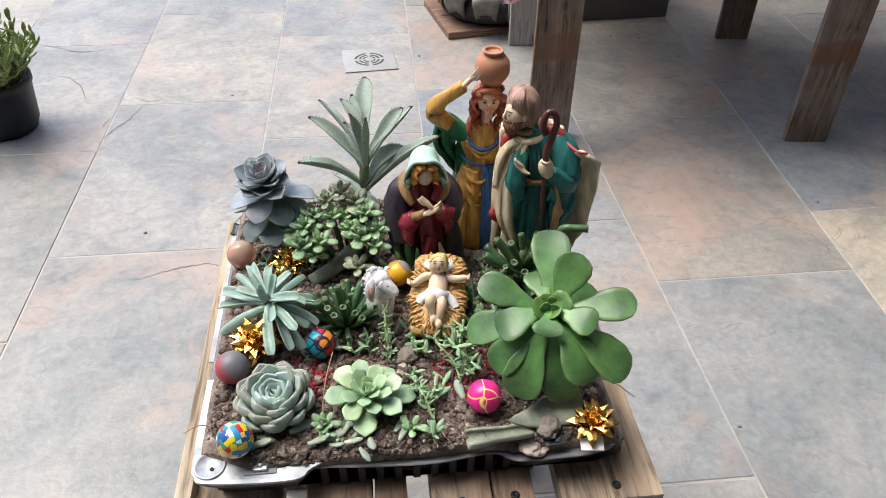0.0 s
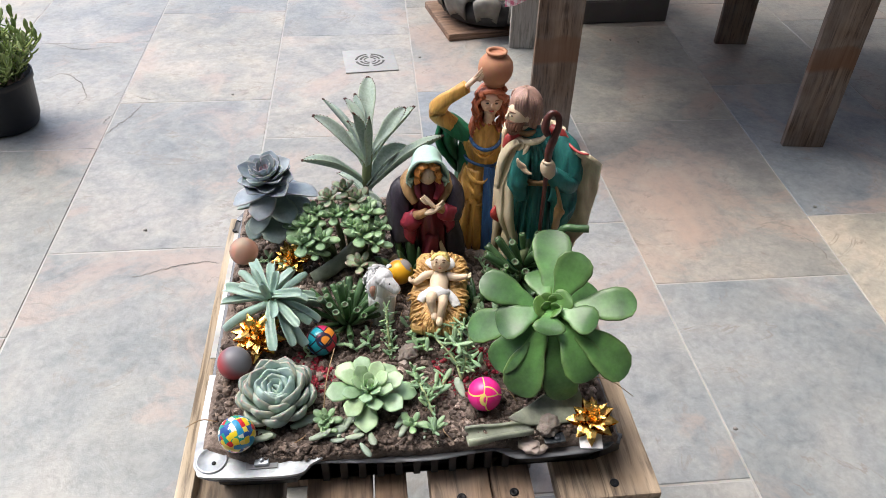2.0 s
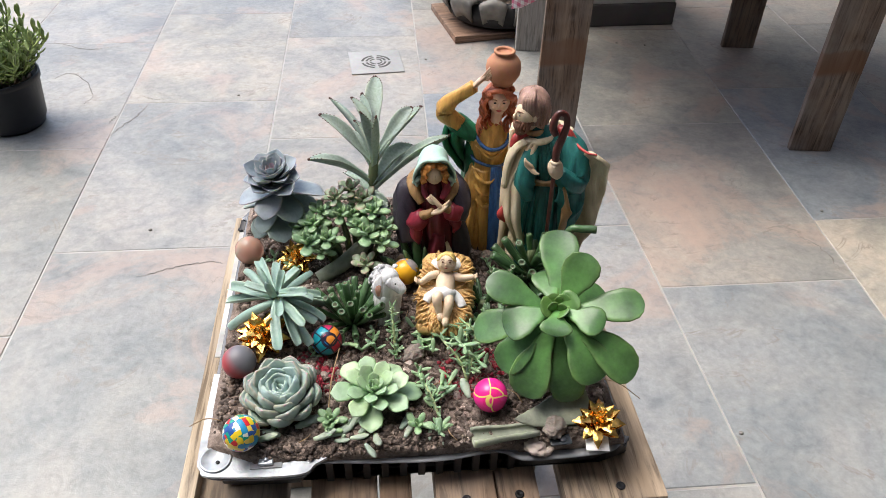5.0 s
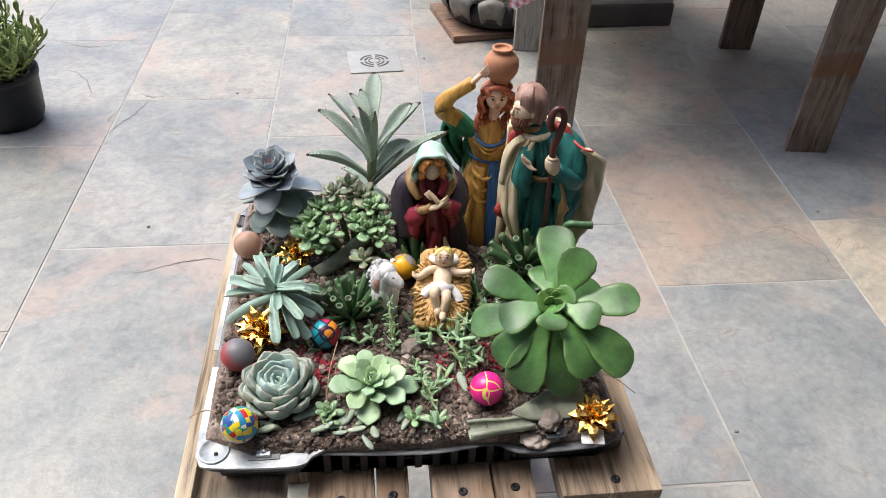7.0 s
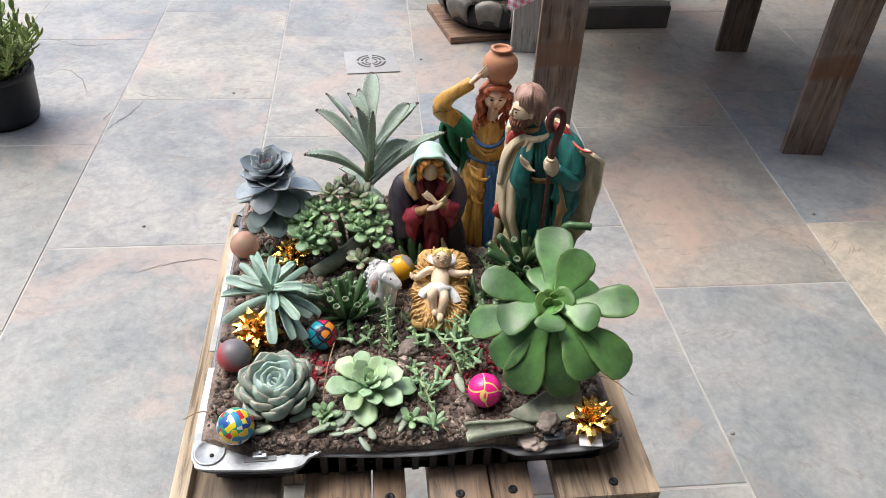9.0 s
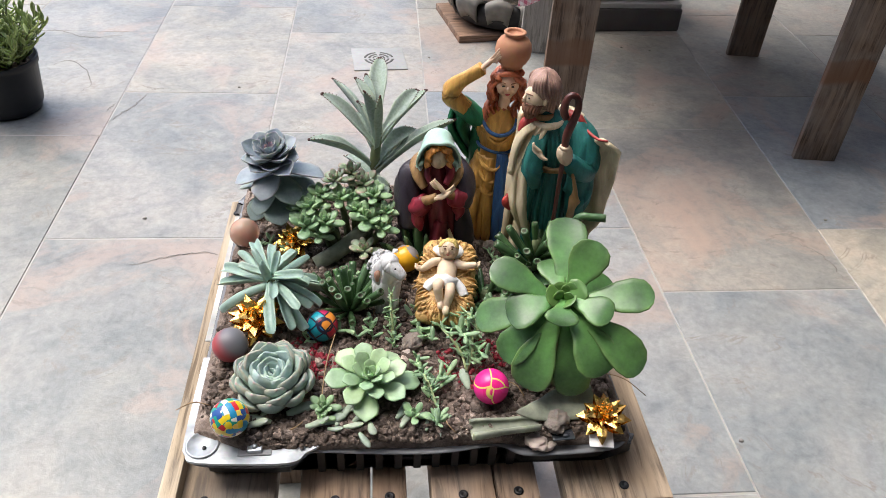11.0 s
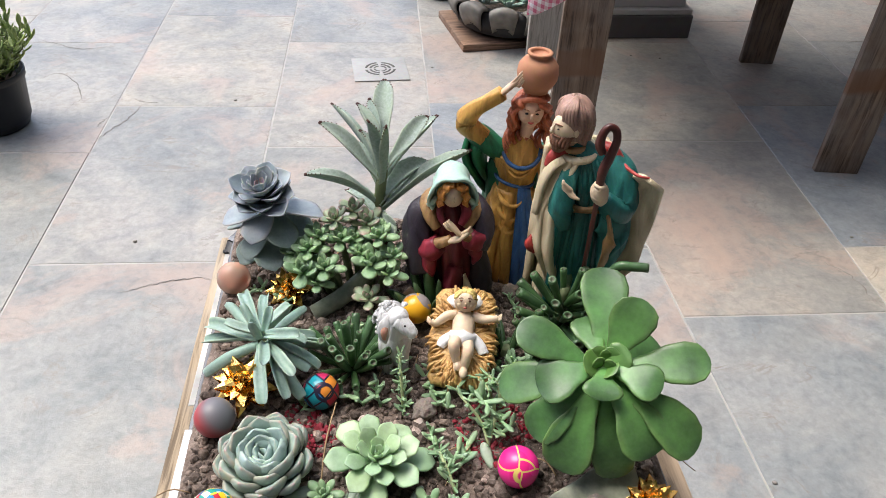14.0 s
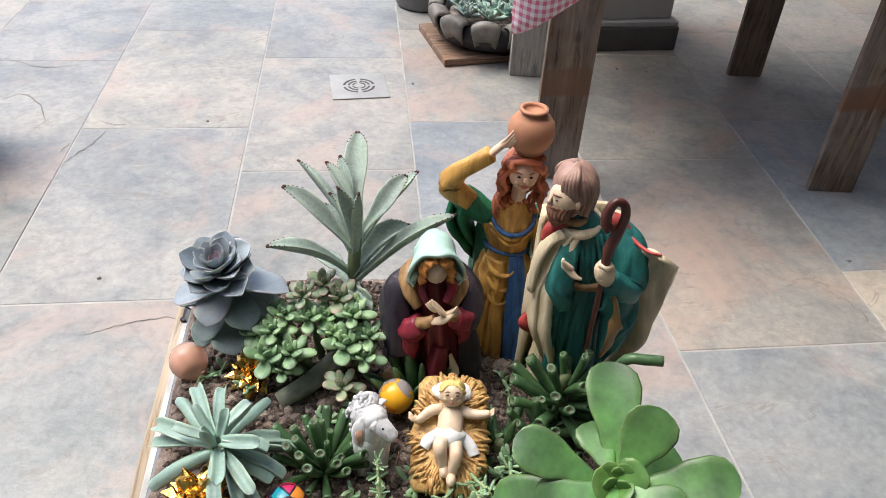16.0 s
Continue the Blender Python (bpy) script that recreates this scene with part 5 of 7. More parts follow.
runner(((0.006, 0.590, -0.002), (0.012, 0.586, 0.016), (0.024, 0.574, 0.020), (0.030, 0.556, 0.012), (0.026, 0.540, 0.002)), 801)
runner(((0.016, 0.592, -0.002), (0.022, 0.584, 0.020), (0.030, 0.572, 0.026), (0.034, 0.560, 0.016)), 802)
runner(((0.008, 0.584, -0.002), (0.002, 0.576, 0.014), (0.008, 0.562, 0.018), (0.020, 0.552, 0.010), (0.026, 0.538, 0.003)), 803)
runner(((-0.036, 0.566, -0.002), (-0.038, 0.574, 0.016), (-0.040, 0.584, 0.024), (-0.040, 0.590, 0.032)), 804, 0.007)
runner(((0.040, 0.612, -0.002), (0.044, 0.602, 0.012), (0.046, 0.590, 0.012), (0.042, 0.578, 0.004)), 805)
runner(((-0.006, 0.528, -0.002), (-0.008, 0.520, 0.012), (-0.002, 0.508, 0.012), (0.004, 0.496, 0.004)), 806, 0.009)


def small_rosette(x, y, size, count, label, seed):
    t = thing("succulent", set_down(x, y), label, "succulent", "small stonecrop rosettes")
    rosette(t, (0, 0, 0.006), count, size, JADE, PAD, 0.55, 0, 72, (14, 0), 0.26, seed, 15, 0.1, grow=0.55)


small_rosette(-0.081, 0.489, 0.0125, 13, "small fresh green stonecrop rosette", 401)
small_rosette(-0.013, 0.487, 0.0125, 8, "small fresh green stonecrop rosette", 402)
small_rosette(-0.080, 0.480, 0.009, 6, "small fresh green stonecrop rosette", 403)


def shed_leaves():
    kinds = [leaf_mesh("shed_leaf", FALLEN, 0.0160, 0.0068, 0.0036, PAD, b, 0.1, 8, 8, 0.0, 500 + i) for i, b in enumerate((12, -10, 25))]
    spots = ((-0.118, 0.468, 175, 1.15), (-0.099, 0.479, 95, 0.85), (-0.092, 0.466, 10, 1.2), (-0.073, 0.473, 60, 0.9), (-0.066, 0.475, 70, 1.0), (-0.076, 0.466, -10, 0.8), (-0.064, 0.467, 5, 0.95), (-0.052, 0.463, -50, 0.9),
             (-0.045, 0.471, -75, 1.05), (-0.026, 0.478, 60, 1.05), (-0.022, 0.470, 70, 0.95), (-0.003, 0.470, 85, 0.6), (-0.130, 0.478, 50, 1.0), (-0.063, 0.481, 30, 0.7), (-0.135, 0.462, 5, 1.1), (0.028, 0.512, 110, 1.2), (-0.108, 0.476, 35, 1.5), (-0.126, 0.472, 60, 1.0), (-0.083, 0.470, 20, 1.3), (-0.070, 0.468, 80, 0.8), (-0.058, 0.472, 40, 1.0), (0.008, 0.466, 100, 0.7))
    for k, (x, y, az, s) in enumerate(spots):
        ob = new("shed_leaf", kinds[k % 3])
        ob.matrix_basis = set_down(x, y + 0.008, 0.0022) @ aim((0, 0, 0), az, 2 + (k * 13 % 9), (k * 41 % 40) - 20, s)
        tagged(ob, "plump pale green shed leaf lying on the soil", "leaf", "shed leaves")


shed_leaves()


def dry_things():
    me = leaf_mesh("dry_leaf", DRY_LEAF, 0.064, 0.030, 0.006, ((0, 0.9), (0.25, 1.0), (0.5, 0.82), (0.75, 0.52), (0.92, 0.25), (1.0, 0.05)), 8, 0.2, 14, 14, 0.02, 520)
    ob = new("dry_leaf", me)
    ob.matrix_basis = set_down(0.124, 0.512, 0.006) @ aim((0, 0, 0), 196, -2, -22)
    tagged(ob, "large withered grey-green leaf lying on the soil", "leaf")
    bm = bmesh.new()

    def roll(u, v):
        a = -2.3 + 4.2 * v
        r = 0.0075 * (1 - 0.35 * u) + 0.0004 * math.sin(u * 9)
        return (0.052 * u, r * math.sin(a), 0.006 - r * 0.7 * math.cos(a))
    sheet(bm, roll, 16, 12, 0.0024)
    layer = bm.loops.layers.uv.verify()
    for f in bm.faces:
        for loop in f.loops:
            loop[layer].uv = (0.5, loop.vert.co.x / 0.06)
    solo("curled_leaf", bm, DRY_LEAF, set_down(0.030, 0.4770, 0.002) @ Matrix.Rotation(radians(12), 4, "Z"), "thick pale green leaf curled up at the rim", "leaf")
    for name, x, y, r, mat, label, seed in (("clod", 0.095, 0.494, (0.0135, 0.0085, 0.0065), ROCK, "rough grey-brown lump of dry earth", 1), ("stone", 0.079, 0.4800, (0.0090, 0.0075, 0.0040), STONE, "flat pale pinkish stone chip", 2),
                                            ("stone", 0.090, 0.4780, (0.0058, 0.0028, 0.0026), STONE, "small oblong pale stone", 3), ("stone", -0.024, 0.556, (0.005, 0.004, 0.003), STONE, "small rounded pale stone", 4), ("stone", -0.063, 0.554, (0.004, 0.003, 0.003), STONE, "small rounded pale stone", 5),
                                            ("clod", 0.046, 0.700, (0.009, 0.007, 0.005), ROCK, "rough brown lump of earth", 6), ("clod", -0.030, 0.672, (0.013, 0.009, 0.008), ROCK, "rounded brown lump of bark", 7), ("clod", -0.020, 0.565, (0.011, 0.008, 0.007), ROCK, "dark lump of earth", 8)):
        bm = bmesh.new()
        bmesh.ops.create_icosphere(bm, subdivisions=4, radius=1.0)
        for v in bm.verts:
            k = 1 + 0.30 * noise.noise(v.co * 1.7 + Vector((seed, 0, 0))) + 0.14 * noise.noise(v.co * 5 + Vector((0, seed, 0))) + (0.08 * noise.noise(v.co * 13) if mat is ROCK else 0)
            v.co = Vector((v.co.x * r[0], v.co.y * r[1], v.co.z * r[2])) * k
        solo(name, bm, mat, set_down(x, y, r[2] * 0.45) @ Matrix.Rotation(seed * 1.3, 4, "Z"), label, "stone")
    bm = bmesh.new()
    box(bm, -0.0085, 0.0085, -0.0045, 0.0045, 0, 0.0015, 0.0005)
    ball(bm, (0.002, 0, 0.0016), (0.0035, 0.0032, 0.0014))
    solo("clip", bm, plain("clip_plastic", (0.035, 0.04, 0.045), 0.25), set_down(0.099, 0.4835, 0.0030) @ Matrix.Rotation(radians(10), 4, "Z"), "small dark glossy plastic clip", "clip")
    rng = random.Random(9)
    for k in range(34):
        x, y = in_tray(rng)
        a = rng.uniform(0, 6.28)
        ln = rng.uniform(0.008, 0.026)
        z0 = 0.0022
        bm = bmesh.new()
        tube(bm, ((0, 0, z0, 0.0005), (ln * 0.5 * math.cos(a), ln * 0.5 * math.sin(a), z0 + 0.002, 0.00055), (ln * math.cos(a + 0.3), ln * math.sin(a + 0.3), z0, 0.0003)), n=5, m=6)
        solo("twig", bm, TWIG, set_down(x, y), "thin dry brown stem on the soil", "twig", "dry stems")
    bm = bmesh.new()
    tube(bm, ((-0.083, 0.484, ground_z(-0.083, 0.484) + 0.006, 0.0006), (-0.084, 0.52, 0.475, 0.0006), (-0.083, 0.558, 0.472, 0.0005)), n=6, m=10)
    solo("twig", bm, TWIG, Matrix(), "long thin dry stalk leaning over the soil", "twig", "dry stems")
    bm = bmesh.new()
    tube(bm, ((0.122, 0.545, 0.462, 0.0004), (0.150, 0.540, 0.462, 0.0004), (0.172, 0.535, 0.448, 0.0003)), n=6, m=10)
    solo("twig", bm, TWIG, Matrix(), "fine dark root trailing over the rim", "twig", "dry stems")


dry_things()


# ---- toy balls ----
for x, y, z, r, mat, label, turn in ((-0.189, 0.684, 0.473, 0.0140, ORANGE_GEL, "translucent orange rubber ball at the rim", 0), (-0.163, 0.537, 0.474, 0.0138, SMOKE, "matt rubber ball fading from red to grey", 0),
                                     (-0.144, 0.466, 0.474, 0.0138, MOSAIC, "rubber ball with a bright mosaic of patches", 0.4), (-0.096, 0.570, 0.469, 0.0133, CUBES, "red, blue and orange ball with dark lines", 1.1),
                                     (0.044, 0.512, 0.473, 0.0137, PINK, "bright pink rubber ball with yellow lines", 0.3), (-0.033, 0.652, 0.480, 0.0125, YELLOW, "yellow and grey rubber ball behind the lamb", 0.8)):
    bm = bmesh.new()
    bmesh.ops.create_uvsphere(bm, u_segments=40, v_segments=24, radius=r)
    # a faint moulding seam
    for v in bm.verts:
        if abs(v.co.z) < r * 0.04:
            v.co *= 1.006
    solo("toy_ball", bm, mat, Matrix.Translation((x, y, max(z, ground_z(x, y) + r * 0.82))) @ Euler((turn, turn * 0.7, turn * 1.9)).to_matrix().to_4x4(), label, "ball", "toy balls")


# ---- gold gift bows ----
def gift_bow(m, label, seed, size=0.025, backing=False):
    t = thing("gift_bow", m, label, "gift bow", "gold gift bows")
    rng = random.Random(seed)
    kinds = []
    for k in range(2):
        bm = bmesh.new()
        w = size * 0.46
        ln = size * (1.0 - 0.12 * k)
        # folded ribbon loop: out, over a pointed fold and back
        prof = ((0.0, 0.0, 0.4), (0.35, 0.0, 1.0), (0.7, 0.06, 0.62), (1.0, 0.17, 0.03), (0.72, 0.30, 0.62), (0.38, 0.34, 1.0), (0.05, 0.16, 0.5))

        def point(u, v):
            i = min(5, int(u * 6))
            f = u * 6 - i
            a, b = prof[i], prof[i + 1]
            y, z, ww = (a[j] + (b[j] - a[j]) * f for j in range(3))
            return ((v - 0.5) * w * ww, y * ln, z * ln + 0.10 * w * (0.5 - abs(v - 0.5)))
        sheet(bm, point, 6, 2, 0.0002)
        kinds.append(mesh_of("loop", bm, GOLD, smooth=False))
    for tier, (n, el, sc, h) in enumerate(((8, 2, 1.0, 0.002), (8, 26, 0.95, 0.004), (6, 50, 0.9, 0.006), (3, 74, 0.8, 0.008))):
        for i in range(n):
            child("loop", kinds[i % 2], t, aim((0, 0, h), i * 360 / n + tier * 21 + rng.uniform(-8, 8), el + rng.uniform(-7, 7), rng.uniform(-14, 14), sc * rng.uniform(0.92, 1.06)))
    if backing:
        bm = bmesh.new()
        box(bm, -0.010, 0.008, -0.0205, 0.000, -0.0010, -0.0002, 0.0003)
        part("backing", bm, WHITE_PAPER, t, "white paper backing", smooth=False)


gift_bow(set_down(-0.150, 0.572, 0.008) @ Matrix.Rotation(radians(22), 4, "X"), "shiny gold foil gift bow among the succulents", 1, 0.0265)
gift_bow(set_down(-0.140, 0.678, 0.006) @ Matrix.Rotation(radians(25), 4, "X"), "shiny gold foil gift bow half hidden under stonecrop", 2, 0.022)
gift_bow(set_down(0.128, 0.494, 0.006) @ Matrix.Rotation(radians(14), 4, "X"), "shiny gold foil gift bow with white backing", 3, 0.0212, True)


# ---- painted resin figures ----
def curl(bm, pts, r, mat, wiggle=0.0022, turns=3.0, m=18):
    """A wavy lock of hair."""
    rows = []
    base = spline(pts, m)
    for i, p in enumerate(base):
        a = i / m * turns * 6.28
        rows.append((p[0] + wiggle * math.cos(a), p[1] + wiggle * math.sin(a), p[2], r * (1 - 0.5 * i / m)))
    tube(bm, rows, mat, n=7, m=m)


def lift(bm, first, dz):
    """Raises all vertices from the given one on."""
    bm.verts.ensure_lookup_table()
    for v in bm.verts[first:]:
        v.co.z += dz


def water_carrier():
    bm = bmesh.new()
    mats = [OCHRE, GREEN_P, BLUE_P, HAIR_RED, SKIN, TERRACOTTA, LIP, BEARD, BLACK_DOT]
    robe(bm, ((0, 0, -0.006, 0.0255, 0.022, 1.2), (0, 0, 0.02, 0.0245, 0.020, 1.2), (-0.001, 0, 0.055, 0.0205, 0.0165, 1.0), (-0.001, 0.001, 0.082, 0.0165, 0.0130, 0.5), (0, 0.001, 0.096, 0.0150, 0.0115, 0.4),
              (0, 0, 0.112, 0.0190, 0.0135, 0.4), (0, 0.002, 0.123, 0.0200, 0.0110, 0.2), (0.002, 0.001, 0.130, 0.0110, 0.0085, 0.0), (0.003, 0.0, 0.136, 0.0055, 0.0055, 0.0)), 0, folds=11, amp=0.20, twist=1.3)
    # over-fold of the tunic below the belt
    robe(bm, ((-0.006, -0.004, 0.050, 0.006, 0.006, 1.0), (-0.004, -0.004, 0.058, 0.0165, 0.0145, 1.0), (-0.001, -0.001, 0.073, 0.0185, 0.0148, 1.0), (-0.001, 0, 0.087, 0.0160, 0.0130, 0.4)), 0, folds=8, amp=0.2, twist=2.4, seed=2)
    # swags across the hips
    for k in range(3):
        z = 0.086 - k * 0.011
        tube(bm, ((-0.0165, -0.008, z + 0.004, 0.0006), (-0.009, -0.0158 - k * 0.0005, z - 0.006 - k * 0.002, 0.0022), (0.000, -0.0170 - k * 0.0005, z - 0.009 - k * 0.002, 0.0018), (0.007, -0.0165, z - 0.002, 0.0005)), 0, n=9, m=16)
    # skirt folds
    for x, w in ((-0.017, 0.0036), (-0.010, 0.003), (-0.003, 0.0034)):
        tube(bm, ((x * 0.55, -0.013, 0.062, 0.002), (x * 0.85, -0.0175, 0.035, w), (x, -0.0215, 0.0, w * 1.15)), 0, m=12)
    # belt and sash
    tube(bm, [(0.0158 * math.cos(a) - 0.001, 0.0134 * math.sin(a) + 0.001, 0.0940 - 0.003 * math.cos(a), 0.0015) for a in np.linspace(0, 6.283, 22)], 2, n=8, m=44)
    for dx, w in ((0.000, 0.0042), (0.005, 0.0046), (0.010, 0.0040)):
        tube(bm, ((0.004 + dx * 0.5, -0.0130, 0.093, 0.0028), (0.006 + dx * 0.9, -0.0185, 0.060, w), (0.007 + dx * 1.25, -0.0225, 0.028, w * 1.1), (0.007 + dx * 1.45, -0.0265, -0.004, w * 1.2)), 2, flat=0.7, m=16, folds=3, amp=0.12)
    # blue neckline
    tube(bm, [(0.002 + 0.0150 * math.cos(a), -0.004 + 0.0120 * math.sin(a), 0.1235 + 0.0100 * math.sin(a), 0.0018) for a in np.linspace(math.pi * 0.92, math.pi * 2.08, 14)], 2, n=8, m=24)
    # blouse swags
    for k in range(2):
        tube(bm, ((-0.015 + k * 0.001, -0.0085, 0.119 - k * 0.0055, 0.0010), (0.001, -0.0160 + k * 0.0004, 0.1095 - k * 0.0050, 0.0016), (0.017 - k * 0.001, -0.0085, 0.119 - k * 0.0055, 0.0010)), 0, n=8, m=14)
    # raised arm: green upper sleeve, ochre sleeve, hand
    tube(bm, ((-0.013, 0.001, 0.119, 0.0085), (-0.026, 0.003, 0.125, 0.0098), (-0.036, 0.003, 0.134, 0.0088)), 1, folds=5, amp=0.10)
    tube(bm, ((-0.030, 0.002, 0.130, 0.0082), (-0.044, 0.001, 0.142, 0.0088), (-0.040, -0.001, 0.154, 0.0074), (-0.028, -0.003, 0.164, 0.0062), (-0.018, -0.004, 0.172, 0.0058)), 0, n=14, m=22, folds=4, amp=0.09)
    tube(bm, ((-0.020, -0.004, 0.170, 0.0036), (-0.014, -0.005, 0.177, 0.0042), (-0.008, -0.0065, 0.184, 0.0036), (-0.005, -0.007, 0.190, 0.0015)), 4, flat=0.6)
    for k in range(4):
        tube(bm, ((-0.013 + k * 0.002, -0.0065 - k * 0.0008, 0.180, 0.0013), (-0.0085 + k * 0.0018, -0.0085 - k * 0.001, 0.187, 0.0012), (-0.005 + k * 0.0015, -0.0095 - k * 0.001, 0.193 - k * 0.0006, 0.0009)), 4, n=6, m=8)
    # green cloak falling behind the raised arm
    def cloak(u, v):
        x = -0.020 - 0.020 * u - 0.006 * math.sin(v * 4)
        z = 0.126 - 0.060 * v + 0.006 * u
        y = 0.004 + 0.006 * math.sin(u * 9 + v * 3) + 0.012 * v
        return (x + 0.012 * v * v, y, z)
    sheet(bm, cloak, 12, 14, 0.004, 1)
    robe(bm, ((-0.002, 0.010, -0.004, 0.026, 0.016, 1.0), (-0.002, 0.010, 0.05, 0.0235, 0.014, 1.0), (-0.002, 0.008, 0.10, 0.0215, 0.012, 0.6), (0, 0.006, 0.123, 0.0180, 0.009, 0.2)), 1, folds=8, amp=0.08)
    # other arm
    tube(bm, ((0.014, 0.0, 0.120, 0.0080), (0.024, -0.001, 0.108, 0.0088), (0.027, -0.004, 0.092, 0.0082), (0.022, -0.010, 0.082, 0.0060)), 0, folds=4, amp=0.1)
    tube(bm, ((0.017, 0.003, 0.122, 0.0086), (0.027, 0.003, 0.106, 0.0090), (0.029, 0.002, 0.075, 0.0080)), 1, folds=4, amp=0.08)
    # neck, head, hair
    tube(bm, ((0.003, 0.0, 0.126, 0.0062), (0.004, -0.001, 0.140, 0.0052), (0.005, -0.002, 0.154, 0.0058)), 4)
    head = len(bm.verts)
    ball(bm, (0.005, -0.0055, 0.1515), (0.0104, 0.0102, 0.0126), 4, 20, 14)
    ball(bm, (0.0053, -0.0157, 0.1505), (0.0016, 0.0018, 0.0026), 4, 8, 6)
    ball(bm, (0.005, -0.0100, 0.1425), (0.0050, 0.0040, 0.0036), 4, 10, 6)
    for s in (-1, 1):
        ball(bm, (0.005 + s * 0.0040, -0.0118, 0.1475), (0.0034, 0.0030, 0.0034), 4, 10, 8)
        tube(bm, ((0.005 + s * 0.0022, -0.0150, 0.1545, 0.0006), (0.005 + s * 0.0045, -0.0145, 0.1552, 0.0009), (0.005 + s * 0.0068, -0.0125, 0.1545, 0.0005)), 4, n=6, m=8)
    for s in (-1, 1):
        ball(bm, (0.005 + s * 0.0040, -0.0150, 0.1527), (0.0014, 0.0007, 0.0008), 8, 10, 6)
        tube(bm, ((0.005 + s * 0.0022, -0.0157, 0.1553, 0.0003), (0.005 + s * 0.0042, -0.0153, 0.1560, 0.0005), (0.005 + s * 0.0064, -0.0135, 0.1552, 0.0003)), 7, n=5, m=6)
    tube(bm, ((0.0028, -0.0146, 0.1452, 0.0004), (0.005, -0.0156, 0.1450, 0.0009), (0.0072, -0.0146, 0.1452, 0.0004)), 6, n=6, m=8)
    ball(bm, (0.005, 0.0022, 0.1550), (0.0132, 0.0112, 0.0124), 3, 20, 14, rough=0.2)
    rng = random.Random(2)
    for k in range(11):
        a = math.pi * (0.98 + 1.04 * k / 10) + math.pi
        sx = math.cos(a)
        curl(bm, ((0.005 + 0.0090 * sx, -0.004 + 0.006 * math.sin(a), 0.1615), (0.005 + 0.0132 * sx, -0.003 + 0.009 * math.sin(a), 0.150), (0.005 + 0.0145 * sx, -0.004 + 0.008 * math.sin(a), 0.134), (0.004 + 0.0150 * sx, -0.004, 0.122 + rng.uniform(-0.004, 0.006))), 0.0030, 3)
    for s in (-1, 1):
        for k in range(3):
            curl(bm, ((0.005 + s * 0.004, -0.0105 + k * 0.001, 0.1640), (0.005 + s * (0.0096 + k * 0.001), -0.0100 + k * 0.002, 0.1555), (0.005 + s * (0.0130 + k * 0.0012), -0.0075 + k * 0.002, 0.140), (0.005 + s * (0.0150 + k * 0.001), -0.0095, 0.124 - k * 0.004)), 0.0027, 3)
    tube(bm, ((-0.005, -0.0095, 0.1600, 0.0022), (0.005, -0.0125, 0.1635, 0.0024), (0.015, -0.0095, 0.1600, 0.0022)), 3)
    # water jar
    lift(bm, head, 0.0085)
    lathe(bm, ((0.0075, 0.1743), (0.0095, 0.1755), (0.0098, 0.1766), (0.0090, 0.1774), (0.0125, 0.1804), (0.0152, 0.1857), (0.0158, 0.1910), (0.0150, 0.1964), (0.0118, 0.2009), (0.0082, 0.2030), (0.0080, 0.2043), (0.0096, 0.2056), (0.0096, 0.2067), (0.0072, 0.2070), (0.0066, 0.2055), (0.0066, 0.2047), (0.0010, 0.2044)), 5, 30, (0.007, -0.001, -0.0015))
    solo("figurine", bm, mats, Matrix.Translation((0.043, 0.737, 0.4605)), "painted resin woman in ochre robe carrying a water jar", "figurine", "nativity figures")


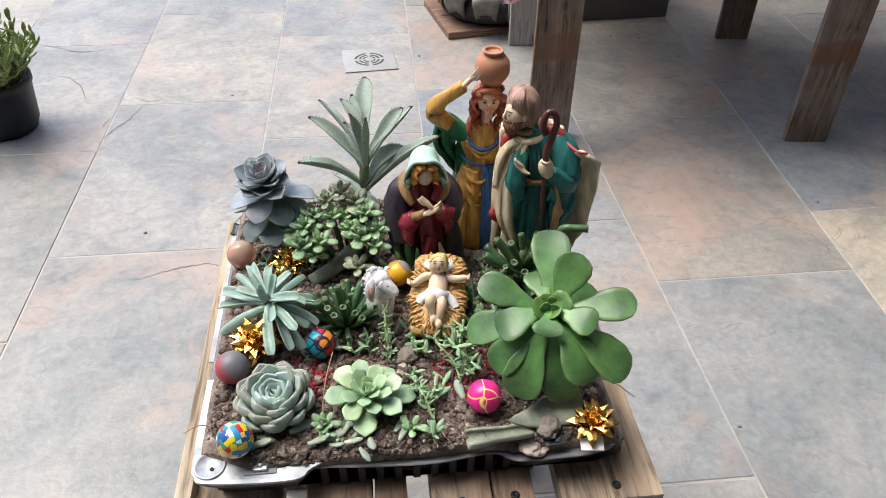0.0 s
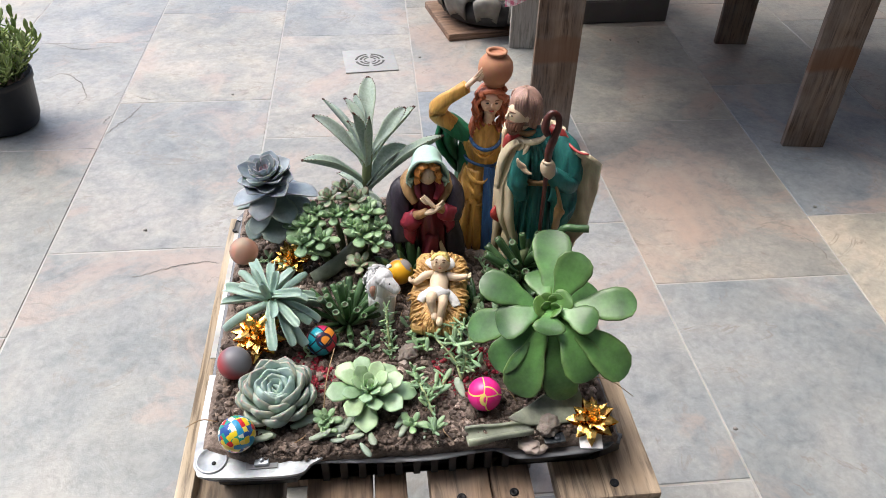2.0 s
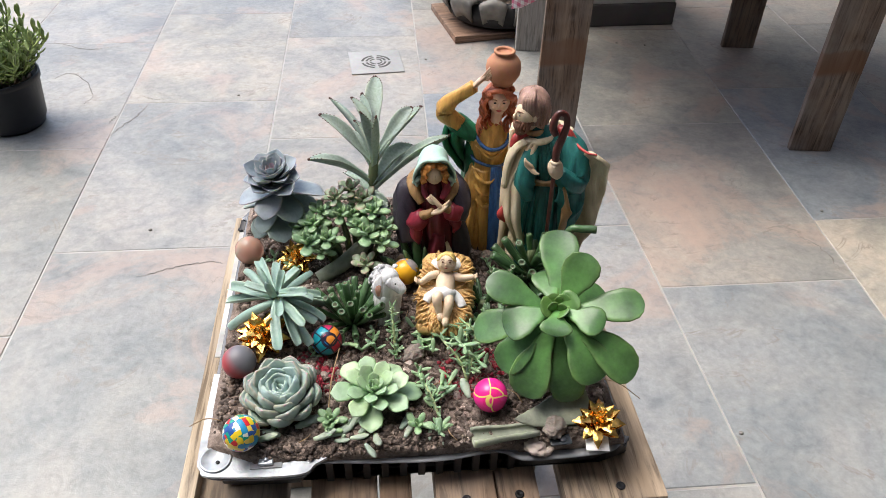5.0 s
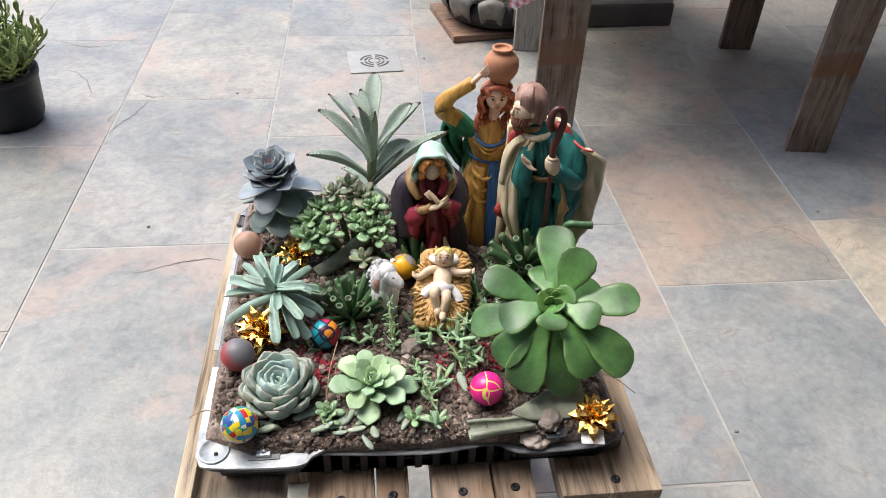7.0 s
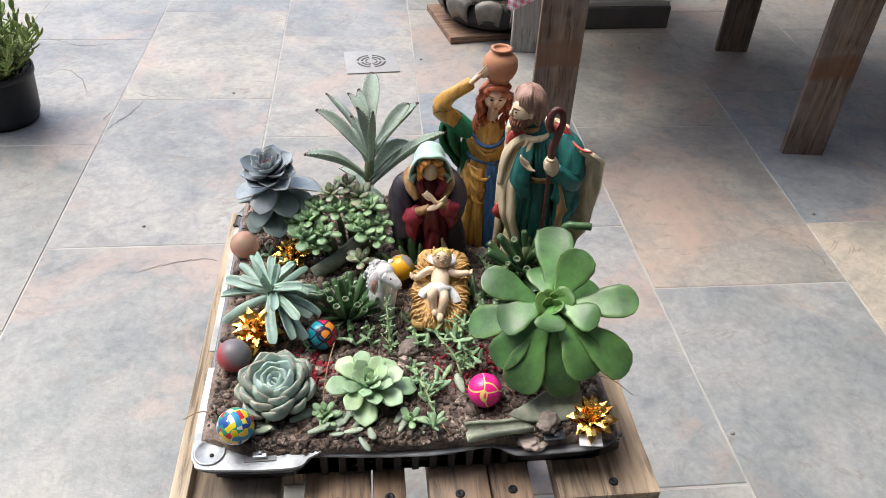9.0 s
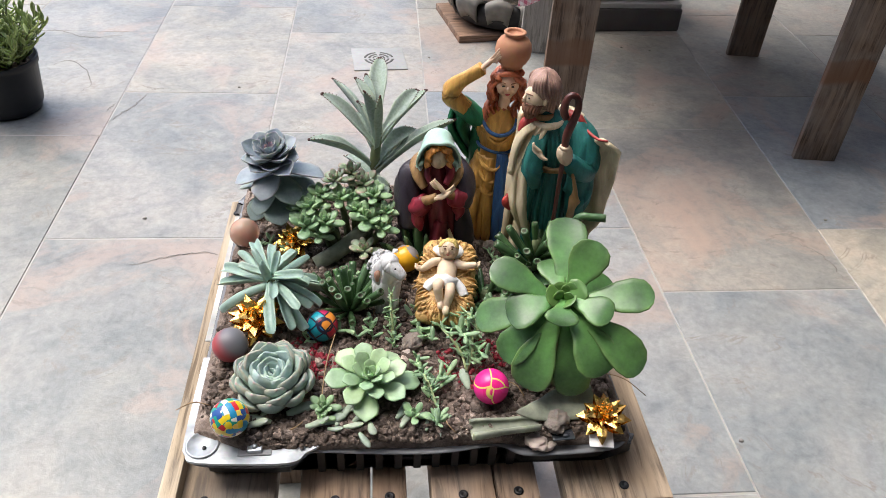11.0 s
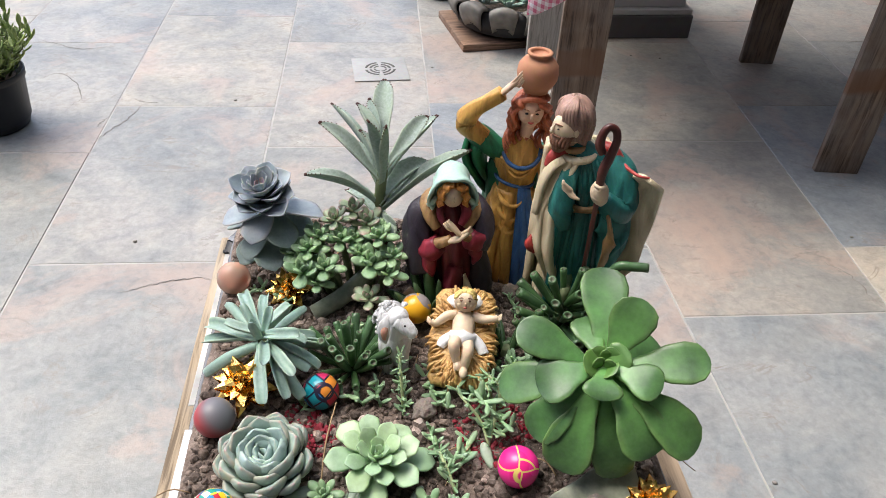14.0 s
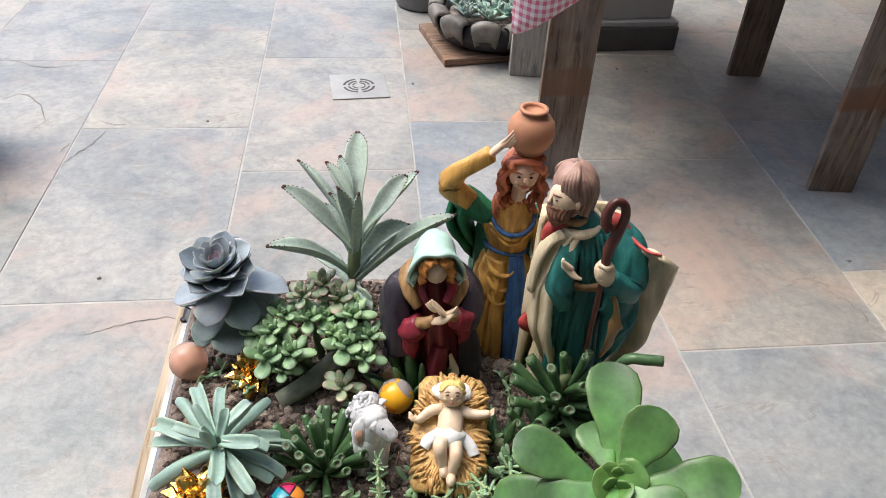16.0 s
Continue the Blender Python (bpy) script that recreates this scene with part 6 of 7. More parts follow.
def shepherd():
    bm = bmesh.new()
    mats = [TEAL, CREAM, RED_P, SKIN_PALE, HAIR_BROWN, BEARD, SHAWL, STAFF, BLACK_DOT]
    robe(bm, ((0.007, -0.002, -0.008, 0.0250, 0.0215, 1.2), (0.007, -0.002, 0.04, 0.0225, 0.0190, 1.2), (0.007, -0.002, 0.085, 0.0200, 0.0165, 0.9), (0.007, -0.002, 0.110, 0.0178, 0.0150, 0.4), (0.006, -0.001, 0.130, 0.0205, 0.0150, 0.6),
              (0.004, 0.0, 0.146, 0.0215, 0.0130, 0.4), (-0.002, 0.0, 0.155, 0.0120, 0.0100, 0.0), (-0.005, 0.0, 0.160, 0.0072, 0.0072, 0.0)), 0, folds=12, amp=0.12, twist=0.6)
    # gathered pleats on the chest and the skirt
    for k in range(8):
        x = -0.010 + k * 0.0040
        tube(bm, ((x * 0.8 - 0.001, -0.0115, 0.149, 0.0010), (x + 0.002, -0.0165, 0.132, 0.0017), (x * 0.85 + 0.003, -0.0160, 0.114, 0.0012)), 0, n=7, m=9)
    for k in range(6):
        x = -0.010 + k * 0.0066
        tube(bm, ((x * 0.8 + 0.002, -0.0160, 0.106, 0.0014), (x * 1.05, -0.0195, 0.06, 0.0026), (x * 1.2, -0.0235, 0.0, 0.0032)), 0, n=8, m=10)
    # twisted belt
    for dz, dy in ((0.0, 0.0), (0.0036, 0.0004)):
        tube(bm, [(0.007 + 0.0188 * math.cos(a), -0.002 + (0.0164 + dy) * math.sin(a), 0.1085 + dz + 0.0012 * math.sin(3 * a + dz * 900), 0.0021) for a in np.linspace(0, 6.283, 22)], 6, n=8, m=44)
    # broad collar and undershirt
    tube(bm, [(-0.004 + 0.0135 * math.cos(a), -0.001 + 0.0125 * math.sin(a), 0.1520 + 0.0030 * math.sin(a), 0.0036) for a in np.linspace(0, 6.283, 22)], 1, n=10, m=40, flat=0.8)
    tube(bm, [(-0.007 + 0.0088 * math.cos(a), -0.001 + 0.0088 * math.sin(a), 0.157 + 0.002 * math.sin(a), 0.0026) for a in np.linspace(0, 6.283, 18)], 6, n=10, m=36)

    # cloak behind the body
    def cloak(u, v):
        a = radians(-8 + 196 * u)
        r = 0.025 + 0.006 * (1 - v) + 0.0020 * math.sin(u * 34 + v * 5)
        return (0.005 + r * math.cos(a) - 0.004 * v, 0.004 + r * 0.80 * math.sin(a), 0.002 + 0.150 * v)
    sheet(bm, cloak, 40, 22, 0.0035, 1, 1)

    # cream fold over the far arm, ending in a point
    outer = ((0.0, -0.0150), (0.28, -0.0290), (0.60, -0.0290), (0.85, -0.0235), (1.0, -0.0150))
    inner = ((0.0, -0.0060), (0.28, -0.0120), (0.60, -0.0150), (0.85, -0.0100), (1.0, -0.0030))

    def drape(u, v):
        a, b = lerp_rows(inner, v)[0], lerp_rows(outer, v)[0]
        wav = math.sin(u * 13 + v * 4.0 + 0.6 * math.sin(v * 8))
        return (a + (b - a) * u - 0.0009 * wav, -0.0225 + 0.017 * u * u + 0.0026 * wav + 0.012 * max(0.0, v - 0.7) * 3.3 * (1 - u), 0.044 + 0.108 * v - 0.004 * u + 0.002 * wav * (1 - v))
    sheet(bm, drape, 24, 26, 0.0032, 1, 1)
    tube(bm, ((-0.013, -0.012, 0.1500, 0.0046), (-0.0215, -0.012, 0.1420, 0.0052), (-0.0270, -0.013, 0.1270, 0.0046), (-0.0290, -0.014, 0.1020, 0.0026)), 1, n=14, m=18, flat=0.7, folds=4, amp=0.16)
    tube(bm, ((-0.0120, -0.006, 0.1545, 0.0040), (-0.0200, -0.008, 0.1490, 0.0052), (-0.0245, -0.010, 0.1410, 0.0030)), 2, n=12)
    tube(bm, ((-0.0280, -0.008, 0.078, 0.0012), (-0.0300, -0.011, 0.070, 0.0036), (-0.0250, -0.012, 0.063, 0.0016)), 2, n=8)
    tube(bm, ((-0.010, -0.004, 0.050, 0.0080), (-0.012, -0.008, 0.025, 0.0095), (-0.010, -0.008, -0.006, 0.0090)), 1, n=14, m=14, folds=4, amp=0.14)

    # cloak blown out behind the near arm: cream inside, red outside
    edge = ((0.0, 0.0380), (0.22, 0.0520), (0.52, 0.0605), (0.78, 0.0600), (0.93, 0.0565), (1.0, 0.0450))

    def flap(u, v):
        x = 0.022 + (lerp_rows(edge, v)[0] - 0.022) * u + 0.0012 * math.sin(v * 21) * u
        y = 0.002 - 0.032 * u * lerp_rows(((0, 0.05), (0.5, 0.45), (1.0, 1.0)), v)[0] + 0.0024 * math.sin(v * 8 + u * 9) + 0.0011 * math.sin(v * 27 - u * 5)
        sag = 0.007 * math.sin(u * math.pi) * v ** 6
        return (x, y, 0.004 + 0.148 * v - 0.004 * u * v - sag + 0.0012 * math.sin(u * 16 + 1) * v ** 3)
    sheet(bm, flap, 16, 28, 0.0034, 1, 1)
    tube(bm, ((0.0230, -0.001, 0.1530, 0.0024), (0.0300, -0.013, 0.1478, 0.0015), (0.0380, -0.024, 0.1462, 0.0012), (0.0450, -0.030, 0.1482, 0.0008)), 2, n=8, m=16)
    tube(bm, ((0.014, 0.000, 0.1545, 0.0050), (0.0220, -0.004, 0.1530, 0.0052), (0.0290, -0.008, 0.1480, 0.0030)), 2, n=12)
    # far arm: teal sleeve and open hand
    tube(bm, ((-0.006, -0.006, 0.1450, 0.0080), (-0.0105, -0.016, 0.1300, 0.0088), (-0.0115, -0.022, 0.1120, 0.0090), (-0.0070, -0.022, 0.0960, 0.0050)), 0, n=16, m=22, folds=5, amp=0.10)
    tube(bm, ((-0.0085, -0.024, 0.1300, 0.0036), (-0.0110, -0.029, 0.1350, 0.0044), (-0.0140, -0.031, 0.1400, 0.0026), (-0.0150, -0.031, 0.1430, 0.0012)), 3, flat=0.6, n=12)
    for k in range(3):
        tube(bm, ((-0.0120 + k * 0.0012, -0.0305, 0.1350, 0.0015), (-0.0080 + k * 0.0016, -0.0330, 0.1315 - k * 0.0006, 0.0014), (-0.0045 + k * 0.0014, -0.0335, 0.1295, 0.0009)), 3, n=6, m=8)
    # near arm, bent to the staff, with a long hanging sleeve and gold trim
    tube(bm, ((0.020, -0.001, 0.1470, 0.0105), (0.0305, -0.010, 0.1350, 0.0122), (0.0325, -0.020, 0.1160, 0.0115), (0.0240, -0.028, 0.1200, 0.0090), (0.0150, -0.032, 0.1300, 0.0064)), 0, n=18, m=26, folds=6, amp=0.08)
    tube(bm, ((0.0290, -0.020, 0.1160, 0.0115), (0.0300, -0.023, 0.0930, 0.0125), (0.0280, -0.024, 0.0700, 0.0100), (0.0260, -0.024, 0.0520, 0.0040)), 0, n=18, m=20, flat=0.62, folds=5, amp=0.12)
    tube(bm, ((0.0200, -0.0345, 0.1200, 0.0026), (0.0260, -0.0345, 0.0980, 0.0044), (0.0255, -0.0330, 0.0760, 0.0046), (0.0225, -0.0300, 0.0590, 0.0020)), 6, n=12, m=18, flat=0.5, folds=2, amp=0.2)
    # fist on the staff
    tube(bm, ((0.0150, -0.0325, 0.1270, 0.0040), (0.0120, -0.0345, 0.1335, 0.0062), (0.0105, -0.0350, 0.1400, 0.0064), (0.0100, -0.0350, 0.1450, 0.0036)), 3, n=14, m=14)
    for k in range(4):
        tube(bm, ((0.0060, -0.0370, 0.1445 - k * 0.0032, 0.0012), (0.0100, -0.0400, 0.1440 - k * 0.0032, 0.0014), (0.0145, -0.0380, 0.1445 - k * 0.0032, 0.0011)), 3, n=7, m=8)
    tube(bm, ((0.0125, -0.028, -0.012, 0.0017), (0.0115, -0.032, 0.060, 0.0018), (0.0105, -0.0355, 0.125, 0.0020), (0.0100, -0.0360, 0.1460, 0.0030), (0.0105, -0.0355, 0.1560, 0.0036), (0.0135, -0.0350, 0.1670, 0.0034), (0.0158, -0.0345, 0.1780, 0.0029), (0.0140, -0.0340, 0.1860, 0.0028), (0.0090, -0.0340, 0.1880, 0.0028),
              (0.0055, -0.0345, 0.1825, 0.0031), (0.0050, -0.0350, 0.1745, 0.0033), (0.0078, -0.0360, 0.1690, 0.0028)), 7, n=12, m=64, up=(0, 1, 0))
    # head turned to the side and bowed, beard, smooth combed hair
    tube(bm, ((-0.006, 0.0, 0.150, 0.0076), (-0.008, -0.001, 0.162, 0.0068), (-0.010, -0.002, 0.170, 0.0070)), 3)
    ball(bm, (-0.0150, -0.0055, 0.1715), (0.0096, 0.0100, 0.0112), 3, 22, 16)
    tube(bm, ((-0.0228, -0.0090, 0.1755, 0.0008), (-0.0252, -0.0098, 0.1710, 0.0016), (-0.0240, -0.0094, 0.1690, 0.0014)), 3, n=8, m=8)
    tube(bm, ((-0.0180, -0.0136, 0.1760, 0.0004), (-0.0218, -0.0120, 0.1765, 0.0006), (-0.0234, -0.0096, 0.1760, 0.0004)), 5, n=8, m=8)
    ball(bm, (-0.0208, -0.0128, 0.1735), (0.0012, 0.0010, 0.0006), 8, 8, 6)
    ball(bm, (-0.0080, -0.0140, 0.1715), (0.0018, 0.0014, 0.0034), 3, 10, 8)
    ball(bm, (-0.0172, -0.0085, 0.1640), (0.0066, 0.0072, 0.0058), 5, 16, 12, rough=0.22)
    for k in range(10):
        a = radians(150 + 160 * k / 9)
        curl(bm, ((-0.0155 + 0.0072 * math.cos(a), -0.0065 + 0.0078 * math.sin(a), 0.1680), (-0.0170 + 0.0070 * math.cos(a), -0.0080 + 0.0076 * math.sin(a), 0.1620), (-0.0190 + 0.0030 * math.cos(a), -0.0100 + 0.0032 * math.sin(a), 0.1555)), 0.0018, 5, 0.0005, 1.5, 9)
    tube(bm, ((-0.0200, -0.0140, 0.1672, 0.0008), (-0.0225, -0.0125, 0.1680, 0.0010), (-0.0240, -0.0100, 0.1670, 0.0007)), 5, n=7, m=8)
    ball(bm, (-0.0090, 0.0012, 0.1790), (0.0138, 0.0136, 0.0142), 4, 26, 16, rough=0.06)
    rng = random.Random(6)
    for k in range(22):
        a = radians(-96 + 236 * k / 21)
        curl(bm, ((-0.0095 + 0.001 * math.cos(a), 0.001 + 0.001 * math.sin(a), 0.1922), (-0.0092 + 0.0116 * math.cos(a), 0.001 + 0.0116 * math.sin(a), 0.1850), (-0.0085 + 0.0136 * math.cos(a), 0.0012 + 0.0132 * math.sin(a), 0.1740), (-0.0070 + 0.0122 * math.cos(a), 0.0012 + 0.0118 * math.sin(a), 0.1610 + rng.uniform(-0.002, 0.003))), 0.0024, 4, 0.0006, 1.5, 12)
    for k in range(5):
        a = radians(232 + 40 * k / 4)
        curl(bm, ((-0.0095, 0.0005, 0.1920), (-0.0105 + 0.0100 * math.cos(a), -0.001 + 0.0104 * math.sin(a), 0.1880), (-0.0100 + 0.0122 * math.cos(a), -0.001 + 0.0124 * math.sin(a), 0.1790), (-0.0060 + 0.0110 * math.cos(a), -0.001 + 0.0122 * math.sin(a), 0.1720)), 0.0022, 4, 0.0004, 1.0, 12)
    solo("figurine", bm, mats, Matrix.Translation((0.0835, 0.690, 0.4605)), "painted resin shepherd in teal robe holding a crook", "figurine", "nativity figures")


def kneeling_woman():
    bm = bmesh.new()
    mats = [PLUM, CRIMSON, MINT, HAIR_GINGER, SKIN_PALE, SHAWL, CREAM, DEEP_RED]
    robe(bm, ((-0.003, 0.004, -0.006, 0.0330, 0.0300, 1.0), (-0.003, 0.004, 0.020, 0.0315, 0.0280, 1.0), (-0.002, 0.004, 0.050, 0.0255, 0.0205, 0.7), (-0.001, 0.003, 0.075, 0.0225, 0.0165, 0.4), (0, 0.002, 0.090, 0.0165, 0.0130, 0.2), (0, 0, 0.099, 0.0110, 0.0100, 0.0), (0, 0, 0.104, 0.006, 0.006, 0)), 0, folds=9, amp=0.10, twist=0.9)
    robe(bm, ((0.004, -0.012, -0.006, 0.0170, 0.0230, 1.2), (0.004, -0.012, 0.030, 0.0165, 0.0185, 1.0), (0.002, -0.010, 0.060, 0.0175, 0.0145, 0.6), (0, -0.008, 0.088, 0.0130, 0.0105, 0.3), (0, -0.006, 0.098, 0.006, 0.006, 0)), 7, folds=9, amp=0.16, twist=0.8)
    # far sleeve: plum shoulder, wide crimson cuff, forearm and open palm
    tube(bm, ((-0.016, 0.001, 0.090, 0.0095), (-0.028, -0.004, 0.078, 0.0125), (-0.0285, -0.014, 0.058, 0.0135), (-0.0255, -0.021, 0.036, 0.0125)), 0, n=18, m=22, folds=5, amp=0.08)
    tube(bm, ((-0.0235, -0.018, 0.056, 0.0100), (-0.0180, -0.025, 0.060, 0.0098), (-0.0115, -0.029, 0.068, 0.0078)), 1, n=18, m=14, folds=5, amp=0.07)
    tube(bm, ((-0.0195, -0.025, 0.056, 0.0078), (-0.0180, -0.027, 0.044, 0.0078), (-0.0165, -0.027, 0.034, 0.0034)), 1, n=14, m=14, flat=0.65, folds=4, amp=0.1)
    tube(bm, ((-0.0135, -0.029, 0.068, 0.0048), (-0.0075, -0.032, 0.072, 0.0042), (-0.0015, -0.033, 0.0755, 0.0036)), 5, n=12)
    # near sleeve
    tube(bm, ((0.015, 0.001, 0.092, 0.0095), (0.0250, -0.007, 0.084, 0.0112), (0.0270, -0.018, 0.071, 0.0112), (0.0240, -0.023, 0.060, 0.0092)), 0, n=18, m=22, folds=4, amp=0.07)
    tube(bm, ((0.0275, -0.017, 0.068, 0.0104), (0.0200, -0.025, 0.069, 0.0100), (0.0135, -0.029, 0.073, 0.0076)), 1, n=18, m=14, folds=5, amp=0.07)
    tube(bm, ((0.0220, -0.024, 0.062, 0.0070), (0.0220, -0.026, 0.053, 0.0058), (0.0205, -0.026, 0.046, 0.0026)), 1, n=14, m=12, flat=0.6)
    tube(bm, ((0.0160, -0.028, 0.073, 0.0044), (0.0115, -0.031, 0.0760, 0.0038), (0.0075, -0.033, 0.0790, 0.0034)), 5, n=12)
    # crossed hands: one laid along, one raised
    tube(bm, ((-0.0030, -0.0345, 0.0750, 0.0034), (0.0040, -0.0375, 0.0790, 0.0048), (0.0105, -0.0380, 0.0850, 0.0036), (0.0135, -0.0375, 0.0880, 0.0012)), 4, n=12, flat=0.5)
    for k in range(4):
        tube(bm, ((0.0070, -0.0385, 0.0800 + k * 0.0012, 0.0013), (0.0118, -0.0390, 0.0838 + k * 0.0015, 0.0013), (0.0160 - k * 0.0006, -0.0380, 0.0872 + k * 0.0013, 0.0007)), 4, n=6, m=8)
    tube(bm, ((0.0085, -0.0340, 0.0785, 0.0032), (0.0030, -0.0365, 0.0850, 0.0044), (-0.0025, -0.0360, 0.0915, 0.0030), (-0.0045, -0.0350, 0.0940, 0.0010)), 4, n=12, flat=0.5)
    for k in range(4):
        tube(bm, ((0.0015 - k * 0.0012, -0.0375, 0.0868, 0.0013), (-0.0020 - k * 0.0013, -0.0372, 0.0915 - k * 0.0008, 0.0012), (-0.0050 - k * 0.0014, -0.0358, 0.0958 - k * 0.0012, 0.0007)), 4, n=6, m=8)
    # gold-brown shawl over the shoulders
    for s in (-1, 1):
        tube(bm, ((s * 0.006, 0.008, 0.098, 0.0050), (s * 0.0185, -0.003, 0.0955, 0.0076), (s * 0.0190, -0.015, 0.0880, 0.0066), (s * 0.0130, -0.0225, 0.0780, 0.0040)), 5, n=14, m=18, flat=0.7, folds=4, amp=0.1)
    tube(bm, ((0.0085, -0.012, 0.0985, 0.0034), (0.0125, -0.018, 0.0920, 0.0046), (0.0075, -0.0245, 0.0830, 0.0030)), 1, n=10, m=14)
    tube(bm, ((-0.0085, -0.012, 0.0985, 0.0030), (-0.0105, -0.019, 0.0900, 0.0036), (-0.0055, -0.0245, 0.0820, 0.0026)), 7, n=10, m=14)
    # hem with cream and gold turn-ups, knees and cloak on the ground
    tube(bm, ((0.013, -0.028, 0.036, 0.0020), (0.016, -0.031, 0.022, 0.0050), (0.013, -0.033, 0.008, 0.0044)), 6, flat=0.35, n=12)
    tube(bm, ((0.022, -0.029, 0.012, 0.0050), (0.012, -0.037, 0.004, 0.0062), (0.000, -0.037, -0.003, 0.0056)), 5, flat=0.7, n=12)
    tube(bm, ((-0.038, -0.016, 0.006, 0.0080), (-0.028, -0.026, 0.005, 0.0096), (-0.014, -0.031, 0.000, 0.0076)), 5, flat=0.75, n=14, folds=4, amp=0.1)
    tube(bm, ((0.025, -0.012, 0.050, 0.0080), (0.029, -0.018, 0.026, 0.0110), (0.030, -0.018, -0.004, 0.0120)), 0, n=16, folds=3, amp=0.10)
    tube(bm, ((0.004, -0.026, 0.044, 0.0070), (0.000, -0.033, 0.022, 0.0085), (-0.003, -0.034, -0.002, 0.0080)), 7, n=16, folds=4, amp=0.12)
    # bowed head
    face = Matrix.Rotation(radians(34), 4, "X")
    ball(bm, (0.0, -0.0150, 0.1055), (0.0094, 0.0098, 0.0118), 4, 20, 14, turn=face)
    tube(bm, ((0.0, -0.0235, 0.1115, 0.0006), (0.0, -0.0254, 0.1070, 0.0011), (0.0, -0.0248, 0.1050, 0.0009)), 4, n=8, m=8)
    for s in (-1, 1):
        for k in range(4):
            curl(bm, ((s * 0.001, -0.0235 + k * 0.0010, 0.1185 + k * 0.0004), (s * (0.0064 + k * 0.0011), -0.0240 + k * 0.0012, 0.1155), (s * (0.0092 + k * 0.0012), -0.0235 + k * 0.0012, 0.1070), (s * (0.0086 + k * 0.0012), -0.0225, 0.1015 - k * 0.0008)), 0.0022, 3, 0.0009, 3.0, 16)

    # hood: a dome open in front, its sides flaring over the shoulders
    def hood(u, v):
        a = radians(-42 + 264 * u)
        deep = math.cos(v * 1.45) ** 0.62
        low = max(0.0, -math.sin(a))
        flare = 1.0 + 0.22 * low + 0.05 * math.sin(v * 6 + u * 9)
        r = (0.0186 + 0.0012 * math.cos(v * 9)) * (0.12 + 0.88 * deep)
        x = r * math.cos(a) * flare
        z = r * math.sin(a) * (1.0 if math.sin(a) > 0 else 0.86)
        y = -0.0165 + 0.0345 * v - 0.0030 * low * (1 - v)
        p = Vector((x, y + 0.0015 * math.sin(u * 22) * (1 - v), z))
        p.rotate(Euler((radians(14), 0, 0)))
        return p + Vector((0, -0.0035, 0.1090))
    sheet(bm, hood, 40, 22, 0.0022, 2)
    for s in (-1, 1):
        tube(bm, ((s * 0.0150, -0.0165, 0.1030, 0.0030), (s * 0.0185, -0.0135, 0.0960, 0.0042), (s * 0.0175, -0.0120, 0.0900, 0.0020)), 2, n=12, m=12, flat=0.6, folds=3, amp=0.1)
    robe(bm, ((0, 0.004, 0.086, 0.0170, 0.0120, 1.0), (0, 0.002, 0.097, 0.0165, 0.0130, 0.7), (0, 0.001, 0.110, 0.0160, 0.0130, 0.2)), 2, folds=7, amp=0.05)
    solo("figurine", bm, mats, Matrix.Translation((-0.0100, 0.704, 0.4605)) @ Matrix.Rotation(radians(6), 4, "Z") @ Matrix.Diagonal((0.90, 0.95, 1.0, 1)), "painted resin kneeling woman with mint veil and dark cloak", "figurine", "nativity figures")


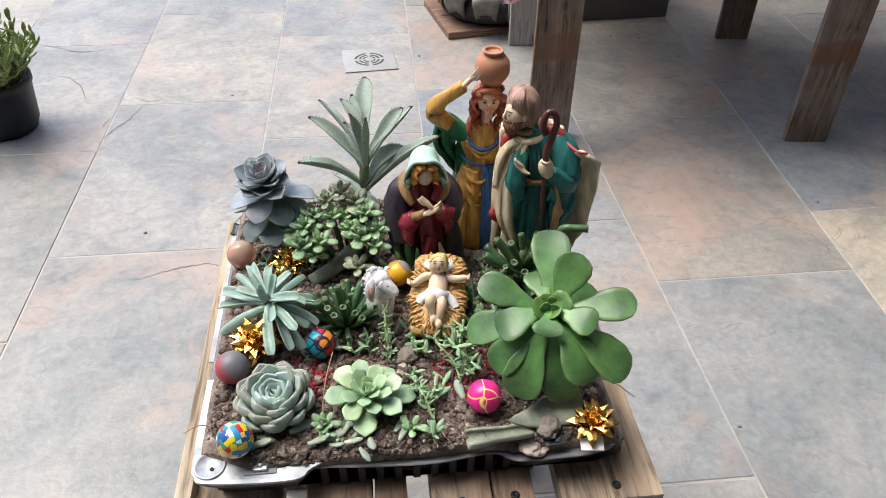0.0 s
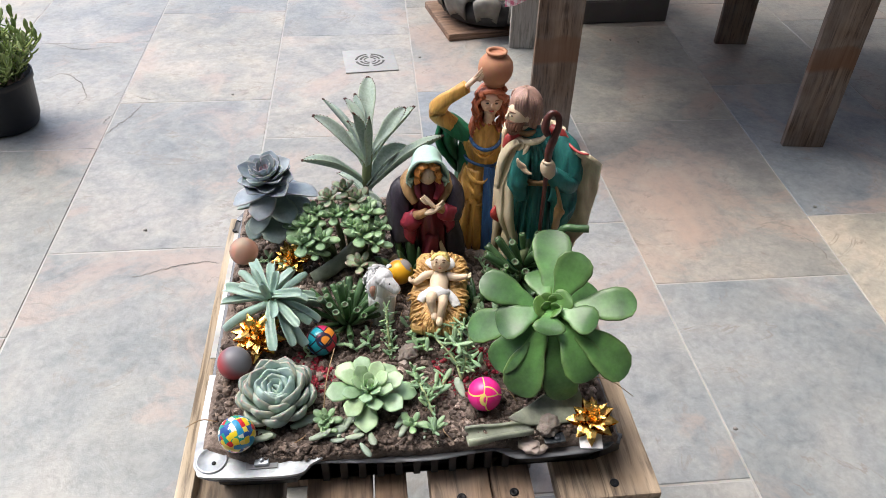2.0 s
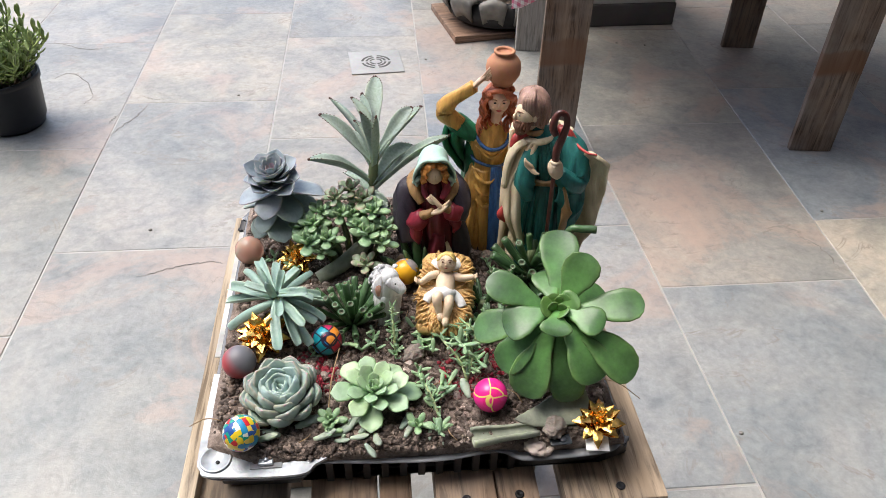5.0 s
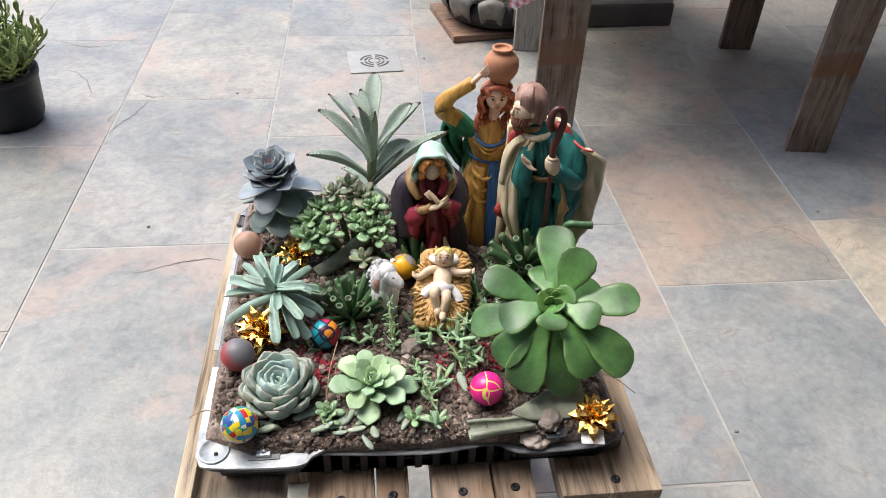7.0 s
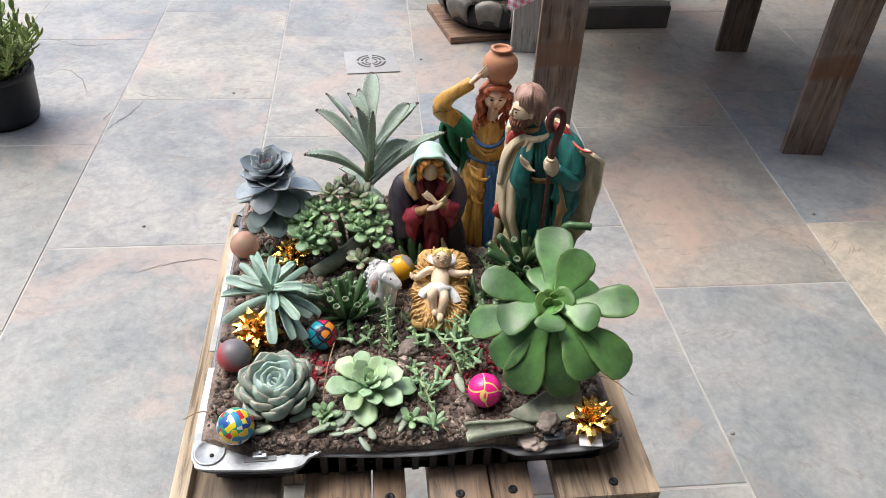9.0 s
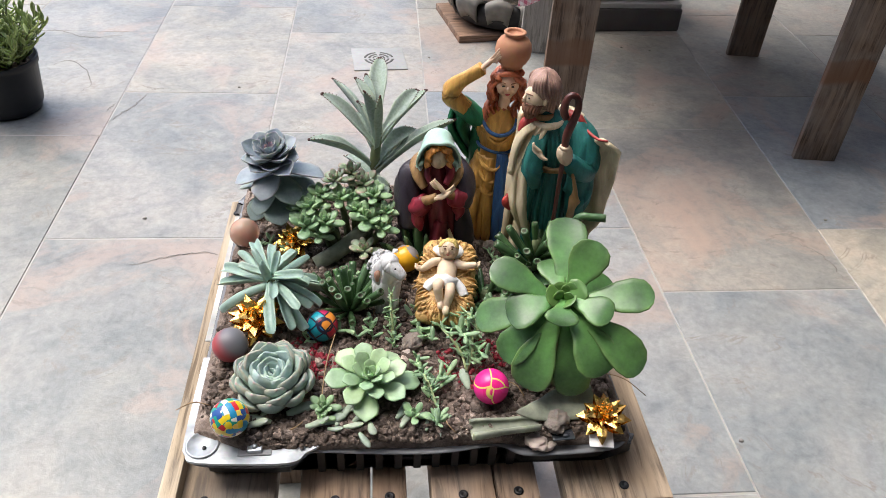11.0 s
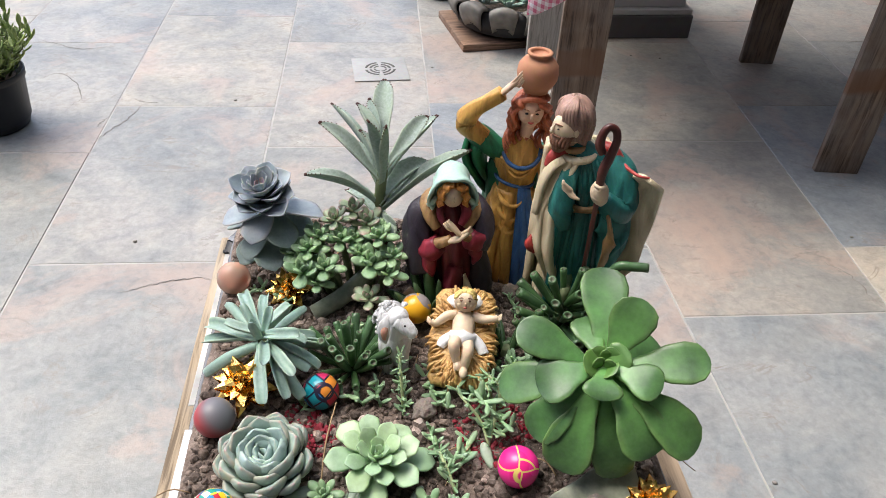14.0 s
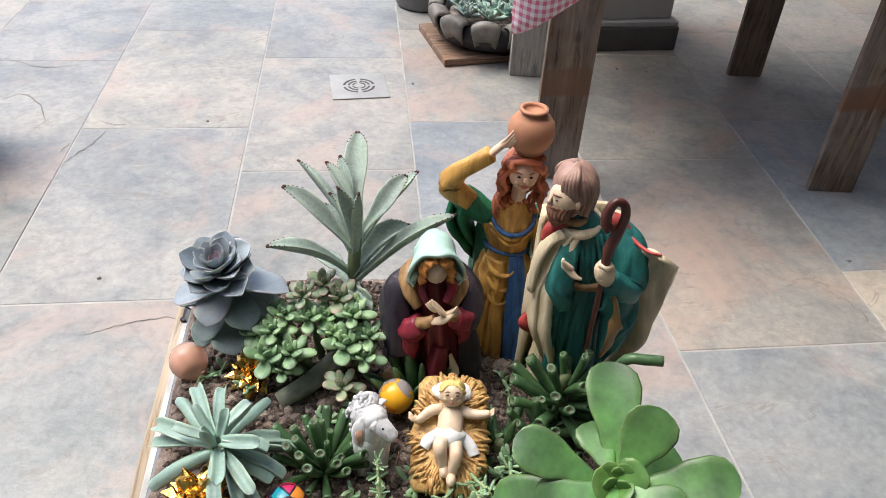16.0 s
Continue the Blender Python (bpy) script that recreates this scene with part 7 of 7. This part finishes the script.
def child_in_straw():
    bm = bmesh.new()
    mats = [STRAW, SKIN_PALE, BLOND, WHITE_P, SKIN_PALE, BEARD, LIP]
    # straw bed: a padded slab, raised at the head, own axes: y up the slope
    rings = []
    for i in range(15):
        s = i / 14
        y = -0.042 + 0.084 * s
        w = 0.0255 * (1 - 0.18 * math.cos(s * 6.28) * 0.3) * (0.90 if i in (0, 14) else 1.0) + 0.001 * math.sin(i * 2.1)
        h = 0.012 + (0.004 if 1 < i < 13 else 0)
        rings.append([(w * math.copysign(abs(math.cos(q)) ** 0.6, math.cos(q)), y, 0.006 + h * 0.55 * math.copysign(abs(math.sin(q)) ** 0.7, math.sin(q))) for q in (6.283 * j / 24 for j in range(24))])
    rings_to_mesh(bm, rings, 0)
    rng = random.Random(12)
    for k in range(330):
        a = rng.uniform(0, 6.283)
        x, y = 0.0225 * math.copysign(abs(math.cos(a)) ** 0.6, math.cos(a)), 0.040 * math.copysign(abs(math.sin(a)) ** 0.6, math.sin(a))
        x *= rng.uniform(0.62, 1.0)
        y *= rng.uniform(0.72, 1.0)
        z = 0.0135 + rng.uniform(-0.003, 0.0015)
        d = Vector((x * 1.2, y * 0.7, 0)).normalized() * rng.uniform(0.006, 0.011)
        d.rotate(Euler((0, 0, rng.uniform(-0.5, 0.5))))
        tube(bm, ((x - d.x * 0.6, y - d.y * 0.6, z, 0.0009), (x + d.x * 0.5, y + d.y * 0.5, z + 0.0006, 0.0013), (x + d.x * 0.85, y + d.y * 0.85, z - 0.006, 0.0008)), 0, n=5, m=5)
    # pillow cloth and child
    ball(bm, (0, 0.030, 0.0150), (0.0150, 0.0090, 0.0040), 3, 18, 10, rough=0.2)
    ball(bm, (0, 0.0240, 0.0275), (0.0092, 0.0094, 0.0100), 4, 18, 12)

    # features lie round the way the face looks
    c, f, u = Vector((0, 0.0240, 0.0275)), Vector((0, -0.52, 0.854)), Vector((0, 0.854, 0.52))

    def on_face(x, up, out):
        return tuple(c + f * out + u * up + Vector((x, 0, 0)))
    ball(bm, on_face(0, -0.0016, 0.0099), (0.0009, 0.0010, 0.0013), 4, 8, 6)
    for s in (-1, 1):
        ball(bm, on_face(s * 0.0033, 0.0010, 0.0091), (0.0012, 0.0008, 0.0009), 5, 8, 6)
        tube(bm, ((*on_face(s * 0.0018, 0.0030, 0.0093), 0.0003), (*on_face(s * 0.0034, 0.0034, 0.0089), 0.0004), (*on_face(s * 0.0050, 0.0026, 0.0079), 0.0003)), 5, n=5, m=5)
        ball(bm, on_face(s * 0.0042, -0.0026, 0.0060), (0.0024, 0.0024, 0.0024), 4, 10, 8)
    tube(bm, ((*on_face(-0.0014, -0.0046, 0.0089), 0.0003), (*on_face(0, -0.0048, 0.0094), 0.0006), (*on_face(0.0014, -0.0046, 0.0089), 0.0003)), 6, n=5, m=6)
    tube(bm, ((0, 0.018, 0.0190, 0.0040), (0, 0.022, 0.0215, 0.0042), (0, 0.026, 0.024, 0.0042)), 4)
    ball(bm, tuple(c + u * 0.0042 - f * 0.0016), (0.0090, 0.0064, 0.0082), 2, 18, 12, rough=0.18)
    for k in range(9):
        a = radians(10 + 160 * k / 8)
        curl(bm, (on_face(0.002 * math.cos(a), 0.0098, -0.001), on_face(0.0062 * math.cos(a), 0.0036 + 0.0044 * math.sin(a), 0.0058), on_face(0.0092 * math.cos(a), 0.0008 + 0.0050 * math.sin(a), 0.0034)), 0.0015, 2, 0.0005, 1.5, 9)
    tube(bm, ((0, 0.019, 0.019, 0.0048), (0, 0.012, 0.0195, 0.0086), (0, 0.000, 0.0195, 0.0088), (0, -0.008, 0.0185, 0.0085)), 1, n=16, flat=0.75)
    tube(bm, ((-0.010, -0.001, 0.0180, 0.0030), (0, -0.006, 0.0225, 0.0080), (0.010, -0.002, 0.0180, 0.0030)), 3, n=14, flat=0.7, folds=4, amp=0.08)
    tube(bm, ((0.008, -0.003, 0.0190, 0.0036), (0.0145, -0.009, 0.0165, 0.0044), (0.0180, -0.016, 0.0150, 0.0042)), 3, n=12, flat=0.5, folds=3, amp=0.1)
    tube(bm, ((-0.008, -0.003, 0.0190, 0.0036), (-0.0140, -0.008, 0.0165, 0.0044), (-0.0170, -0.013, 0.0150, 0.0040)), 3, n=12, flat=0.5, folds=3, amp=0.1)
    for s, hx, hy, hz in ((1, 0.0265, 0.012, 0.0235), (-1, -0.0262, 0.006, 0.0185)):
        tube(bm, ((s * 0.006, 0.015, 0.0200, 0.0040), (s * 0.0140, 0.0125, 0.0205, 0.0040), (hx * 0.85, hy, hz, 0.0030), (hx, hy + 0.001, hz + 0.0008, 0.0026)), 1, n=12)
        for k in range(4):
            tube(bm, ((hx, hy + k * 0.0011 - 0.0015, hz, 0.0011), (hx + s * 0.0032, hy + 0.003 + k * 0.0012 - 0.002, hz + 0.001, 0.0008)), 1, n=5, m=4)
    tube(bm, ((-0.004, -0.007, 0.0200, 0.0050), (-0.0060, -0.0150, 0.0285, 0.0048), (-0.0035, -0.0240, 0.0210, 0.0036), (-0.0020, -0.0275, 0.0185, 0.0030)), 1, n=12)
    tube(bm, ((0.004, -0.008, 0.0200, 0.0050), (0.0050, -0.0190, 0.0245, 0.0046), (0.0030, -0.0300, 0.0180, 0.0034), (0.0025, -0.0325, 0.0180, 0.0028)), 1, n=12)
    for x, y in ((-0.002, -0.0290), (0.0030, -0.0345)):
        ball(bm, (x, y, 0.0195), (0.0034, 0.0052, 0.0030), 1, 12, 8)
    solo("figurine", bm, mats, Matrix.Translation((0.0050, 0.619, 0.4790)) @ Matrix.Rotation(radians(-3), 4, "Z") @ Matrix.Rotation(radians(25), 4, "X") @ Matrix.Diagonal((0.94, 0.90, 1.0, 1)), "painted resin infant lying on a bed of straw", "figurine", "nativity figures")


def lamb():
    bm = bmesh.new()
    mats = [WOOL, WOOL_GREY, PINK_EAR, BLACK_DOT]
    tube(bm, ((-0.003, -0.001, -0.006, 0.0105), (-0.003, -0.002, 0.014, 0.0118), (-0.002, -0.004, 0.030, 0.0108), (0.000, -0.006, 0.042, 0.0088), (0.001, -0.007, 0.050, 0.0070)), 0, n=20, m=20, folds=7, amp=0.03)
    ball(bm, (-0.007, 0.011, 0.0240), (0.0125, 0.0150, 0.0190), 1, 24, 18, rough=0.30)
    rng = random.Random(4)
    for k in range(110):
        a, b = rng.uniform(0, 6.283), rng.uniform(-0.1, 1.4)
        p = Vector((math.cos(a) * math.cos(b) * 0.0125 - 0.007, math.sin(a) * math.cos(b) * 0.0150 + 0.011, math.sin(b) * 0.0190 + 0.0240))
        ball(bm, p, rng.uniform(0.0012, 0.0022), 1, 7, 5)
    ball(bm, (-0.002, -0.006, 0.020), (0.0128, 0.0105, 0.0200), 0, 18, 12)
    for x in (-0.0065, 0.0050):
        tube(bm, ((x, -0.006, 0.028, 0.0066), (x, -0.0120, 0.015, 0.0048), (x, -0.0135, -0.005, 0.0042)), 0, n=12)
    # head turned aside, long ear hanging down
    ball(bm, (0.0010, -0.0105, 0.0515), (0.0082, 0.0080, 0.0084), 0, 20, 14)
    tube(bm, ((0.0015, -0.0125, 0.0510, 0.0070), (0.0080, -0.0165, 0.0475, 0.0056), (0.0128, -0.0190, 0.0440, 0.0044), (0.0145, -0.0198, 0.0428, 0.0026)), 0, n=16, m=16)
    tube(bm, ((-0.0055, -0.0130, 0.0550, 0.0016), (-0.0085, -0.0175, 0.0490, 0.0042), (-0.0085, -0.0195, 0.0400, 0.0038), (-0.0070, -0.0200, 0.0340, 0.0010)), 0, n=12, flat=0.42, up=(0, 1, 0))
    tube(bm, ((-0.0060, -0.0162, 0.0515, 0.0008), (-0.0080, -0.0202, 0.0460, 0.0026), (-0.0080, -0.0216, 0.0390, 0.0012)), 2, n=10, flat=0.42, up=(0, 1, 0))
    tube(bm, ((0.0040, -0.0050, 0.0575, 0.0012), (0.0055, -0.0020, 0.0580, 0.0026), (0.0060, 0.0005, 0.0540, 0.0010)), 0, n=10, flat=0.5)
    ball(bm, (0.0068, -0.0196, 0.0520), (0.0010, 0.0009, 0.0009), 3, 8, 6)
    ball(bm, (0.0148, -0.0208, 0.0436), (0.0014, 0.0014, 0.0010), 2, 8, 6)
    solo("figurine", bm, mats, Matrix.Translation((-0.0445, 0.616, 0.4610)), "small painted resin lamb with grey woolly back", "figurine", "nativity figures")


water_carrier()
shepherd()
kneeling_woman()
child_in_straw()
lamb()


# ---- slate tiles, each one a piece of the floor ----
def tiles():
    # column joints: where each one crosses y = 1.25, and how far it leans per metre
    joints = [(-3.61 + 0.403 * k, -0.125) for k in range(6)] + [(-1.190, -0.125), (-0.782, -0.136), (-0.391, -0.122), (-0.003, -0.106), (0.411, -0.124), (0.812, -0.064), (1.228, -0.070)]
    joints += [(1.228 + 0.405 * k, -0.075) for k in range(1, 6)]
    # a cross joint in the middle of each column
    cross = {5: 1.615, 6: 1.258, 7: 1.728, 8: 1.372, 9: 1.217, 10: 1.460}
    cross = {4: 1.33, **{k + 1: v for k, v in cross.items()}}
    lean, gap = 0.113, 0.0018
    rng = random.Random(8)
    blue_at = {(7, -1), (6, -1), (7, -2), (8, -2), (6, -2), (8, -1)}
    cool_at = {(9, 0), (9, -1), (9, -2), (10, -1), (10, -2), (11, -2), (11, 0)}
    pale_at = {(11, -1)}
    warm_at = {(10, 0)}
    for c in range(len(joints) - 1):
        (a0, s0), (a1, s1) = joints[c], joints[c + 1]
        y0 = cross.get(c, 1.1 + (c * 0.37) % 0.6)
        for r in range(-5, 6):
            lo, hi = y0 + r * 0.632, y0 + (r + 1) * 0.632
            if lo < -2.1 or hi > 5.6:
                continue
            ring = []
            for (a, s), side in (((a0, s0), 1), ((a1, s1), -1)):
                for yy, up in ((lo, 1), (hi, -1)):
                    y = yy - side * (a1 - a0) / 2 * lean
                    x = a + s * (y - 1.25)
                    ring.append((x + side * gap, y + up * gap))
            ring = [ring[0], ring[2], ring[3], ring[1]]
            o = Vector((*ring[0], 0))
            ctr = Vector((sum(p[0] for p in ring) / 4, sum(p[1] for p in ring) / 4, 0))
            bm = bmesh.new()
            loops = []
            for inset, z in ((0.0, -0.004), (0.0, -0.0012), (0.0016, 0.0)):
                loops.append([Vector((*p, z)) - o + (ctr - Vector((*p, 0))).normalized() * inset for p in ring])
            rings_to_mesh(bm, loops)
            mat = SLATE_BLUE if (c, r) in blue_at else SLATE_COOL if (c, r) in cool_at else SLATE_PALE if (c, r) in pale_at else SLATE_WARM if (c, r) in warm_at else SLATE
            me = mesh_of("tile", bm, mat, smooth=False)
            me.polygons.foreach_set("use_smooth", [False] * len(me.polygons))
            child("tile", me, floor, Matrix.Translation((o.x, o.y, rng.uniform(-0.0006, 0.0004))))


tiles()


# ---- cracks in the slate and specks of grit ----
def crack(pts, width):
    bm = bmesh.new()
    rng = random.Random(int(abs(pts[0][0]) * 997))
    rows = []
    fine = spline([(*p, 0.0, 0.0) for p in pts], 26)
    for i, p in enumerate(fine):
        w = width * (0.45 + 0.55 * math.sin(math.pi * i / 25)) * rng.uniform(0.5, 1.2)
        rows.append((p[0] + rng.uniform(-0.004, 0.004), p[1] + rng.uniform(-0.004, 0.004), 0.0006, w))
    tube(bm, rows, n=6, m=40, flat=0.18)
    part("crack", bm, SLATE_CRACK, floor, "dark cleft line in the slate")


crack(((-0.804, 1.878), (-0.811, 1.816), (-0.831, 1.747), (-0.843, 1.694)), 0.0014)
crack(((-1.114, 2.002), (-1.09, 2.039), (-1.021, 1.988), (-0.972, 1.905), (-0.973, 1.851)), 0.0015)
crack(((-0.863, 1.805), (-0.871, 1.752)), 0.0012)
crack(((-0.836, 1.909), (-0.797, 1.894), (-0.76, 1.902)), 0.0012)
crack(((-0.588, 1.173), (-0.542, 1.197), (-0.483, 1.221), (-0.432, 1.225)), 0.0012)
crack(((0.726, 1.39), (0.774, 1.343), (0.792, 1.269), (0.805, 1.242)), 0.0011)
crack(((-1.239, 2.249), (-1.108, 2.203), (-1.016, 2.231)), 0.0015)
for gx, gy in ((-0.58, 1.933), (0.473, 0.853), (-0.613, 1.321), (0.831, 1.47), (-0.082, 2.205), (0.52, 2.374), (0.607, 2.363)):
    bm = bmesh.new()
    ball(bm, (0, 0, 0.0016), (0.0042, 0.0034, 0.0022), seg=9, ring=6, rough=0.4)
    solo("grit", bm, SLATE_CRACK, Matrix.Translation((gx, gy, 0)), "small dark crumb of grit on the tiles", "grit", "grit on the tiles")
